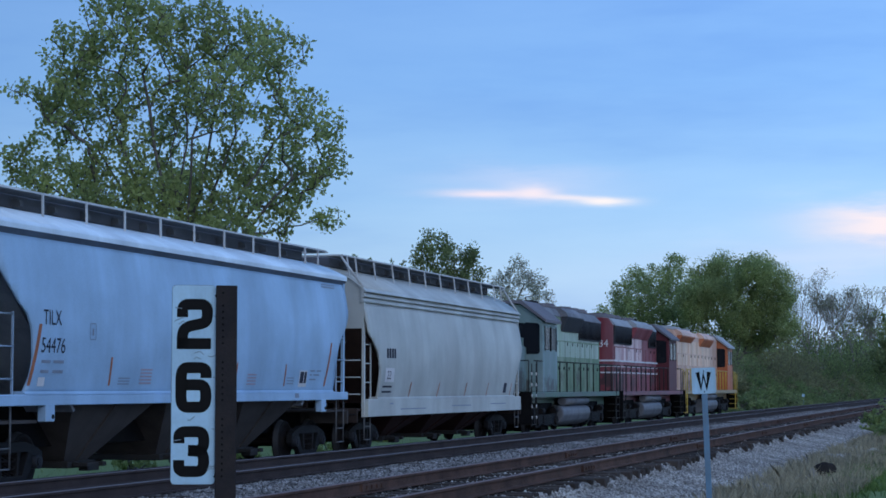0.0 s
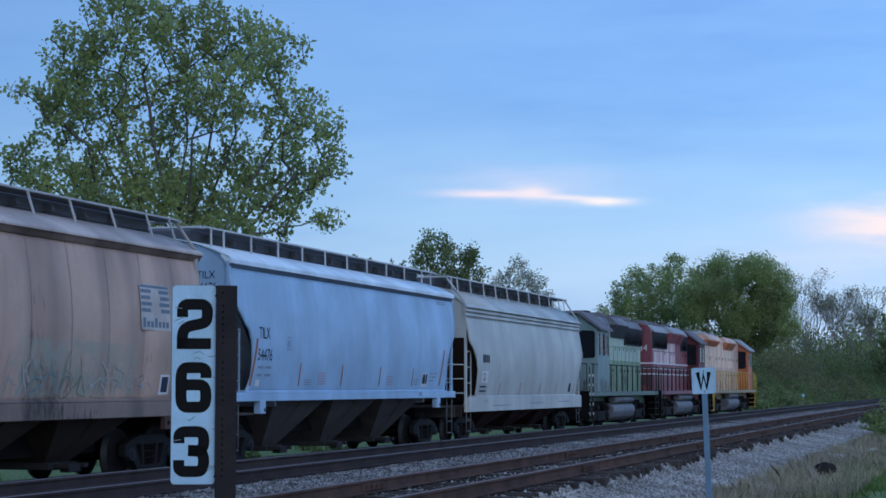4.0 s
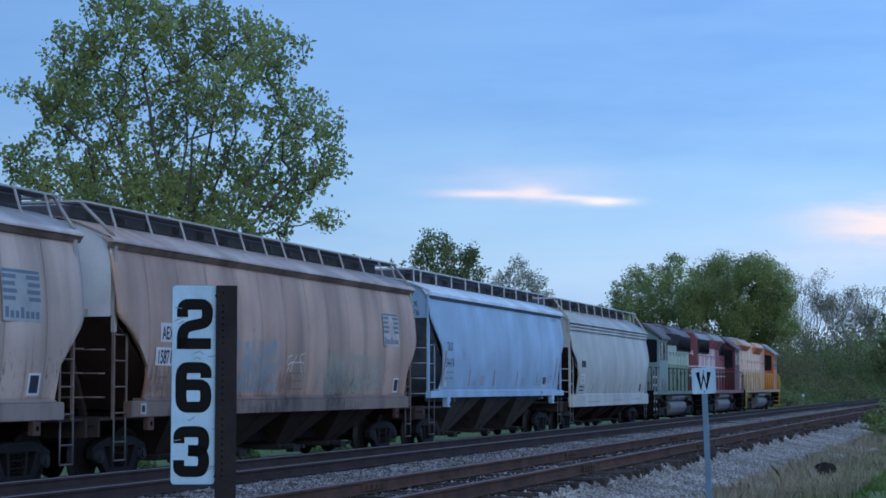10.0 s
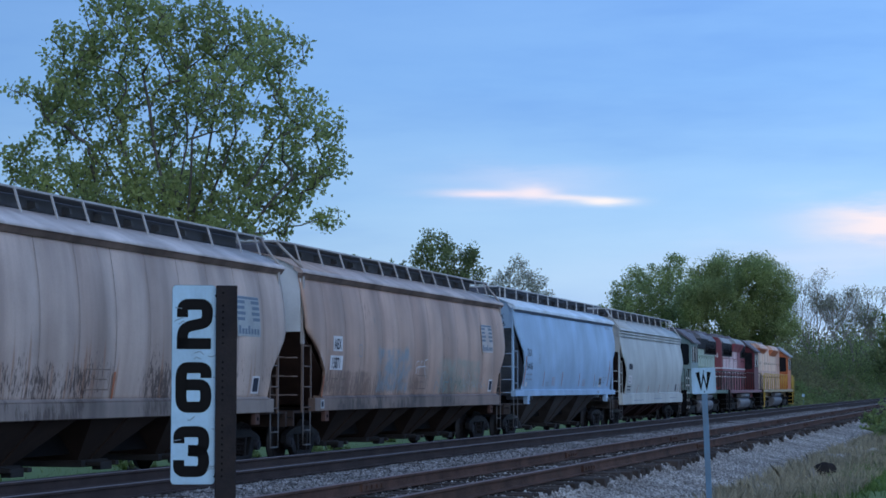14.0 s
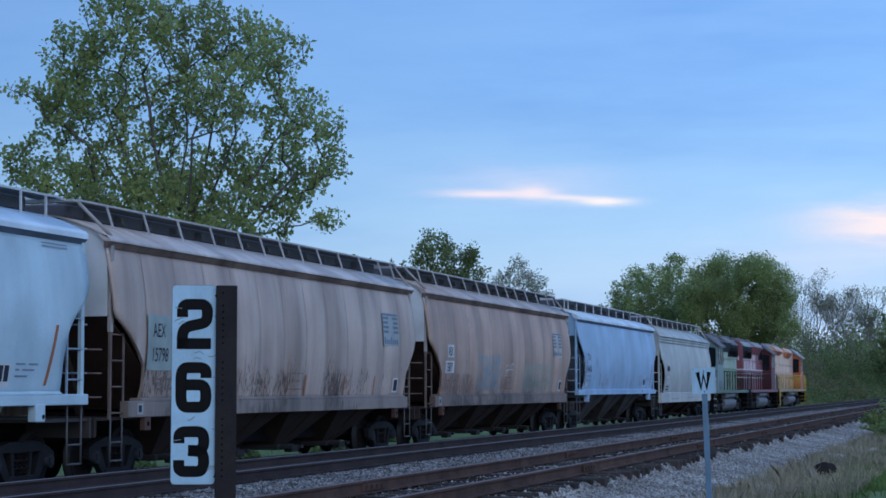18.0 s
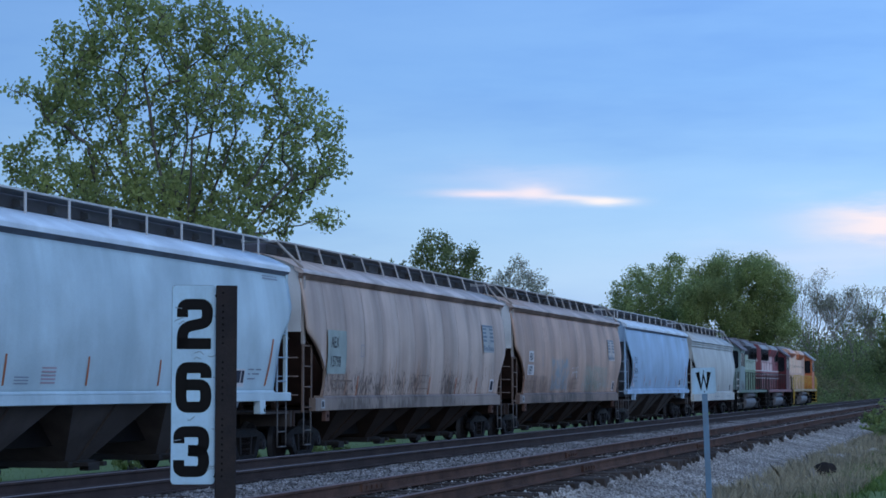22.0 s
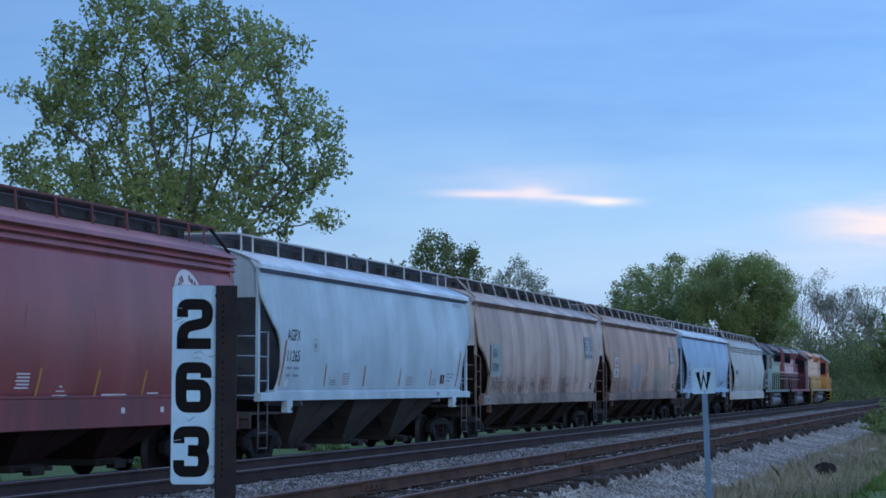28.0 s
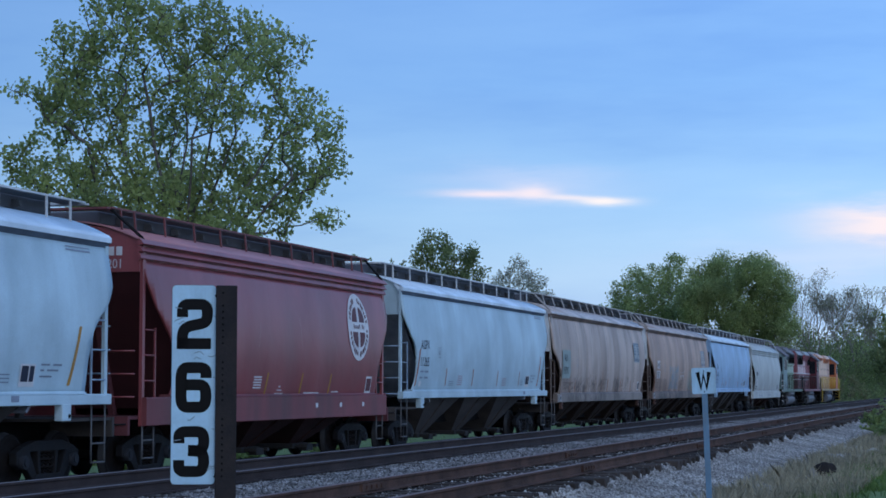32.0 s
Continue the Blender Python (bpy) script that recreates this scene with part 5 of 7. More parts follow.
def build_ground():
    xs = sorted([-5.9, -5.72, -900, -400, -200, -120, -80, -60, -45, -35, -28, -24, -21, -20, -19.3, -18.6, -18, -17, -16.2, -15, -14.4, -14, -13.7, -13.3, -12.9, -12, -11.2, -10.4, -9.6, -9.3, -9.0, -8.7, -8, -7.1, -6.2, -5.75,
          -5.55, -5.2, -4.8, -4.4, -4.0, -3.4, -2.8, -2.2, -1.4, -0.6, 0.4, 2, 5, 8, 15, 40, 120, 400, 900])
    ys = [-300, -120, -60, -30] + [-10 + 1.0 * k for k in range(90)] + [82 + 4 * k for k in range(30)] + [210, 240, 280, 340, 420, 550, 800, 1400]
    verts, faces = [], []
    for y in ys:
        for x in xs:
            lump = noise.noise(Vector((x * 0.5, y * 0.3, 0))) * 0.05 + noise.noise(Vector((x * 1.7, y * 1.7, 3))) * 0.02
            verts.append((x, y, ground_height(x, y) + lump * (0.12 if -18.5 < x < -3.5 else 1.0)))
    n = len(xs)
    for j in range(len(ys) - 1):
        for i in range(n - 1):
            faces.append((j * n + i, j * n + i + 1, (j + 1) * n + i + 1, (j + 1) * n + i))
    me = bpy.data.meshes.new("ground")
    me.from_pydata(verts, [], faces)
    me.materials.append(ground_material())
    for p in me.polygons:
        p.use_smooth = True
    tagged(new("ground", me), "grey ballast bed with grassy verges and a green field", "ground", kind="structure")


build_ground()


RAIL_SHAPE = [(-0.07, -0.175), (0.07, -0.175), (0.07, -0.16), (0.012, -0.145), (0.010, -0.045), (0.036, -0.035), (0.036, -0.006), (0.028, 0.0), (-0.028, 0.0), (-0.036, -0.006), (-0.036, -0.035), (-0.010, -0.045), (-0.012, -0.145), (-0.07, -0.16)]


def build_track(name, x, z, label, head, y0, y1, tie_from, tie_to, joints=False):
    track = tagged(new(name), label, "railway track", kind="structure")
    for s in (-1, 1):
        bm = bmesh.new()
        cx = x + s * 0.7525
        cuts = [y0 + (y1 - y0) * k / 60 for k in range(61)]
        rows = [[bm.verts.new((cx + u + noise.noise(Vector((s * 5, y * 0.07, x))) * 0.012, y, z + v + noise.noise(Vector((x + s, y * 0.09, 9))) * 0.012)) for u, v in RAIL_SHAPE] for y in cuts]
        n = len(RAIL_SHAPE)
        for a, b in zip(rows, rows[1:]):
            for k in range(n):
                f = bm.faces.new((a[k], a[(k + 1) % n], b[(k + 1) % n], b[k]))
                if 6 <= k <= 8:
                    f.material_index = 1
        bm.faces.new(rows[0])
        bm.faces.new(rows[-1][::-1])
        r = part("rail", bm, M["rail"] if joints else M["rail_main"], track, "rust-brown steel rail with a worn head" if joints else "dark steel rail with a polished head")
        r.data.materials.append(head)
        if joints:
            y = y0 + (6 if s > 0 else 11.5)
            while y < min(y1, 150):
                bm = bmesh.new()
                for side in (-1, 1):
                    box(bm, cx + min(side * 0.012, side * 0.05), cx + max(side * 0.012, side * 0.05), y - 0.45, y + 0.45, z - 0.14, z - 0.04)
                    for k in (-0.3, -0.1, 0.1, 0.3):
                        box(bm, cx + min(side * 0.05, side * 0.075), cx + max(side * 0.05, side * 0.075), y + k - 0.025, y + k + 0.025, z - 0.115, z - 0.065)
                part("joint_bar", bm, M["rail"], track, "bolted joint bar")
                y += 11.9
    return track


near_track = build_track("track_near", NEAR_X, 0.0, "old jointed track with rusty rails on dark timber ties", M["rail_head_dull"], -12, 420, 0, 0, True)
main_track = build_track("track_middle", MAIN_X, 0.0, "main line track with worn rails on grey ballast", M["rail_head"], -30, 600, 0, 0)
train_track = build_track("track_far", TRAIN_X, TRAIN_Z, "lower siding track under the train", M["rail_head"], -120, 600, 0, 0)


def build_ties(track, x, z, y0, y1, step, parts_to, rough=0.05):
    """Timber ties, each a part of the track where the camera sees them near; the far ones are one mesh."""
    rng = random.Random(int(-x * 10))
    shapes = []
    for k in range(4):
        bm = bmesh.new()
        box(bm, -1.3, 1.3, -0.115, 0.115, -0.17, 0.0)
        for v in bm.verts:
            v.co += Vector((rng.uniform(-0.03, 0.03), rng.uniform(-0.012, 0.012), rng.uniform(-0.012, 0.004)))
        bmesh.ops.bevel(bm, geom=bm.edges[:], offset=0.012, segments=1, affect="EDGES")
        me = bpy.data.meshes.new("tie")
        bm.to_mesh(me)
        bm.free()
        me.materials.append(M["tie"])
        shapes.append(me)
    y = y0
    far_v, far_f = [], []
    while y < y1:
        at = pose(x + rng.uniform(-rough, rough), y + rng.uniform(-0.05, 0.05), z - 0.177 - rng.uniform(0, 0.02), 0, rng.uniform(-0.5, 0.5), rng.uniform(-2, 2))
        if y < parts_to:
            ob = new("tie", shapes[rng.randrange(4)])
            ob.parent = track
            ob.matrix_basis = at
        else:
            base = len(far_v)
            me = shapes[rng.randrange(4)]
            far_v += [tuple(at @ v.co) for v in me.vertices]
            far_f += [tuple(i + base for i in p.vertices) for p in me.polygons]
        y += step
    if far_v:
        me = bpy.data.meshes.new("far_ties")
        me.from_pydata(far_v, [], far_f)
        me.materials.append(M["tie"])
        ob = tagged(new("far_ties", me), "dark timber ties further along", kind="stuff")
        ob.parent = track


# ---- signs beside the line ----
M["scuff"] = surface("scuffed_enamel", (0.2, 0.25, 0.3), 0.6, 0.0, 0.2, 10, 0.0)
def bend(points, radius=0.1, steps=4):
    """A line whose inner corners are rounded."""
    out = [Vector(points[0])]
    for a, b, c in zip(points, points[1:], points[2:]):
        a, b, c = Vector(a), Vector(b), Vector(c)
        p, q = b + (a - b).normalized() * min(radius, (a - b).length / 2), b + (c - b).normalized() * min(radius, (c - b).length / 2)
        out += [p.lerp(b, k / steps).lerp(b.lerp(q, k / steps), k / steps) for k in range(steps + 1)]
    out.append(Vector(points[-1]))
    return [p for k, p in enumerate(out) if k == 0 or (p - out[k - 1]).length > 1e-3]


def broad_stroke(bm, points, width, y, at, size):
    """A painted stroke in the x-z plane of a sign, of points in the letter's own unit box."""
    pts = [Vector((at[0] + p.x * size[0], at[1] + p.y * size[1])) for p in points]
    rows = []
    for k, p in enumerate(pts):
        d0 = (p - pts[k - 1]).normalized() if k else (pts[1] - p).normalized()
        d1 = (pts[k + 1] - p).normalized() if k < len(pts) - 1 else d0
        d = (d0 + d1).normalized()
        n = Vector((-d.y, d.x)) * (width / 2 / max(0.6, d.dot(d1)))
        rows.append((bm.verts.new((p.x + n.x, y, p.y + n.y)), bm.verts.new((p.x - n.x, y, p.y - n.y))))
    for a, b in zip(rows, rows[1:]):
        try:
            bm.faces.new((a[0], a[1], b[1], b[0]))
        except ValueError:
            pass


DIGITS = {
    "2": [[(0.12, 0.63), (0.12, 0.88), (0.88, 0.88), (0.88, 0.56), (0.70, 0.50), (0.30, 0.46), (0.12, 0.36), (0.12, 0.02)], [(0.0, 0.12), (1.0, 0.12)]],
    "6": [[(0.88, 0.68), (0.88, 0.88), (0.12, 0.88), (0.12, 0.12), (0.88, 0.12), (0.88, 0.55), (0.24, 0.55)]],
    "3": [[(0.12, 0.66), (0.12, 0.88), (0.88, 0.88), (0.88, 0.52), (0.40, 0.52)], [(0.40, 0.52), (0.88, 0.50), (0.88, 0.12), (0.12, 0.12), (0.12, 0.34)]],
}


def rounded_plate(bm, x0, x1, z0, z1, y0, y1, r):
    outline = []
    for cx, cz, a in ((x1 - r, z1 - r, 0), (x0 + r, z1 - r, 90), (x0 + r, z0 + r, 180), (x1 - r, z0 + r, 270)):
        for k in range(4):
            t = radians(a + k * 30)
            outline.append((cx + math.cos(t) * r, cz + math.sin(t) * r))
    prism(bm, outline, "y", y0, y1)


def mile_post():
    post = tagged(new("mile_post"), "weathered white milepost plate reading 263 on a dark perforated steel post", "sign")
    post.matrix_basis = pose(-3.735, 8.82, -0.62, 0, 0, 23.2)
    g = -0.62
    bm = bmesh.new()
    # folded channel post
    prism(bm, [(-0.0625, -0.035), (0.0445, -0.035), (0.0445, 0.035), (0.0365, 0.035), (0.0365, -0.027), (-0.0545, -0.027), (-0.0545, 0.035), (-0.0625, 0.035)], "z", -0.3, 1.712 - g)
    part("post", bm, M["post_dark"], post, "dark brown folded steel post", bevel=0.003)
    bm = bmesh.new()
    z = 0.72
    for k in range(31):
        if k not in (0, 11, 12, 20, 21, 29):
            tube(bm, (-0.027, -0.0352, z - g), (-0.027, -0.037, z - g), 0.0052, 8)
        z += 0.0318
    ob = part("punched_holes", bm, M["hole"], post)
    tagged(ob, kind="stuff")
    bm = bmesh.new()
    rounded_plate(bm, -0.281, -0.0625, 0.712 - g, 1.712 - g, -0.012, -0.008, 0.018)
    plate = part("plate", bm, M["sign_white"], post, "scuffed white enamel number plate of the mile")
    # slightly larger backing added, it draws a thin darker outline round the plate
    bm = bmesh.new()
    rounded_plate(bm, -0.2835, -0.063, 0.7095 - g, 1.7145 - g, -0.0078, -0.005, 0.02)
    part("plate_edge", bm, M["scuff"], plate, "added grey backing, a thin outline round the plate")
    for d, z, x in (("2", 1.386, -0.250), ("6", 1.066, -0.254), ("3", 0.744, -0.262)):
        bm = bmesh.new()
        for line in DIGITS[d]:
            broad_stroke(bm, bend(line, 0.2, 5), 0.056, -0.0125, (x, z - g), (0.164, 0.262))
        part("digit", bm, M["sign_black"], plate, "black digit " + d)
    rng = random.Random(5)
    bm = bmesh.new()
    for x, z in ((-0.272, 1.53), (-0.25, 1.515), (-0.17, 1.37), (-0.1, 1.355), (-0.2, 1.035), (-0.08, 0.99), (-0.075, 1.25), (-0.095, 0.80), (-0.1, 0.785), (-0.105, 0.77), (-0.27, 1.6), (-0.075, 1.56), (-0.17, 1.34), (-0.27, 0.93)):
        p = [Vector((x, z)), Vector((x + rng.uniform(0.01, 0.03), z + rng.uniform(-0.012, 0.02))), Vector((x + rng.uniform(0.03, 0.05), z + rng.uniform(-0.01, 0.02)))]
        broad_stroke(bm, p, 0.004, -0.0130, (0, -g), (1, 1))
    part("scratches", bm, M["scuff"], plate, "grey scratches in the enamel")
    for z in (1.66, 0.75):
        bm = bmesh.new()
        tube(bm, (-0.06, -0.012, z - g), (-0.06, -0.02, z - g), 0.009, 6)
        part("bolt", bm, M["steel_dark"], post)
    return post


def whistle_post():
    sign = tagged(new("whistle_sign"), "small white whistle sign lettered W on a leaning galvanised post", "sign")
    sign.matrix_basis = pose(-3.45, 23.5, -0.66, 0, -2.0, 8.5)
    bm = bmesh.new()
    prism(bm, [(-0.036, -0.02), (0.036, -0.02), (0.036, 0.02), (0.028, 0.02), (0.02, -0.01), (-0.02, -0.01), (-0.028, 0.02), (-0.036, 0.02)], "z", -0.25, 1.98)
    part("post", bm, M["post_blue"], sign, "grey-blue galvanised channel post", bevel=0.002)
    bm = bmesh.new()
    rounded_plate(bm, -0.152, 0.146, 1.775, 2.1, -0.029, -0.024, 0.02)
    plate = part("plate", bm, M["sign_white"], sign, "white square sign plate")
    bm = bmesh.new()
    letter = [Vector((0.0, 1.0)), Vector((0.26, 0.0)), Vector((0.5, 0.85)), Vector((0.74, 0.0)), Vector((1.0, 1.0))]
    broad_stroke(bm, letter, 0.05, -0.030, (-0.076, 1.845), (0.142, 0.20))
    part("letter", bm, M["sign_black"], plate, "black letter W")
    for z in (1.80, 2.06):
        bm = bmesh.new()
        tube(bm, (0, -0.029, z), (0, -0.035, z), 0.010, 6)
        part("bolt", bm, M["steel_dark"], sign)
    return sign


mile_post()
whistle_post()


# ---- painted marks on the cars ----
def end_writing(text, car, half, material, x, z, height):
    """Writing on the end that looks back along the train."""
    verts, faces = lettering(text, height / 0.72)
    me = bpy.data.meshes.new("end_mark")
    me.from_pydata([(x + v[0] * 0.9, -half + 0.05, z + v[1]) for v in verts], [], faces)
    me.materials.append(material)
    new("end_mark", me).parent = car


def mark_sets():
    end_writing("TILX", blue_car[0], blue_car[2], M["ink_blue"], 0.75, 3.86, 0.16)
    end_writing("54476", blue_car[0], blue_car[2], M["ink_blue"], 0.7, 3.62, 0.16)
    end_writing("422201", brown_car[0], brown_car[2], M["ink_white"], 0.48, 3.82, 0.17)
    side = [(0.5 + k * 0.16, 0.62 + k * 0.16) for k in range(4)]
    for x0, x1 in side:
        bm = bmesh.new()
        y = -brown_car[2] + 0.05
        bm.faces.new([bm.verts.new(p) for p in ((x0, y, 4.05), (x1, y, 4.05), (x1, y, 4.21), (x0, y, 4.21))])
        part("end_mark_bar", bm, M["ink_white"], brown_car[0])
    for c, f, name_rows in ((blue_car[0], blue_car[1], ("TILX", "54476")), (pale_car[0], pale_car[1], ("AGPX", "11265")), (last_car[0], last_car[1], None)):
        stripes = [(-4.28, 1.70, 2.19), (-1.52, 1.70, 2.19), (1.30, 1.70, 2.17), (4.0, 1.70, 2.16)]
        for y, lo, hi in stripes:
            side_bars("reflective_stripe", c, M["orange_mark"], [(y - 0.032, y + 0.032, lo, hi)], f, "orange reflective stripe")
        for y0, y1 in ((-7.13, -7.03), (6.46, 6.55)):
            bm = bmesh.new()
            lean = 0.22 if y0 < 0 else 0.26
            rows = [[bm.verts.new((f(z) + 0.006, y + c["shift"] + lean * (z - 1.7), z)) for y in (y0, y1)] for z in (1.70, 1.95, 2.2, 2.45, 2.68)]
            for p, q in zip(rows, rows[1:]):
                bm.faces.new((p[0], p[1], q[1], q[0]))
            part("reflective_stripe", bm, M["yellow_mark" if c is last_car[0] else "orange_mark"], c, "orange reflective stripe along the sheet's edge")
        if name_rows:
            side_writing("reporting_mark", name_rows[0], c, M["ink_blue"], -6.78, 2.68, 0.25, f, 0.86, "dark stencilled letters")
            side_writing("car_number", name_rows[1], c, M["ink_blue"], -6.82, 2.23, 0.25, f, 0.95, "dark stencilled numerals")
            side_bars("stencil_lines", c, M["ink_grey"], [(-6.76, -6.46, 2.06, 2.11), (-6.36, -6.01, 2.06, 2.11), (-6.76, -6.49, 1.90, 1.95), (-6.36, -6.01, 1.90, 1.95)], f)
            side_bars("white_patch", c, M["ink_white"], [(-6.80, -6.58, 1.69, 1.83)], f)
            side_bars("outline_box", c, M["ink_grey"], [(-5.16, -4.94, 2.735, 2.75), (-5.16, -4.94, 2.47, 2.485), (-5.16, -5.145, 2.485, 2.735), (-4.955, -4.94, 2.485, 2.735), (-5.08, -5.02, 2.54, 2.66)], f)
            side_bars("stencil_lines", c, M["ink_grey"], [(-3.95, -3.5, 1.72 + k * 0.05, 1.74 + k * 0.05) for k in range(3)], f)
        side_bars("stencil_lines", c, M["ink_red"], [(-3.1, -2.62, 1.73 + k * 0.06, 1.76 + k * 0.06) for k in range(5)], f, "faded red stencil lines")
        side_bars("stencil_lines", c, M["ink_red"], [(1.9, 2.38, 1.72 + k * 0.065, 1.75 + k * 0.065) for k in range(4)], f, "faded red stencil lines")
        side_bars("stencil_lines", c, M["ink_grey"], [(4.15, 4.55, 1.74 + k * 0.06, 1.76 + k * 0.06) for k in range(3)], f)
        side_bars("label_back", c, M["ink_white"], [(4.86, 5.34, 1.68, 2.04)], f, "white label with black panels", 0.005)
        side_bars("label_panels", c, M["ink_blue"], [(4.90, 5.12, 1.76, 2.01), (5.16, 5.30, 1.76, 2.01)], f, "", 0.009)
        side_bars("stencil_lines", c, M["ink_grey"], [(5.5, 5.8, 2.02, 2.05), (5.9, 6.2, 2.02, 2.05), (5.5, 5.62, 1.93, 1.96), (5.72, 6.1, 1.93, 1.96), (5.5, 5.9, 1.83, 1.86)], f)
        side_bars("stencil_lines", c, M["ink_grey"], [(6.44, 7.3, 3.94, 3.97), (6.44, 7.3, 4.0, 4.02)], f)
        side_bars("sill_plate", c, M["ink_grey"], [(4.6, 4.85, 1.44, 1.54)], lambda z: 1.56)
        # jacking pads below the sill
        for y in (-6.41, 6.41):
            bm = bmesh.new()
            box(bm, 1.42, 1.575, y - 0.15, y + 0.15, 1.12, 1.40)
            pad = part("jacking_pad", bm, PAINT_BLUE if c is blue_car[0] else PAINT_PALE, c, bevel=0.012)
            bm = bmesh.new()
            tube(bm, (1.575, y + 0.08, 1.2), (1.582, y + 0.08, 1.2), 0.04, 10)
            part("pad_hole", bm, M["hole"], c)
    # tan and beige cars
    for c, f in ((tan_car[0], tan_car[1]), (beige_car[0], beige_car[1])):
        side_bars("outline_box", c, M["seam"], [(-0.58, 0.35, 1.963, 1.985), (-0.58, 0.35, 1.62, 1.642), (-0.58, -0.558, 1.65, 1.955), (0.328, 0.35, 1.65, 1.955), (-0.12, -0.10, 1.65, 1.955), (-0.5, 0.25, 1.80, 1.815)], f, "dark stencilled box")
        for y in (-7.62,) if c is tan_car[0] else (-5.4, 0.52, 3.1, 5.3):
            side_bars("reflective_stripe", c, M["orange_mark"], [(y - 0.04, y + 0.04, 1.46, 1.94)], f, "faded orange reflective stripe")
        back, bar = (M["ink_faded"], M["ink_slate"]) if c is tan_car[0] else (M["spray_pale"], M["ink_slate"])
        side_bars("emblem_panel", c, back, [(5.88, 7.1, 2.70, 3.52)], f, "pale emblem panel", 0.004)
        for k in range(4):
            for y0, y1 in ((5.90, 6.28 + 0.05 * (k % 2)), (6.70 - 0.05 * (k % 2), 7.08)):
                side_bars("emblem_bar", c, bar, [(y0, y1, 3.02 + k * 0.115, 3.085 + k * 0.115)], f, "dark emblem bar", 0.008)
        side_bars("emblem_bar", c, bar, [(5.90, 7.08, 3.46, 3.51)], f, "dark emblem bar", 0.008)
        for k in range(7):
            side_bars("word_bar", c, bar, [(5.95 + k * 0.16, 6.06 + k * 0.16, 2.75, 2.86 if k not in (0, 3) else 2.92)], f, "", 0.008)
        side_bars("label_back", c, M["ink_white"], [(6.8, 7.2, 1.54, 1.90)], f, "pale label with a dark panel", 0.005)
        side_bars("label_panel", c, M["ink_blue"], [(6.86, 7.14, 1.58, 1.86)], f, "", 0.009)
    for c, half in ((tan_car[0], tan_car[2]), (beige_car[0], beige_car[2])):
        for e in (-1, 1):
            y = e * (half - 1.55)
            bm = bmesh.new()
            box(bm, 1.44, 1.55, y - 0.12, y + 0.12, 0.90, 1.15)
            pad = part("jacking_pad", bm, M["end_brown"], c, "rusty jacking pad below the sill", bevel=0.012)
            bm = bmesh.new()
            tube(bm, (1.55, y, 1.02), (1.557, y, 1.02), 0.045, 10)
            part("pad_hole", bm, M["hole"], c)
        y = -half + 1.05
        for name, mat, y0, y1, z0, z1, out in (("sill_tag", "spray_pale", y, y + 0.24, 1.19, 1.39, 1.575), ("tag_mark", "ink_blue", y + 0.05, y + 0.18, 1.23, 1.35, 1.578)):
            bm = bmesh.new()
            bm.faces.new([bm.verts.new(p) for p in ((out, y0, z0), (out, y1, z0), (out, y1, z1), (out, y0, z1))])
            part(name, bm, M[mat], c, "pale square tag on the sill" if name == "sill_tag" else "")
    for c, half in ((tan_car[0], tan_car[2]), (beige_car[0], beige_car[2])):
        bm = bmesh.new()
        box(bm, 0.62, 1.02, -half + 0.02, -half + 0.055, 2.93, 3.04)
        board = part("placard_board", bm, M["end_pale"], c, "small pale placard board on the end sheet")
        bm = bmesh.new()
        box(bm, 0.66, 0.98, -half + 0.012, -half + 0.019, 2.955, 3.015)
        part("placard_face", bm, M["ink_grey"], board)
    c, f = tan_car[0], tan_car[1]
    for y0, y1, z0, z1 in ((-7.13, -6.5, 2.50, 2.85), (-7.3, -6.45, 2.07, 2.40)):
        side_bars("white_patch", c, M["ink_white"], [(y0, y1, z0, z1)], f, "white painted patch", 0.004)
    side_writing("reporting_mark", "AEX", c, M["ink_blue"], -7.06, 2.55, 0.245, lambda z: f(z) + 0.004, 0.74, weight=0.005)
    side_writing("car_number", "15871", c, M["ink_blue"], -7.24, 2.105, 0.255, lambda z: f(z) + 0.004, 0.73, weight=0.005)
    side_bars("outline_box", c, M["ink_grey"], [(-5.3, -5.08, 2.67, 2.685), (-5.3, -5.08, 2.40, 2.415), (-5.3, -5.285, 2.415, 2.67), (-5.095, -5.08, 2.415, 2.67)], f)
    side_bars("stencil_lines", c, M["seam"], [(-7.4, -7.35, 1.80, 1.9), (-7.2, -6.7, 1.85, 1.88), (-6.45, -6.1, 1.84, 1.88), (-7.4, -7.35, 1.60, 1.7), (-7.15, -6.8, 1.65, 1.68), (-6.4, -6.15, 1.64, 1.68)], f)
    rng = random.Random(77)
    # sprayed scrawls: wavering lines of paint
    for y, z, w, h, mat, n in ((-0.66, 2.0, 0.95, 0.38, "ink_white", 4), (1.1, 1.45, 0.9, 0.7, "spray_pale", 5), (1.9, 1.5, 1.0, 0.6, "spray_teal", 4), (3.0, 1.45, 0.9, 0.75, "spray_green", 4), (4.1, 1.5, 1.2, 0.55, "spray_pale", 4), (5.5, 1.5, 1.0, 0.5, "spray_pale", 3)):
        for k in range(n):
            bm = bmesh.new()
            pts = []
            y0 = y + w * k / n
            for i in range(5):
                if k % 3 == 2:
                    pts.append((y + w * i / 4 + rng.uniform(-0.05, 0.05), z + h * (0.3 + 0.4 * (i % 2)) + rng.uniform(-0.1, 0.1)))
                else:
                    pts.append((y0 + rng.uniform(-0.5, 1.2) * w / n, z + h * (i / 4 if k % 2 else 1 - i / 4) + rng.uniform(-0.08, 0.08)))
            pts = bend(pts, 0.12, 3)
            rows = []
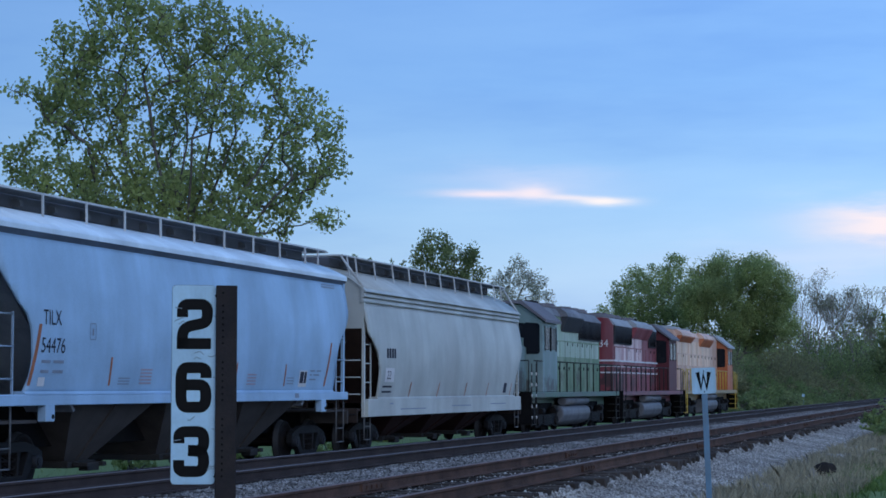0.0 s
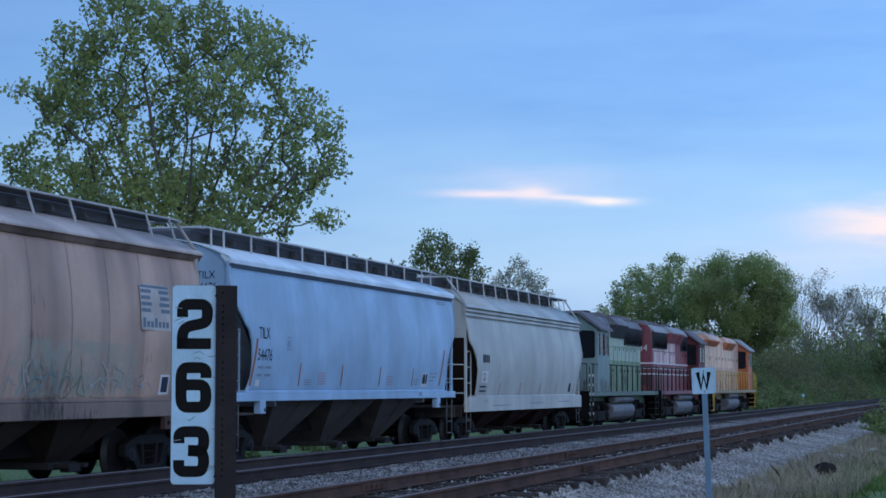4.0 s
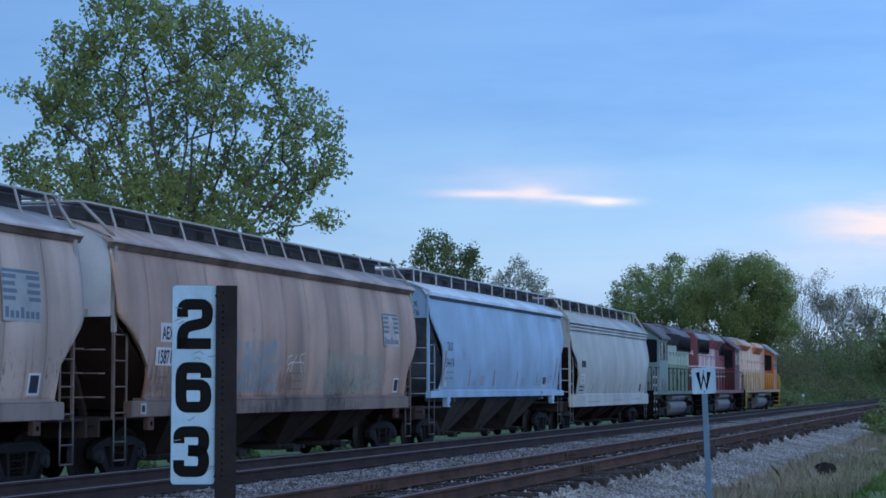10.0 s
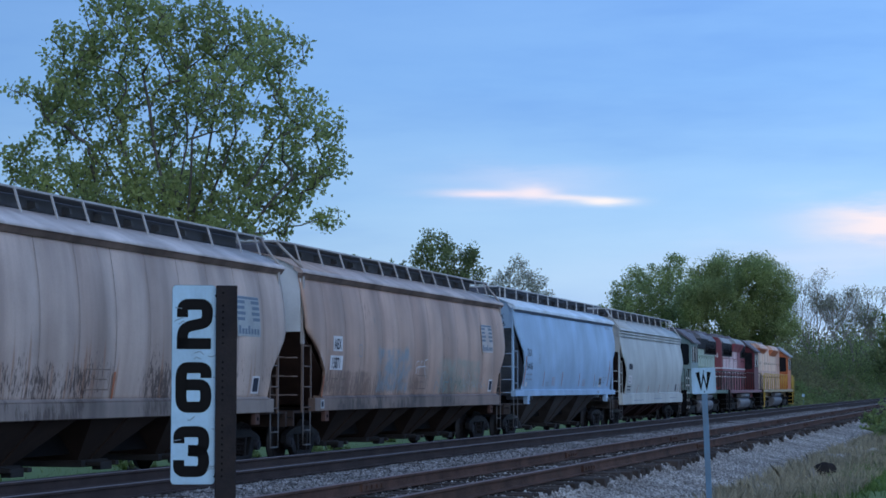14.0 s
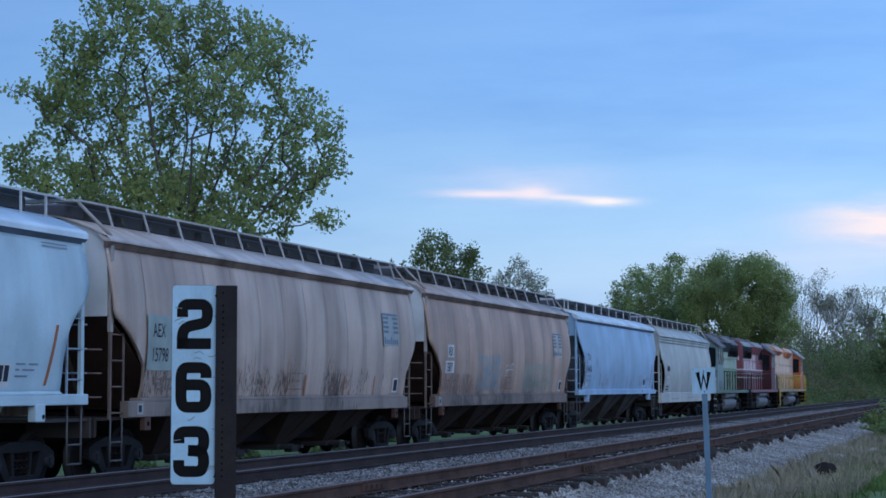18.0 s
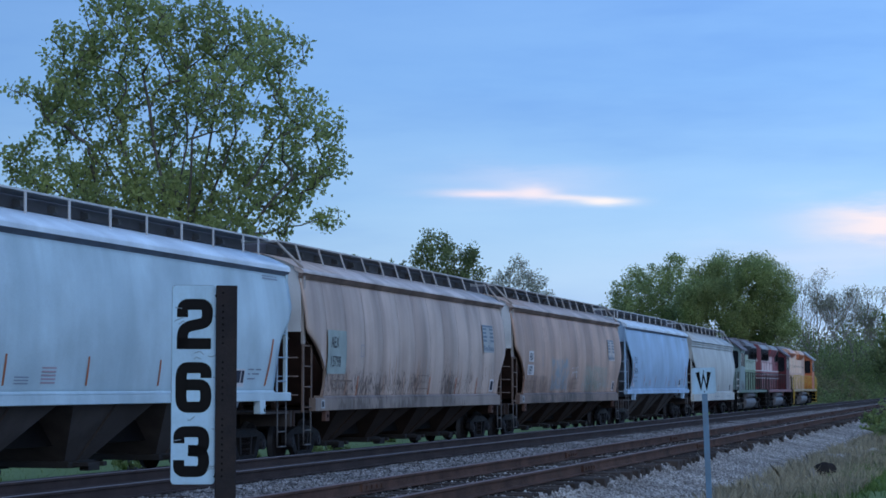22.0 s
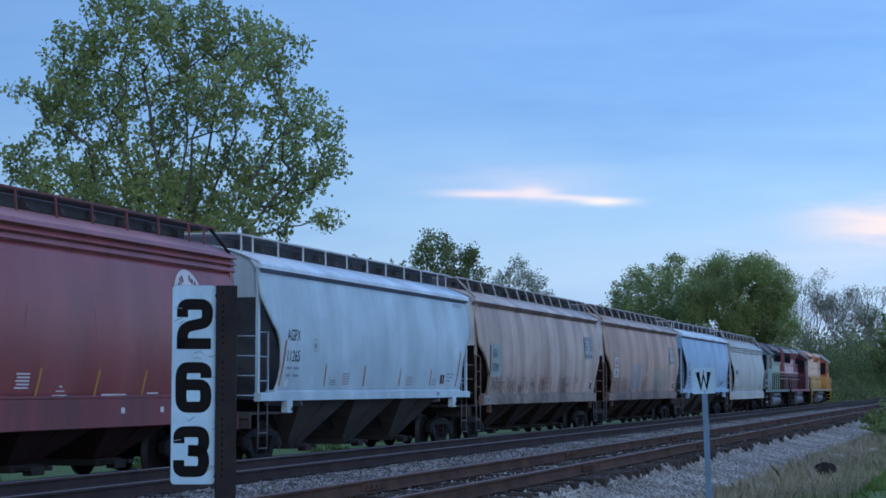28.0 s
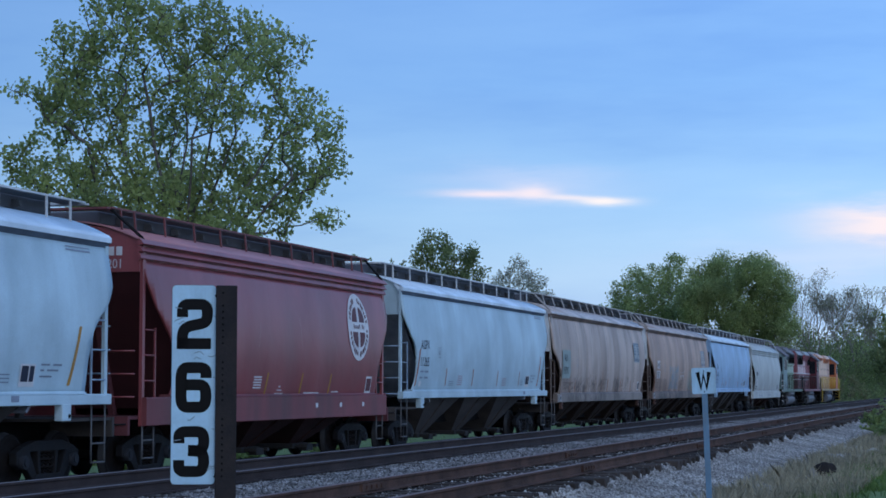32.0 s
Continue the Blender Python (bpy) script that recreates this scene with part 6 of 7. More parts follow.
            for i, p in enumerate(pts):
                d = (pts[min(i + 1, len(pts) - 1)] - pts[max(i - 1, 0)]).normalized()
                nn = Vector((-d.y, d.x)) * rng.choice((0.007, 0.010, 0.016))
                rows.append([bm.verts.new((f(q.y) + 0.006, q.x + c["shift"], q.y)) for q in (p + nn, p - nn)])
            for p, q in zip(rows, rows[1:]):
                bm.faces.new((p[0], p[1], q[1], q[0]))
            part("spray_line", bm, M[mat], c, "sprayed scrawl")
    c, f = beige_car[0], beige_car[1]
    side_bars("faded_patch", c, M["patch_teal"], [(-7.62, -6.34, 1.98, 2.98)], f, "faded greenish patch", 0.004)
    side_writing("reporting_mark", "AEX", c, M["ink_blue"], -7.42, 2.58, 0.26, lambda z: f(z) + 0.006, 0.78, "dark stencilled letters")
    side_writing("car_number", "15798", c, M["ink_blue"], -7.46, 2.14, 0.26, lambda z: f(z) + 0.006, 0.80, "dark stencilled numerals")
    side_bars("outline_box", c, M["ink_grey"], [(-5.3, -5.08, 2.67, 2.685), (-5.3, -5.08, 2.40, 2.415), (-5.3, -5.285, 2.415, 2.67), (-5.095, -5.08, 2.415, 2.67)], f)
    side_bars("stencil_lines", c, M["seam"], [(-7.2, -6.9, 1.80, 1.84), (-6.8, -6.3, 1.80, 1.84), (-6.2, -5.8, 1.80, 1.84), (-7.2, -6.8, 1.62, 1.66), (-6.7, -6.3, 1.62, 1.66)], f)
    # cream car
    c, f = cream_car[0], cream_car[1]
    side_bars("reporting_mark", c, M["ink_blue"], [(-6.77 + k * 0.2, -6.63 + k * 0.2, 2.40, 2.64) for k in range(4)], f, "dark stencilled mark")
    side_bars("white_patch", c, M["ink_white"], [(-6.82, -6.1, 1.80, 2.15)], f, "white patch with dark numerals", 0.004)
    side_writing("car_number", "22", c, M["ink_blue"], -6.7, 1.87, 0.22, lambda z: f(z) + 0.004, 1.1)
    side_bars("stencil_lines", c, M["ink_blue"], [(-6.95, -6.2, 1.66, 1.71), (-6.95, -6.2, 1.53, 1.58)], f)
    for y in (-4.63, -2.05, 0.7, 3.1, 5.9):
        bm = bmesh.new()
        rows = [[bm.verts.new((f(z) + 0.006, y + c["shift"] + dy + 0.3 * (z - 1.6), z)) for dy in (-0.035, 0.035)] for z in (1.42, 1.6, 1.8)]
        for p, q in zip(rows, rows[1:]):
            bm.faces.new((p[0], p[1], q[1], q[0]))
        part("reflective_stripe", bm, M["orange_mark"], c, "orange reflective stripe")
    side_bars("label_panel", c, M["ink_blue"], [(5.0, 5.35, 1.5, 1.8)], f)
    side_bars("sill_lines", c, M["ink_grey"], [(-6.4, -6.1, 1.24, 1.28), (-5.5, -3.3, 1.10, 1.13), (-0.8, 1.2, 1.14, 1.17), (3.4, 5.2, 1.16, 1.19)], lambda z: 1.57)
    # brown car: a white disc with a cross cut out of it, and stencils
    c, f = brown_car[0], brown_car[1]
    cy, cz, r = 4.43 + c["shift"], 3.10, 0.80
    bm = bmesh.new()

    def disc(bm, r0, r1, a0, a1, out, n=28):
        rows = []
        for k in range(n + 1):
            a = a0 + (a1 - a0) * k / n
            rows.append([bm.verts.new((f(cz + math.sin(a) * rr) + out, cy + math.cos(a) * rr * 0.94, cz + math.sin(a) * rr)) for rr in (r0, r1)])
        for p, q in zip(rows, rows[1:]):
            bm.faces.new((p[0], p[1], q[1], q[0]))
    for a, b in ((0.0, 0.25), (0.25, 0.5), (0.5, 0.8)):
        disc(bm, a, b, 0, math.tau, 0.006)
    part("emblem_disc", bm, M["ink_white"], c, "white round emblem")
    for sy, sz in ((1, 1), (-1, 1), (-1, -1), (1, -1)):
        # a quarter of the inner field, left between the arms of the white cross
        bm = bmesh.new()
        rows = []
        for k in range(7):
            a = math.pi / 2 * k / 6
            rows.append([(0.075 + (0.40 * math.cos(a)) * u, 0.12 + (0.36 * math.sin(a)) * u) for u in (0.0, 0.5, 1.0)])
        rows = [[bm.verts.new((f(cz + sz * q) + 0.011, cy + sy * p * 0.94, cz + sz * q)) for p, q in row] for row in rows]
        for p, q in zip(rows, rows[1:]):
            for i in range(2):
                bm.faces.new((p[i], p[i + 1], q[i + 1], q[i]))
        part("emblem_quarter", bm, M["ink_brown"], c)
    for k in range(34):
        if k in (0, 8, 9, 16, 17, 25):
            continue
        bm = bmesh.new()
        a = math.tau * k / 34
        disc(bm, 0.585, 0.71 if k % 3 else 0.68, a, a + math.tau / 34 * (0.55 if k % 2 else 0.7), 0.011, 2)
        part("emblem_bar", bm, M["ink_brown"], c)
    side_bars("emblem_bar", c, M["ink_brown"], [(4.43 - 0.36 + 0.1 * k, 4.43 - 0.30 + 0.1 * k, 3.06, 3.14 if k in (1, 2, 3, 7) else 3.17) for k in range(8) if k != 5], f, "", 0.011)
    side_bars("reporting_mark", c, M["ink_white"], [(-5.17 + k * 0.252, -4.97 + k * 0.252, 2.71 + dz, 2.71 + dz + h) for k in range(4) for dz, h in ((0.0, 0.05), (0.18, 0.05))] + [(-5.14 + k * 0.126 - 0.002 * k, -5.08 + k * 0.126 - 0.002 * k, 2.76, 2.89) for k in range(8)], f, "white stencilled mark")
    side_writing("car_number", "422201", c, M["ink_white"], -5.17, 2.22, 0.24, f, 0.86, "white stencilled numerals")
    side_bars("outline_box", c, M["ink_white"], [(-3.95, -3.73, 2.72, 2.735), (-3.95, -3.73, 2.46, 2.475), (-3.95, -3.935, 2.475, 2.72), (-3.745, -3.73, 2.475, 2.72)], f)
    for y0, lo, hi in ((-5.62, 1.48, 2.45), (-4.3, 1.45, 1.95), (-1.33, 1.45, 1.98), (0.71, 1.45, 1.98), (2.55, 1.45, 1.97)):
        bm = bmesh.new()
        rows = [[bm.verts.new((f(z) + 0.006, y0 + c["shift"] + dy + 0.2 * (z - 1.7), z)) for dy in (-0.04, 0.04)] for z in (lo, (lo * 2 + hi) / 3, (lo + hi * 2) / 3, hi)]
        for p, q in zip(rows, rows[1:]):
            bm.faces.new((p[0], p[1], q[1], q[0]))
        part("reflective_stripe", bm, M["yellow_mark"], c, "yellow-orange reflective stripe")
    side_bars("stencil_lines", c, M["ink_white"], [(-5.2, -4.95, 1.73, 1.78), (-4.88, -4.6, 1.73, 1.78), (-5.2, -4.98, 1.53, 1.58), (-4.9, -4.65, 1.53, 1.58)], f)
    side_bars("stencil_lines", c, M["ink_white"], [(-2.06 + 0.04 * (k % 2), -1.62, 1.65 + k * 0.055, 1.675 + k * 0.055) for k in range(5)], f)
    side_bars("stencil_lines", c, M["ink_white"], [(-0.8, -0.3, 1.52, 1.55), (-0.7, -0.4, 1.6, 1.62), (-0.6, -0.5, 1.67, 1.7), (0.95, 1.9, 1.53, 1.56), (2.75, 3.2, 1.55, 1.58)], f)
    for y, z, h, lean in ((0.62, 2.45, 0.75, -0.12), (-1.9, 2.5, 0.5, 0.1), (2.9, 2.35, 0.4, -0.2), (-3.1, 1.75, 0.3, 0.15)):
        bm = bmesh.new()
        rows = [[bm.verts.new((f(z + h * k / 6) + 0.006, y + c["shift"] + lean * k / 6 + dy + 0.02 * math.sin(k * 2.1), z + h * k / 6)) for dy in (-0.009, 0.009)] for k in range(7)]
        for p, q in zip(rows, rows[1:]):
            bm.faces.new((p[0], p[1], q[1], q[0]))
        part("scrape", bm, M["scrape"], c, "pale scrape in the brown paint")
    side_bars("label_back", c, M["ink_white"], [(5.1, 5.52, 1.53, 1.93)], f, "white outlined label", 0.005)
    side_bars("label_panel", c, M["ink_brown"], [(5.15, 5.47, 1.58, 1.88)], f, "", 0.009)
    side_bars("sill_squares", c, M["ink_white"], [(-5.2, -5.05, 1.2, 1.3), (-4.3, -4.15, 1.22, 1.32), (1.6, 1.75, 1.22, 1.32), (3.2, 3.35, 1.22, 1.32), (4.8, 4.95, 1.22, 1.32)], lambda z: 1.57)


M["scrape"] = surface("scraped_brown_paint", (0.34, 0.19, 0.19), 0.6, 0.0, 0.3, 8, 0.0)
M["ink_faded"] = surface("faded_white_emblem_paint", (0.47, 0.43, 0.41), 0.6, 0.0, 0.25, 9, 0.0, (0.36, 0.27, 0.22), 0.8)
M["ink_slate"] = surface("faded_slate_emblem_paint", (0.13, 0.17, 0.22), 0.6, 0.0, 0.25, 8, 0.0)
M["patch_teal"] = surface("faded_greenish_patch_paint", (0.29, 0.345, 0.325), 0.7, 0.0, 0.25, 8, 0.0)
M["spray_pale"] = surface("pale_spray_paint", (0.34, 0.36, 0.36), 0.6, 0.0, 0.3, 8, 0.0)
M["spray_teal"] = surface("teal_spray_paint", (0.14, 0.25, 0.27), 0.6, 0.0, 0.3, 8, 0.0)
M["spray_green"] = surface("green_spray_paint", (0.16, 0.21, 0.17), 0.6, 0.0, 0.3, 8, 0.0)
M["ink_brown"] = surface("brown_emblem_paint", (0.12, 0.04, 0.045), 0.6, 0.0, 0.2, 8, 0.0)
mark_sets()


# ---- trees and bushes ----
ACROSS = Vector((math.cos(TURN), math.sin(TURN), 0))
AWAY = Vector((-math.sin(TURN), math.cos(TURN), 0))
LENS = 3318.6


def stand_at(px, depth, z):
    """The place on the ground that lies depth metres ahead of the camera along its axis, px steps of the lens to the side."""
    p = Vector(EYE) + AWAY * depth + ACROSS * (px * depth / LENS)
    return Vector((p.x, p.y, z))


def leaf_cloud(rng, centres, spreads, per, size, droop=0.0):
    """Leaves round each centre: folded diamonds in every direction."""
    n = len(centres) * per
    c = np.repeat(np.array(centres), per, axis=0)
    s = np.repeat(np.array(spreads), per)[:, None]
    v = rng.normal(size=(n, 3))
    v /= np.linalg.norm(v, axis=1)[:, None]
    p = c + v * s * rng.random((n, 1)) ** 0.45
    a = rng.normal(size=(n, 3))
    a[:, 2] -= droop
    a /= np.linalg.norm(a, axis=1)[:, None]
    b = np.cross(a, rng.normal(size=(n, 3)))
    b /= np.linalg.norm(b, axis=1)[:, None]
    up = np.cross(a, b)
    ln = size * rng.uniform(0.6, 1.3, (n, 1))
    quad = np.stack([p - a * ln * 0.5, p + b * ln * 0.42 + up * ln * 0.12, p + a * ln * 0.55, p - b * ln * 0.42 + up * ln * 0.12], axis=1)
    return quad.reshape(-1, 3), np.arange(n * 4).reshape(-1, 4)


def mesh_part(name, verts, faces, material, parent, label="", kind=""):
    me = bpy.data.meshes.new(name)
    verts = np.asarray(verts, dtype=np.float32)
    faces = np.asarray(faces, dtype=np.int32)
    k = faces.shape[1]
    me.vertices.add(len(verts))
    me.vertices.foreach_set("co", verts.ravel())
    me.loops.add(faces.size)
    me.loops.foreach_set("vertex_index", faces.ravel())
    me.polygons.add(len(faces))
    me.polygons.foreach_set("loop_start", np.arange(0, faces.size, k, dtype=np.int32))
    me.update(calc_edges=True)
    me.materials.append(material)
    ob = new(name, me)
    ob.parent = parent
    if label or kind:
        tagged(ob, label, kind=kind)
    return ob


def grow(rng, lobes, fork, trunk_top, density, min_gap, limbs=()):
    """Points through the lobes, joined one after another to the nearest lower branch: nodes, parents, and which nodes are twig ends."""
    nodes = [Vector((0, 0, -0.3)), Vector((0.05, 0, fork * 0.5)), Vector((0, 0.05, fork))]
    parents = [-1, 0, 1]
    lead = 5
    for k in range(1, lead + 1):
        nodes.append(Vector((trunk_top[0] * k / lead + rng.normal() * 0.15, trunk_top[1] * k / lead + rng.normal() * 0.15, fork + (trunk_top[2] - fork) * k / lead)))
        parents.append(len(nodes) - 2)
    # main limbs: they rise steeply from the fork and lean outwards
    for end in limbs:
        start = nodes[2]
        last = 2
        turn = Vector((end.x * 0.32, end.y * 0.32, fork + (end.z - fork) * 0.5))
        for k in range(1, 9):
            u = k / 8
            p = start.lerp(turn, u).lerp(turn.lerp(end, u), u) + Vector(rng.normal(size=3)) * 0.12
            nodes.append(p)
            parents.append(last)
            last = len(nodes) - 1
    pts = []
    for c, r in lobes:
        for _ in range(max(2, int(density * r ** 2.2))):
            v = Vector(rng.normal(size=3)).normalized() * r * rng.random() ** 0.4
            q = c + v
            if all((q - o).length_squared > min_gap ** 2 for o in pts[-160:]):
                pts.append(q)
    root = nodes[2]
    pts.sort(key=lambda p: (p - root).length)
    arr = np.full((len(nodes) + 4 * len(pts) + 8, 3), 1e6)
    arr[:len(nodes)] = [tuple(n) for n in nodes]
    tips = []
    for q in pts:
        qa = np.array(tuple(q))
        n = len(nodes)
        d = np.sqrt(((arr[:n] - qa) ** 2).sum(axis=1)) + np.maximum(arr[:n, 2] - qa[2] + 0.3, 0) * 1.6
        d[:2] += 99
        k = int(np.argmin(d))
        a = nodes[k]
        steps = 1 if (q - a).length < 1.0 else 2 if (q - a).length < 2.5 else 3
        last = k
        for i in range(1, steps + 1):
            u = i / steps
            p = a.lerp(q, u)
            if i < steps:
                p = p + Vector((rng.normal() * 0.1, rng.normal() * 0.1, (u * (1 - u)) * (q - a).length * -0.18))
            arr[len(nodes)] = tuple(p)
            nodes.append(p)
            parents.append(last)
            last = len(nodes) - 1
        tips.append(last)
    return nodes, parents, tips


def branch_mesh(nodes, parents, tip_r, power, sides=5):
    load = [1.0] * len(nodes)
    kids = [0] * len(nodes)
    for k in range(len(nodes) - 1, 0, -1):
        kids[parents[k]] += 1
    load = [0.0] * len(nodes)
    for k in range(len(nodes) - 1, -1, -1):
        if kids[k] == 0:
            load[k] = 1.0
        if parents[k] >= 0:
            load[parents[k]] += load[k]
    rad = [tip_r * w ** power for w in load]
    verts, faces = [], []
    for k in range(1, len(nodes)):
        a, b = nodes[parents[k]], nodes[k]
        d = b - a
        if d.length < 1e-4:
            continue
        d.normalize()
        s = d.orthogonal().normalized()
        o = d.cross(s)
        base = len(verts)
        ra = min(rad[parents[k]], rad[k] * 1.5)
        for p, r in ((a, ra), (b, rad[k])):
            for i in range(sides):
                t = i * math.tau / sides
                verts.append(p + (s * math.cos(t) + o * math.sin(t)) * r)
        for i in range(sides):
            j = (i + 1) % sides
            faces.append((base + i, base + j, base + sides + j, base + sides + i))
    return [tuple(v) for v in verts], faces


def tree(label, px, depth, lobes_px, seed, leaf, leaf_size, per, spread, density, gap, fork, tip_r=0.012, power=0.5, deep=0.7, ground=FIELD_Z, category="tree", name="tree", trunk_to=None, swell=1.0, limbs_px=()):
    """A tree from its lobes, given as (side, up, radius) in steps of the lens at its depth."""
    rng = np.random.default_rng(seed)
    k = depth / LENS
    foot = stand_at(px - 784, depth, ground)
    horizon = 685
    zero = 1.2 - ground
    reach = max(abs(x - px) + r for x, _, r in lobes_px) * k
    lobes = []
    for x, y, r in lobes_px:
        u = (x - px) * k
        room = math.sqrt(max(reach ** 2 - u * u, 0.04)) * deep
        c = ACROSS * u + AWAY * (rng.uniform(-1, 1) * room) + Vector((0, 0, (horizon - y) * k + zero))
        lobes.append((c, r * k * swell))
    high = max(c.z for c, r in lobes)
    nodes, parents, tips = grow(rng, lobes, fork, trunk_to or (0.3, 0.2, fork + (high - fork) * 0.6), density, gap,
                                 [ACROSS * ((x - px) * k) + AWAY * (rng.uniform(-0.5, 0.5) * reach * deep) + Vector((0, 0, (horizon - y) * k + zero)) for x, y in limbs_px])
    thing = tagged(new(name), label, category)
    thing.location = foot
    v, f = branch_mesh(nodes, parents, tip_r, power)
    mesh_part("trunk", v, f, M["bark"], thing, "grey-brown trunk and limbs")
    if per:
        centres = [tuple(nodes[t]) for t in tips]
        # leaves also along the outer twigs
        centres += [tuple(nodes[t].lerp(nodes[parents[t]], 0.5)) for t in tips]
        spreads = rng.uniform(0.6, 1.25, len(centres)) * spread
        v, f = leaf_cloud(rng, centres, spreads, per, leaf_size)
        mesh_part("crown", v, f, leaf, thing, "crown of small leaves with gaps")
    return thing


LEAF_FRESH = leaf_material("fresh_green_leaves", (0.28, 0.335, 0.145), (0.43, 0.49, 0.205), 0.6)
LEAF_DARK = leaf_material("dark_green_leaves", (0.14, 0.18, 0.085), (0.27, 0.32, 0.15), 0.5)
# LEAF_FAR is lifted paler, the haze of distance put into the leaf colour
LEAF_FAR = leaf_material("haze_paled_green_leaves", (0.27, 0.33, 0.15), (0.42, 0.49, 0.225), 0.6)
LEAF_PALE = leaf_material("pale_blossoming_leaves", (0.32, 0.33, 0.27), (0.62, 0.61, 0.53), 0.5)
LEAF_BUSH = leaf_material("thicket_leaves", (0.14, 0.19, 0.08), (0.24, 0.305, 0.13), 0.55)
LEAF_BROWN = leaf_material("brownish_budding_leaves", (0.175, 0.18, 0.10), (0.29, 0.295, 0.165), 0.5)
LEAF_LIGHT = leaf_material("light_green_spring_leaves", (0.22, 0.28, 0.11), (0.38, 0.46, 0.19), 0.55)
LEAF_GREY = leaf_material("grey_budding_twigs", (0.15, 0.165, 0.115), (0.29, 0.31, 0.22), 0.4)

tree("broad fresh-green tree with open crown behind the train", 310, 86, [
    (230, 50, 75), (330, 40, 70), (420, 65, 60), (490, 110, 52), (150, 110, 55), (90, 140, 42), (48, 165, 24), (120, 190, 55), (85, 210, 35), (40, 250, 22), (22, 280, 22),
    (200, 170, 75), (310, 150, 56), (400, 170, 66), (520, 220, 58), (578, 215, 36), (592, 262, 24), (560, 300, 45), (480, 300, 65), (400, 300, 62), (300, 290, 56), (285, 345, 48), (255, 320, 44), (345, 345, 44), (210, 290, 58), (130, 300, 38), (60, 320, 26),
    (275, 215, 44), (62, 275, 28), (95, 325, 40), (30, 300, 24), (165, 335, 46), (190, 380, 45), (570, 380, 26), (500, 385, 36), (430, 390, 55), (330, 400, 70), (230, 390, 60), (130, 360, 40), (250, 450, 60), (370, 460, 60)], 11, LEAF_FRESH, 0.205, 11, 0.5, 24.0, 0.42, 5.0, 0.015, 0.47, deep=0.5, swell=1.13,
    limbs_px=[(240, 70), (160, 130), (90, 190), (330, 50), (405, 80), (475, 130), (535, 215), (555, 290), (470, 330), (110, 300), (290, 160), (370, 150), (215, 250), (60, 285), (150, 230)])
tree("dark green roundish tree beyond the train", 790, 150, [
    (756, 432, 22), (788, 436, 26), (828, 455, 24), (770, 470, 34), (815, 482, 34), (740, 462, 18), (852, 488, 14), (785, 510, 40), (842, 448, 8), (830, 530, 36), (760, 530, 36)], 12, LEAF_DARK, 0.2, 34, 0.6, 12, 0.5, 2.5)
tree("pale blossoming tree beyond the train", 922, 170, [
    (902, 478, 22), (930, 485, 26), (888, 500, 24), (950, 505, 20), (914, 465, 13), (964, 525, 20), (925, 520, 34), (880, 530, 26), (980, 548, 14)], 13, LEAF_PALE, 0.17, 22, 0.6, 14, 0.5, 2.2, 0.018)
tree("slender tree top beyond the train", 702, 190, [(700, 472, 13), (714, 466, 9), (690, 482, 13), (706, 495, 20)], 14, LEAF_DARK, 0.3, 14, 0.5, 3.0, 0.6, 2.5)
tree("slender tree top far beyond the train", 632, 200, [(622, 458, 9), (648, 464, 8), (635, 480, 16), (610, 475, 12)], 15, LEAF_DARK, 0.3, 10, 0.5, 3.0, 0.6, 2.5)
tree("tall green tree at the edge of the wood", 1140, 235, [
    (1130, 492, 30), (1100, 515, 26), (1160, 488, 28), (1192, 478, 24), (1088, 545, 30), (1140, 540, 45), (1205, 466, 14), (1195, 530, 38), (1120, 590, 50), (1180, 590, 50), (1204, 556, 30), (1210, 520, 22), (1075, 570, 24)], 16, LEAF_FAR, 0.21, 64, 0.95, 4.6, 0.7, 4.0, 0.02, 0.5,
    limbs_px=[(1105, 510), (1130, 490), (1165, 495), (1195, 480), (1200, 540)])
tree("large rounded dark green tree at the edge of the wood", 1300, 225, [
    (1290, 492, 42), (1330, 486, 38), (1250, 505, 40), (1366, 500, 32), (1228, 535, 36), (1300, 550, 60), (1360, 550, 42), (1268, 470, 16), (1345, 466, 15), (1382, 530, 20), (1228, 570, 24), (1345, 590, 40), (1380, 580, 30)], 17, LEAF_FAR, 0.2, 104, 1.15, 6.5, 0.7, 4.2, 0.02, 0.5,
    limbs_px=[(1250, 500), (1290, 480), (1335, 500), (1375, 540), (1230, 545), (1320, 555)])
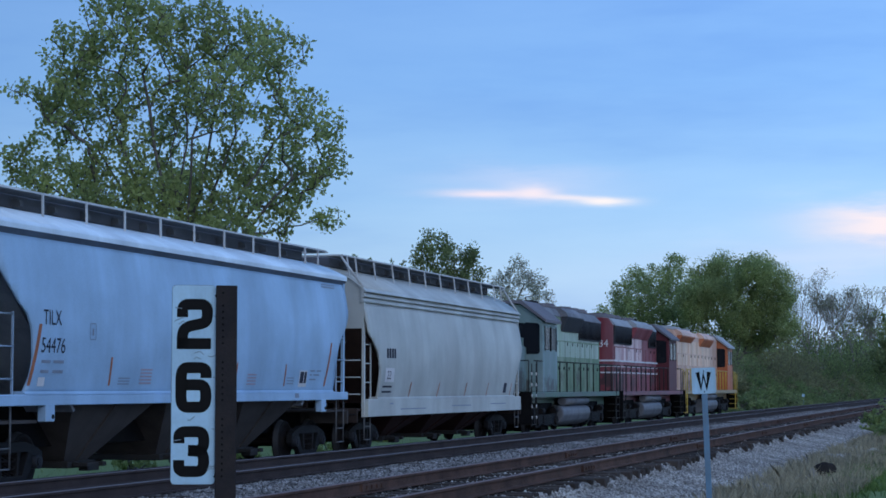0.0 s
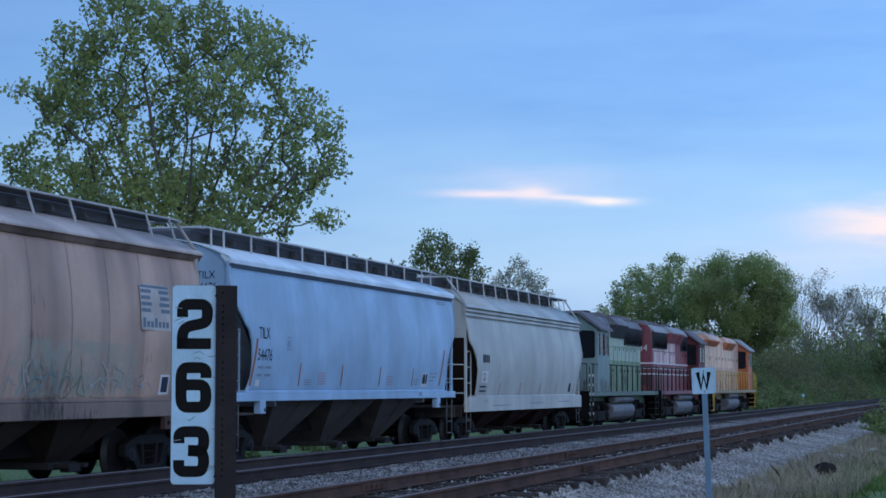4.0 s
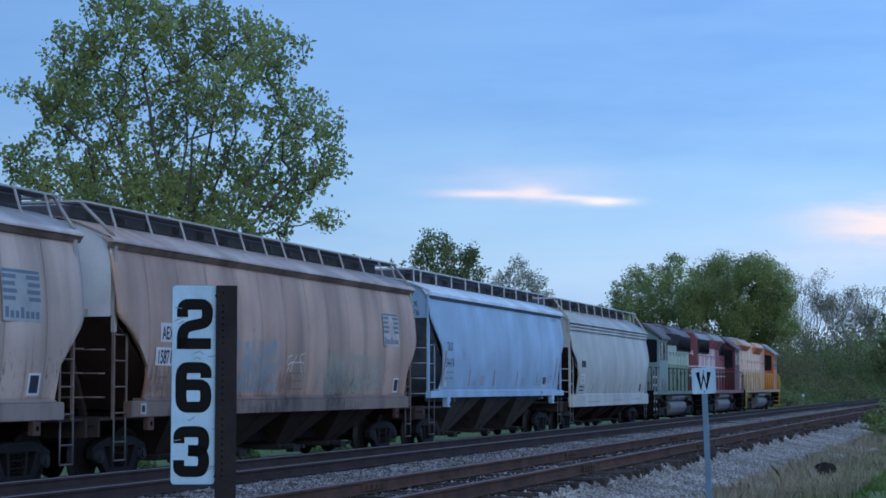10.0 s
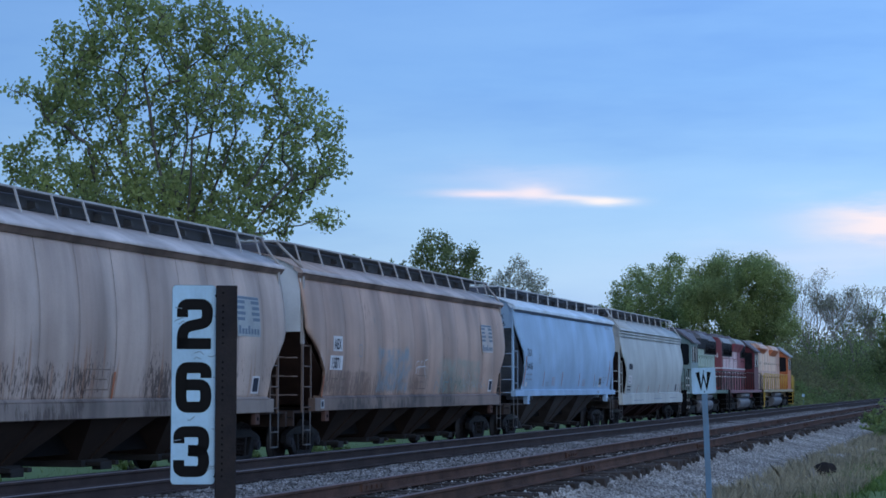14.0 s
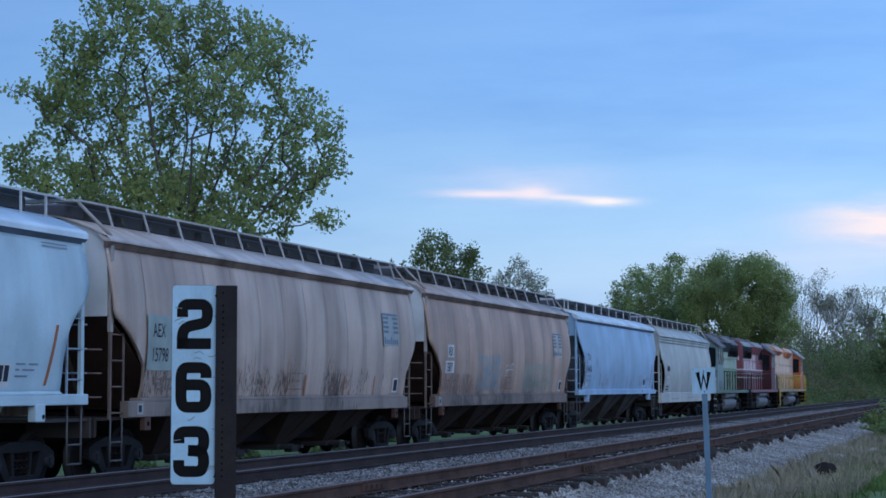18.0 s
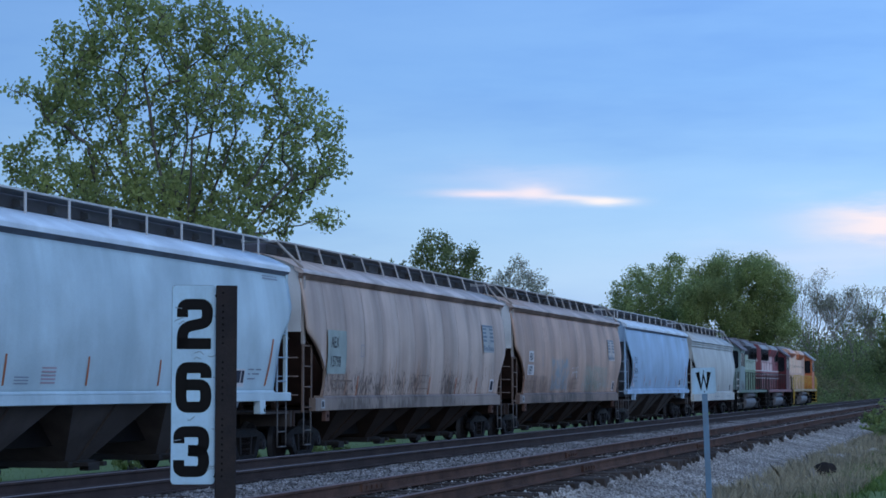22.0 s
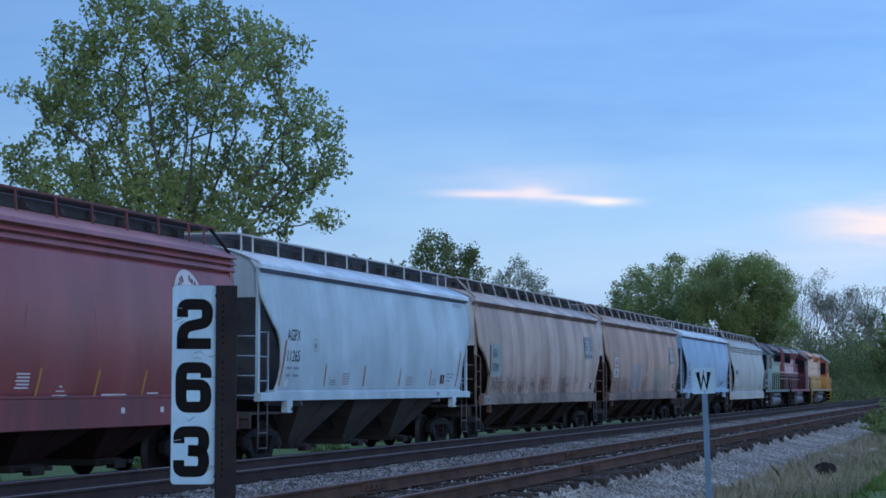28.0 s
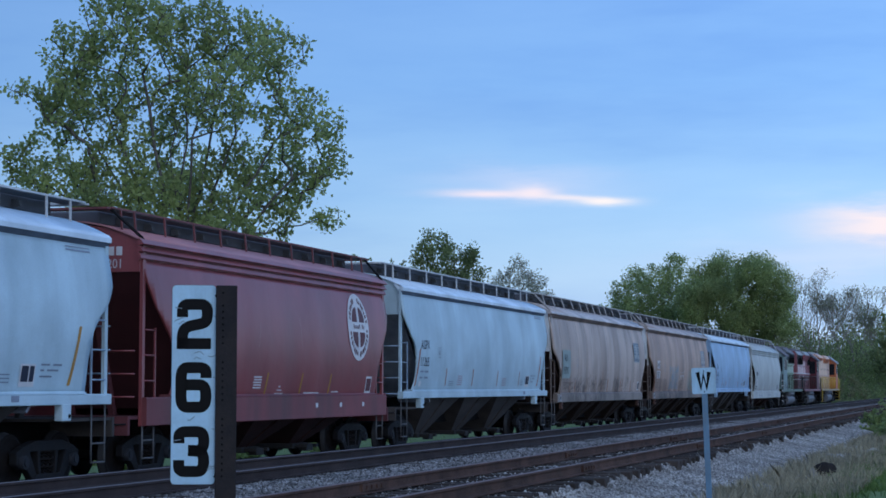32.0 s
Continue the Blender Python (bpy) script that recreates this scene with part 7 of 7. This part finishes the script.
def bare_tree(label, px, depth, high, seed, levels=6, leaf=None, per=4, lean=0.0):
    """A tree still nearly bare: limbs that fork again and again into fine twigs, with a few young leaves."""
    rng = np.random.default_rng(seed)
    nodes, parents, tips = [Vector((0, 0, -0.3)), Vector((lean, 0.1, high * 0.22))], [-1, 0], []

    def fork(k, way, length, level):
        a = nodes[k]
        b = a + way * length
        mid = a.lerp(b, 0.5) + Vector(rng.normal(size=3)) * length * 0.05
        nodes.append(mid)
        parents.append(k)
        nodes.append(b)
        parents.append(len(nodes) - 2)
        me = len(nodes) - 1
        if level == 0:
            tips.append(me)
            return
        for i in range(3 if rng.random() < 0.35 else 2):
            side = Vector(rng.normal(size=3))
            d = (way + side.normalized() * rng.uniform(0.3, 0.62) + Vector((0, 0, 0.2))).normalized()
            fork(me, d, length * rng.uniform(0.66, 0.86), level - 1)
    for i in range(4):
        a = i * math.tau / 4 + rng.uniform(-0.5, 0.5)
        fork(1, Vector((math.cos(a) * 0.38, math.sin(a) * 0.38, 1)).normalized(), high * rng.uniform(0.2, 0.3), levels)
    top = max(n.z for n in nodes)
    for n in nodes[1:]:
        n *= high / top
    thing = tagged(new("tree"), label, "tree")
    thing.location = stand_at(px - 784, depth, FIELD_Z)
    v, f = branch_mesh(nodes, parents, 0.011, 0.47, 4)
    mesh_part("trunk", v, f, M["bark_pale"], thing, "grey trunk, limbs and bare twigs")
    v, f = leaf_cloud(rng, [tuple(nodes[t]) for t in tips], np.full(len(tips), 0.6), per, 0.15)
    mesh_part("young_leaves", v, f, leaf or LEAF_GREY, thing, "sparse young leaves")


bare_tree("half-bare spring tree with a tall fine crown", 1450, 250, 17.6, 18, 6, LEAF_GREY, 6)
bare_tree("half-bare spring tree with a dense twiggy top", 1505, 262, 16.0, 19, 6, LEAF_GREY, 8)
bare_tree("half-bare slender spring tree beside the rounded tree", 1414, 246, 14.2, 20, 4, LEAF_GREY, 4)
bare_tree("half-bare spring tree at the wood's end", 1555, 266, 13.0, 25, 5, LEAF_BUSH, 12)
tree("young green tree beside the wood", 1568, 240, [(1568, 575, 22), (1590, 590, 30), (1560, 620, 30), (1585, 640, 40)], 20, LEAF_DARK, 0.4, 24, 0.9, 2.6, 0.8, 1.5)


def bush(label, px, depth, half, high, seed, leaf, size=0.4, count=90, per=26, ground=FIELD_Z):
    rng = np.random.default_rng(seed)
    thing = tagged(new("bush"), label, "bush")
    thing.location = stand_at(px - 784, depth, ground)
    bm_v, bm_f = [], []
    centres = []
    nodes, parents = [Vector((0, 0, -0.2))], [-1]
    for k in range(count):
        a = rng.uniform(0, math.tau)
        r = half * rng.random() ** 0.5
        x, y = math.cos(a) * r, math.sin(a) * r
        z = high * (1 - (r / half) ** 2 * 0.6) * (0.1 + 0.9 * rng.random() ** 0.8) * (0.8 + 0.35 * math.sin(a * 2.3 + seed))
        centres.append((x, y, z))
        nodes.append(Vector((x * 0.5, y * 0.5, z * 0.45)))
        parents.append(0)
        nodes.append(Vector((x, y, z)))
        parents.append(len(nodes) - 2)
    v, f = branch_mesh(nodes, parents, 0.02, 0.3, 4)
    mesh_part("stem", v, f, M["bark"], thing)
    v, f = leaf_cloud(rng, centres, rng.uniform(0.5, 1.1, count) * max(half, high) * 0.2, per, size)
    mesh_part("foliage", v, f, leaf, thing)
    return thing


rng_b = random.Random(31)
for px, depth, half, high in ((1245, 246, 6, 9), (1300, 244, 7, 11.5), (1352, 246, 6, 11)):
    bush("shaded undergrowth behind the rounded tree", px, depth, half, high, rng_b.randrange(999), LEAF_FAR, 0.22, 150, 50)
for px, depth, half, high in ((1325, 205, 4.5, 6.0), (1350, 215, 5, 7), (1385, 222, 5, 7.5), (1410, 230, 6, 7), (1440, 236, 6, 8), (1470, 240, 6, 7.5), (1500, 246, 6, 8.5), (1530, 250, 6, 8), (1562, 255, 6, 8.5), (1590, 258, 6, 9),
                              (1345, 196, 3, 3.0), (1390, 205, 3.5, 3.2), (1430, 212, 3.5, 3.6), (1480, 218, 3.5, 3.2), (1520, 228, 3.5, 3.4), (1560, 236, 3.5, 3.6), (1290, 200, 4, 5.5), (1250, 215, 5, 6), (1200, 225, 6, 7), (1150, 230, 6, 7), (1100, 235, 6, 7)):
    bush("dense green bush at the edge of the wood" if high > 5 else "low scrub beside the line", px, depth, half, high, rng_b.randrange(999),
         (LEAF_BUSH, LEAF_BROWN, LEAF_DARK, LEAF_BUSH, LEAF_LIGHT)[rng_b.randrange(5)], rng_b.uniform(0.15, 0.22), 150 if high > 5 else 80, 60)
for px, depth, half, high in ((1300, 168, 2.2, 1.5), (1340, 172, 2.4, 1.8), (1375, 178, 2.4, 1.6), (1405, 186, 2.6, 1.9), (1440, 194, 2.6, 1.8), (1270, 160, 2.0, 1.4), (1475, 205, 2.8, 2.0), (1510, 214, 2.8, 2.0), (1545, 222, 2.8, 2.2)):
    bush("low weedy scrub along the far side of the line", px, depth, half, high, rng_b.randrange(999), LEAF_BUSH if rng_b.random() < 0.6 else LEAF_DARK, 0.2, 50, 34)
# the wood behind closes the view
for px, depth, half, high in ((1330, 300, 10, 11), (1400, 305, 10, 11), (1470, 310, 10, 12), (1540, 315, 10, 13), (1610, 320, 10, 13), (1250, 300, 10, 11), (1170, 300, 10, 11), (1100, 300, 9, 10)):
    bush("dark mass of undergrowth inside the wood", px, depth, half, high, rng_b.randrange(999), LEAF_DARK, 0.45, 170, 60)
for px, depth, half, high in ((1405, 270, 8, 9.5), (1452, 275, 8, 11), (1500, 278, 8, 12), (1548, 280, 9, 12.5), (1596, 282, 9, 13)):
    bush("hazy grey-green thicket under the bare trees", px, depth, half, high, rng_b.randrange(999), LEAF_BUSH if px < 1480 else LEAF_DARK, 0.2, 190, 60)
bush("green bush on the verge beside the track", 1558, 74, 0.8, 1.25, 71, LEAF_LIGHT, 0.12, 60, 26, -0.62)
bush("green bush on the verge beside the track", 1590, 66, 1.0, 1.0, 72, LEAF_LIGHT, 0.12, 60, 26, -0.62)
bush("small green bush on the verge", 1535, 84, 0.7, 0.7, 73, LEAF_LIGHT, 0.12, 40, 26, -0.62)


WEED_SPOTS = [(-21.0, 51.0), (-27.8, 50.0), (-24.0, 47.0), (-22.5, 60.0), (-30.0, 56.0), (-20.8, 43.0), (-23.0, 70.0), (-26.0, 64.0), (-20.6, 57.0), (-21.6, 37.0)]
for k, (x, y) in enumerate(WEED_SPOTS):
    clump = bush("bright green weed clump in the field behind the train", 784, 10, 0.45 + 0.12 * (k % 3), 0.5 + 0.13 * (k % 4), 300 + k, LEAF_LIGHT, 0.1, 26, 26)
    clump.location = (x, y, FIELD_Z)


# ---- grass, stones and litter ----
def grass_patch(name, label, x0, x1, y0, y1, count, low, high, material, seed, clump=0.5):
    rng = np.random.default_rng(seed)
    x = rng.uniform(x0, x1, count)
    y = y0 + (y1 - y0) * rng.random(count) ** 1.4
    keep = np.array([noise.noise(Vector((a * 0.9, b * 0.5, seed))) > -clump + 0.5 * rng.random() for a, b in zip(x, y)])
    x, y = x[keep], y[keep]
    n = len(x)
    z = np.array([ground_height(a, b) for a, b in zip(x, y)]) - 0.03
    h = rng.uniform(low, high, n)
    turn = rng.uniform(0, math.tau, n)
    w = 0.005 + 0.005 * rng.random(n)
    lean = rng.normal(0, 0.35, (n, 2)) * h[:, None]
    dx, dy = np.cos(turn) * w, np.sin(turn) * w
    base = np.stack([x, y, z], 1)
    side = np.stack([dx, dy, np.zeros(n)], 1)
    mid = base + np.stack([lean[:, 0] * 0.35, lean[:, 1] * 0.35, h * 0.6], 1)
    tip = base + np.stack([lean[:, 0], lean[:, 1], h], 1)
    v = np.stack([base - side, base + side, mid + side * 0.7, tip, mid - side * 0.7], 1).reshape(-1, 3)
    f = np.arange(n * 5).reshape(-1, 5)
    ob = mesh_part(name, v, f, material, None, label, "stuff")
    return tagged(ob, category="grass")


DRY = leaf_material("dry_grass_blades", (0.24, 0.21, 0.15), (0.50, 0.44, 0.32), 0.35)
FIELD_BLADES = leaf_material("dull_meadow_blades", (0.17, 0.225, 0.10), (0.30, 0.38, 0.17), 0.35)
GREEN_BLADES = leaf_material("green_grass_blades", (0.09, 0.15, 0.045), (0.20, 0.29, 0.09), 0.4)
grass_patch("dry_grass", "tan dry grass at the foot of the ballast", -4.5, -2.3, 20, 95, 70000, 0.05, 0.26, DRY, 3, 0.3)
grass_patch("tall_dry_grass", "tall bleached grass stalks at the foot of the ballast", -4.4, -2.7, 20, 80, 4200, 0.18, 0.42, DRY, 8, 0.15)
grass_patch("verge_grass", "green grass on the verge", -3.35, 1.0, 20, 100, 80000, 0.05, 0.18, GREEN_BLADES, 4, 0.45)
grass_patch("field_grass", "green meadow grass beyond the train", -60, -19.5, 15, 110, 30000, 0.06, 0.2, FIELD_BLADES, 5, 0.9)


def stones(name, label, x0, x1, y0, y1, count, lo, hi, seed, material):
    rng = np.random.default_rng(seed)
    x = rng.uniform(x0, x1, count)
    y = y0 + (y1 - y0) * rng.random(count) ** 1.5
    z = np.array([ground_height(a, b) for a, b in zip(x, y)])
    size = rng.uniform(lo, hi, count)
    shape = np.array([(1, 0, 0), (-1, 0, 0), (0, 1, 0), (0, -1, 0), (0, 0, 0.8), (0, 0, -0.8)], float)
    turn = rng.uniform(0, math.tau, count)
    co, si = np.cos(turn), np.sin(turn)
    v = shape[None] * (1 + rng.uniform(-0.35, 0.35, (count, 6, 1))) * size[:, None, None] + rng.normal(0, 0.12, (count, 6, 3)) * size[:, None, None]
    rx = v[..., 0] * co[:, None] - v[..., 1] * si[:, None]
    ry = v[..., 0] * si[:, None] + v[..., 1] * co[:, None]
    v = np.stack([rx + x[:, None], ry + y[:, None], v[..., 2] + z[:, None] + size[:, None] * 0.25], 2).reshape(-1, 3)
    tri = np.array([(0, 2, 4), (2, 1, 4), (1, 3, 4), (3, 0, 4), (2, 0, 5), (1, 2, 5), (3, 1, 5), (0, 3, 5)])
    f = (np.arange(count)[:, None, None] * 6 + tri[None]).reshape(-1, 3)
    ob = mesh_part(name, v, f, material, None, label, "stuff")
    return tagged(ob, category="gravel")


stones("ballast_shoulder", "pale crushed stone on the ballast shoulder", -5.95, -3.9, 20, 110, 96000, 0.008, 0.026, 21, M["stone"])
stones("ballast_between", "crushed stone between the two tracks", -10.45, -8.2, 16, 130, 60000, 0.010, 0.030, 22, M["stone_sooty"])
stones("ballast_in_track", "stones among the ties of the near track", -8.4, -5.75, 16, 110, 20000, 0.016, 0.036, 23, M["stone"])
stones("ballast_main", "stones among the ties of the middle track", -12.7, -9.9, 16, 110, 26000, 0.016, 0.036, 24, M["stone_sooty"])


def dark_stump():
    thing = tagged(new("tree_stump"), "dark weathered stump lying in the dry grass", "stump")
    thing.location = (-3.42, 39.6, -0.68)
    rng = random.Random(9)
    bm = bmesh.new()
    bmesh.ops.create_icosphere(bm, subdivisions=3, radius=0.24)
    for v in bm.verts:
        k = 1 + 0.22 * noise.noise(v.co * 6) + 0.1 * noise.noise(v.co * 15)
        v.co = Vector((v.co.x * 1.05, v.co.y * 0.9, max(v.co.z * 0.78, -0.12))) * k + Vector((0, 0, 0.14))
    part("wood", bm, M["stump"], thing, "blackened old wood")
    bm = bmesh.new()
    bmesh.ops.create_icosphere(bm, subdivisions=2, radius=0.13)
    for v in bm.verts:
        v.co = v.co * (1 + 0.3 * noise.noise(v.co * 9)) + Vector((-0.22, -0.06, 0.08))
    part("broken_end", bm, M["stone"], thing, "pale grey splintered end")


def rubble(x, y, w, seed):
    thing = tagged(new("concrete_chunk"), "pale broken chunk of concrete in the grass", "rubble")
    thing.location = (x, y, ground_height(x, y))
    bm = bmesh.new()
    bmesh.ops.create_icosphere(bm, subdivisions=2, radius=w)
    for v in bm.verts:
        k = 1 + 0.35 * noise.noise(v.co * 4 / w * 0.3 + Vector((seed, 0, 0)))
        v.co = Vector((v.co.x * k * 1.2, v.co.y * k, v.co.z * k * 0.55 + w * 0.3))
    part("chunk", bm, M["concrete"], thing)


M["concrete"] = surface("pale_broken_concrete", (0.33, 0.31, 0.29), 0.9, 0.0, 0.25, 8, 0.4)
M["stump"] = surface("blackened_wood", (0.03, 0.026, 0.024), 0.9, 0.0, 0.4, 10, 0.6)
dark_stump()
rubble(-4.12, 54.0, 0.17, 1)
rubble(-3.62, 53.6, 0.14, 2)
rubble(-3.36, 53.9, 0.18, 3)
rubble(-3.5, 50.0, 0.11, 4)
rubble(-3.62, 38.6, 0.10, 5)


def marker():
    thing = tagged(new("marker_post"), "small white marker post at the edge of the scrub", "marker")
    thing.location = stand_at(1420 - 784, 185, FIELD_Z)
    bm = bmesh.new()
    tube(bm, (0, 0, -0.2), (0, 0, 1.3), 0.03, 8)
    part("post", bm, M["post_blue"], thing)
    bm = bmesh.new()
    rounded_plate(bm, -0.13, 0.13, 1.15, 1.45, -0.06, -0.045, 0.05)
    part("plate", bm, M["sign_white"], thing, "white plate")


marker()


# ---- ties, laid last ----
build_ties(near_track, NEAR_X, 0.0, 12, 200, 0.56, 130, 0.09)
build_ties(main_track, MAIN_X, 0.0, 14, 220, 0.53, 70)
build_ties(train_track, TRAIN_X, TRAIN_Z, 10, 200, 0.55, 30)

for ob in (truck_model, *truck_model.children_recursive):
    bpy.data.objects.remove(ob)
bpy.data.objects.remove(truck_pattern_holder)


# ---- what moves ----
def motions():
    """The train rolls away along its track, and its wheels turn."""
    for car, y in CARS:
        walk(car, [(t, pose(TRAIN_X, y + travel(t), TRAIN_Z)) for t in (0, 4, 8, 12, 16, 20, 24, 28, 32)])
    times = [32 * k / 116 for k in range(117)]
    for ob in [o for o in bpy.data.objects if o.name.startswith("wheelset")]:
        x, y, z = ob.location
        walk(ob, [(t, pose(x, y, z, -math.degrees(travel(t) / WHEEL_R))) for t in times])


motions()
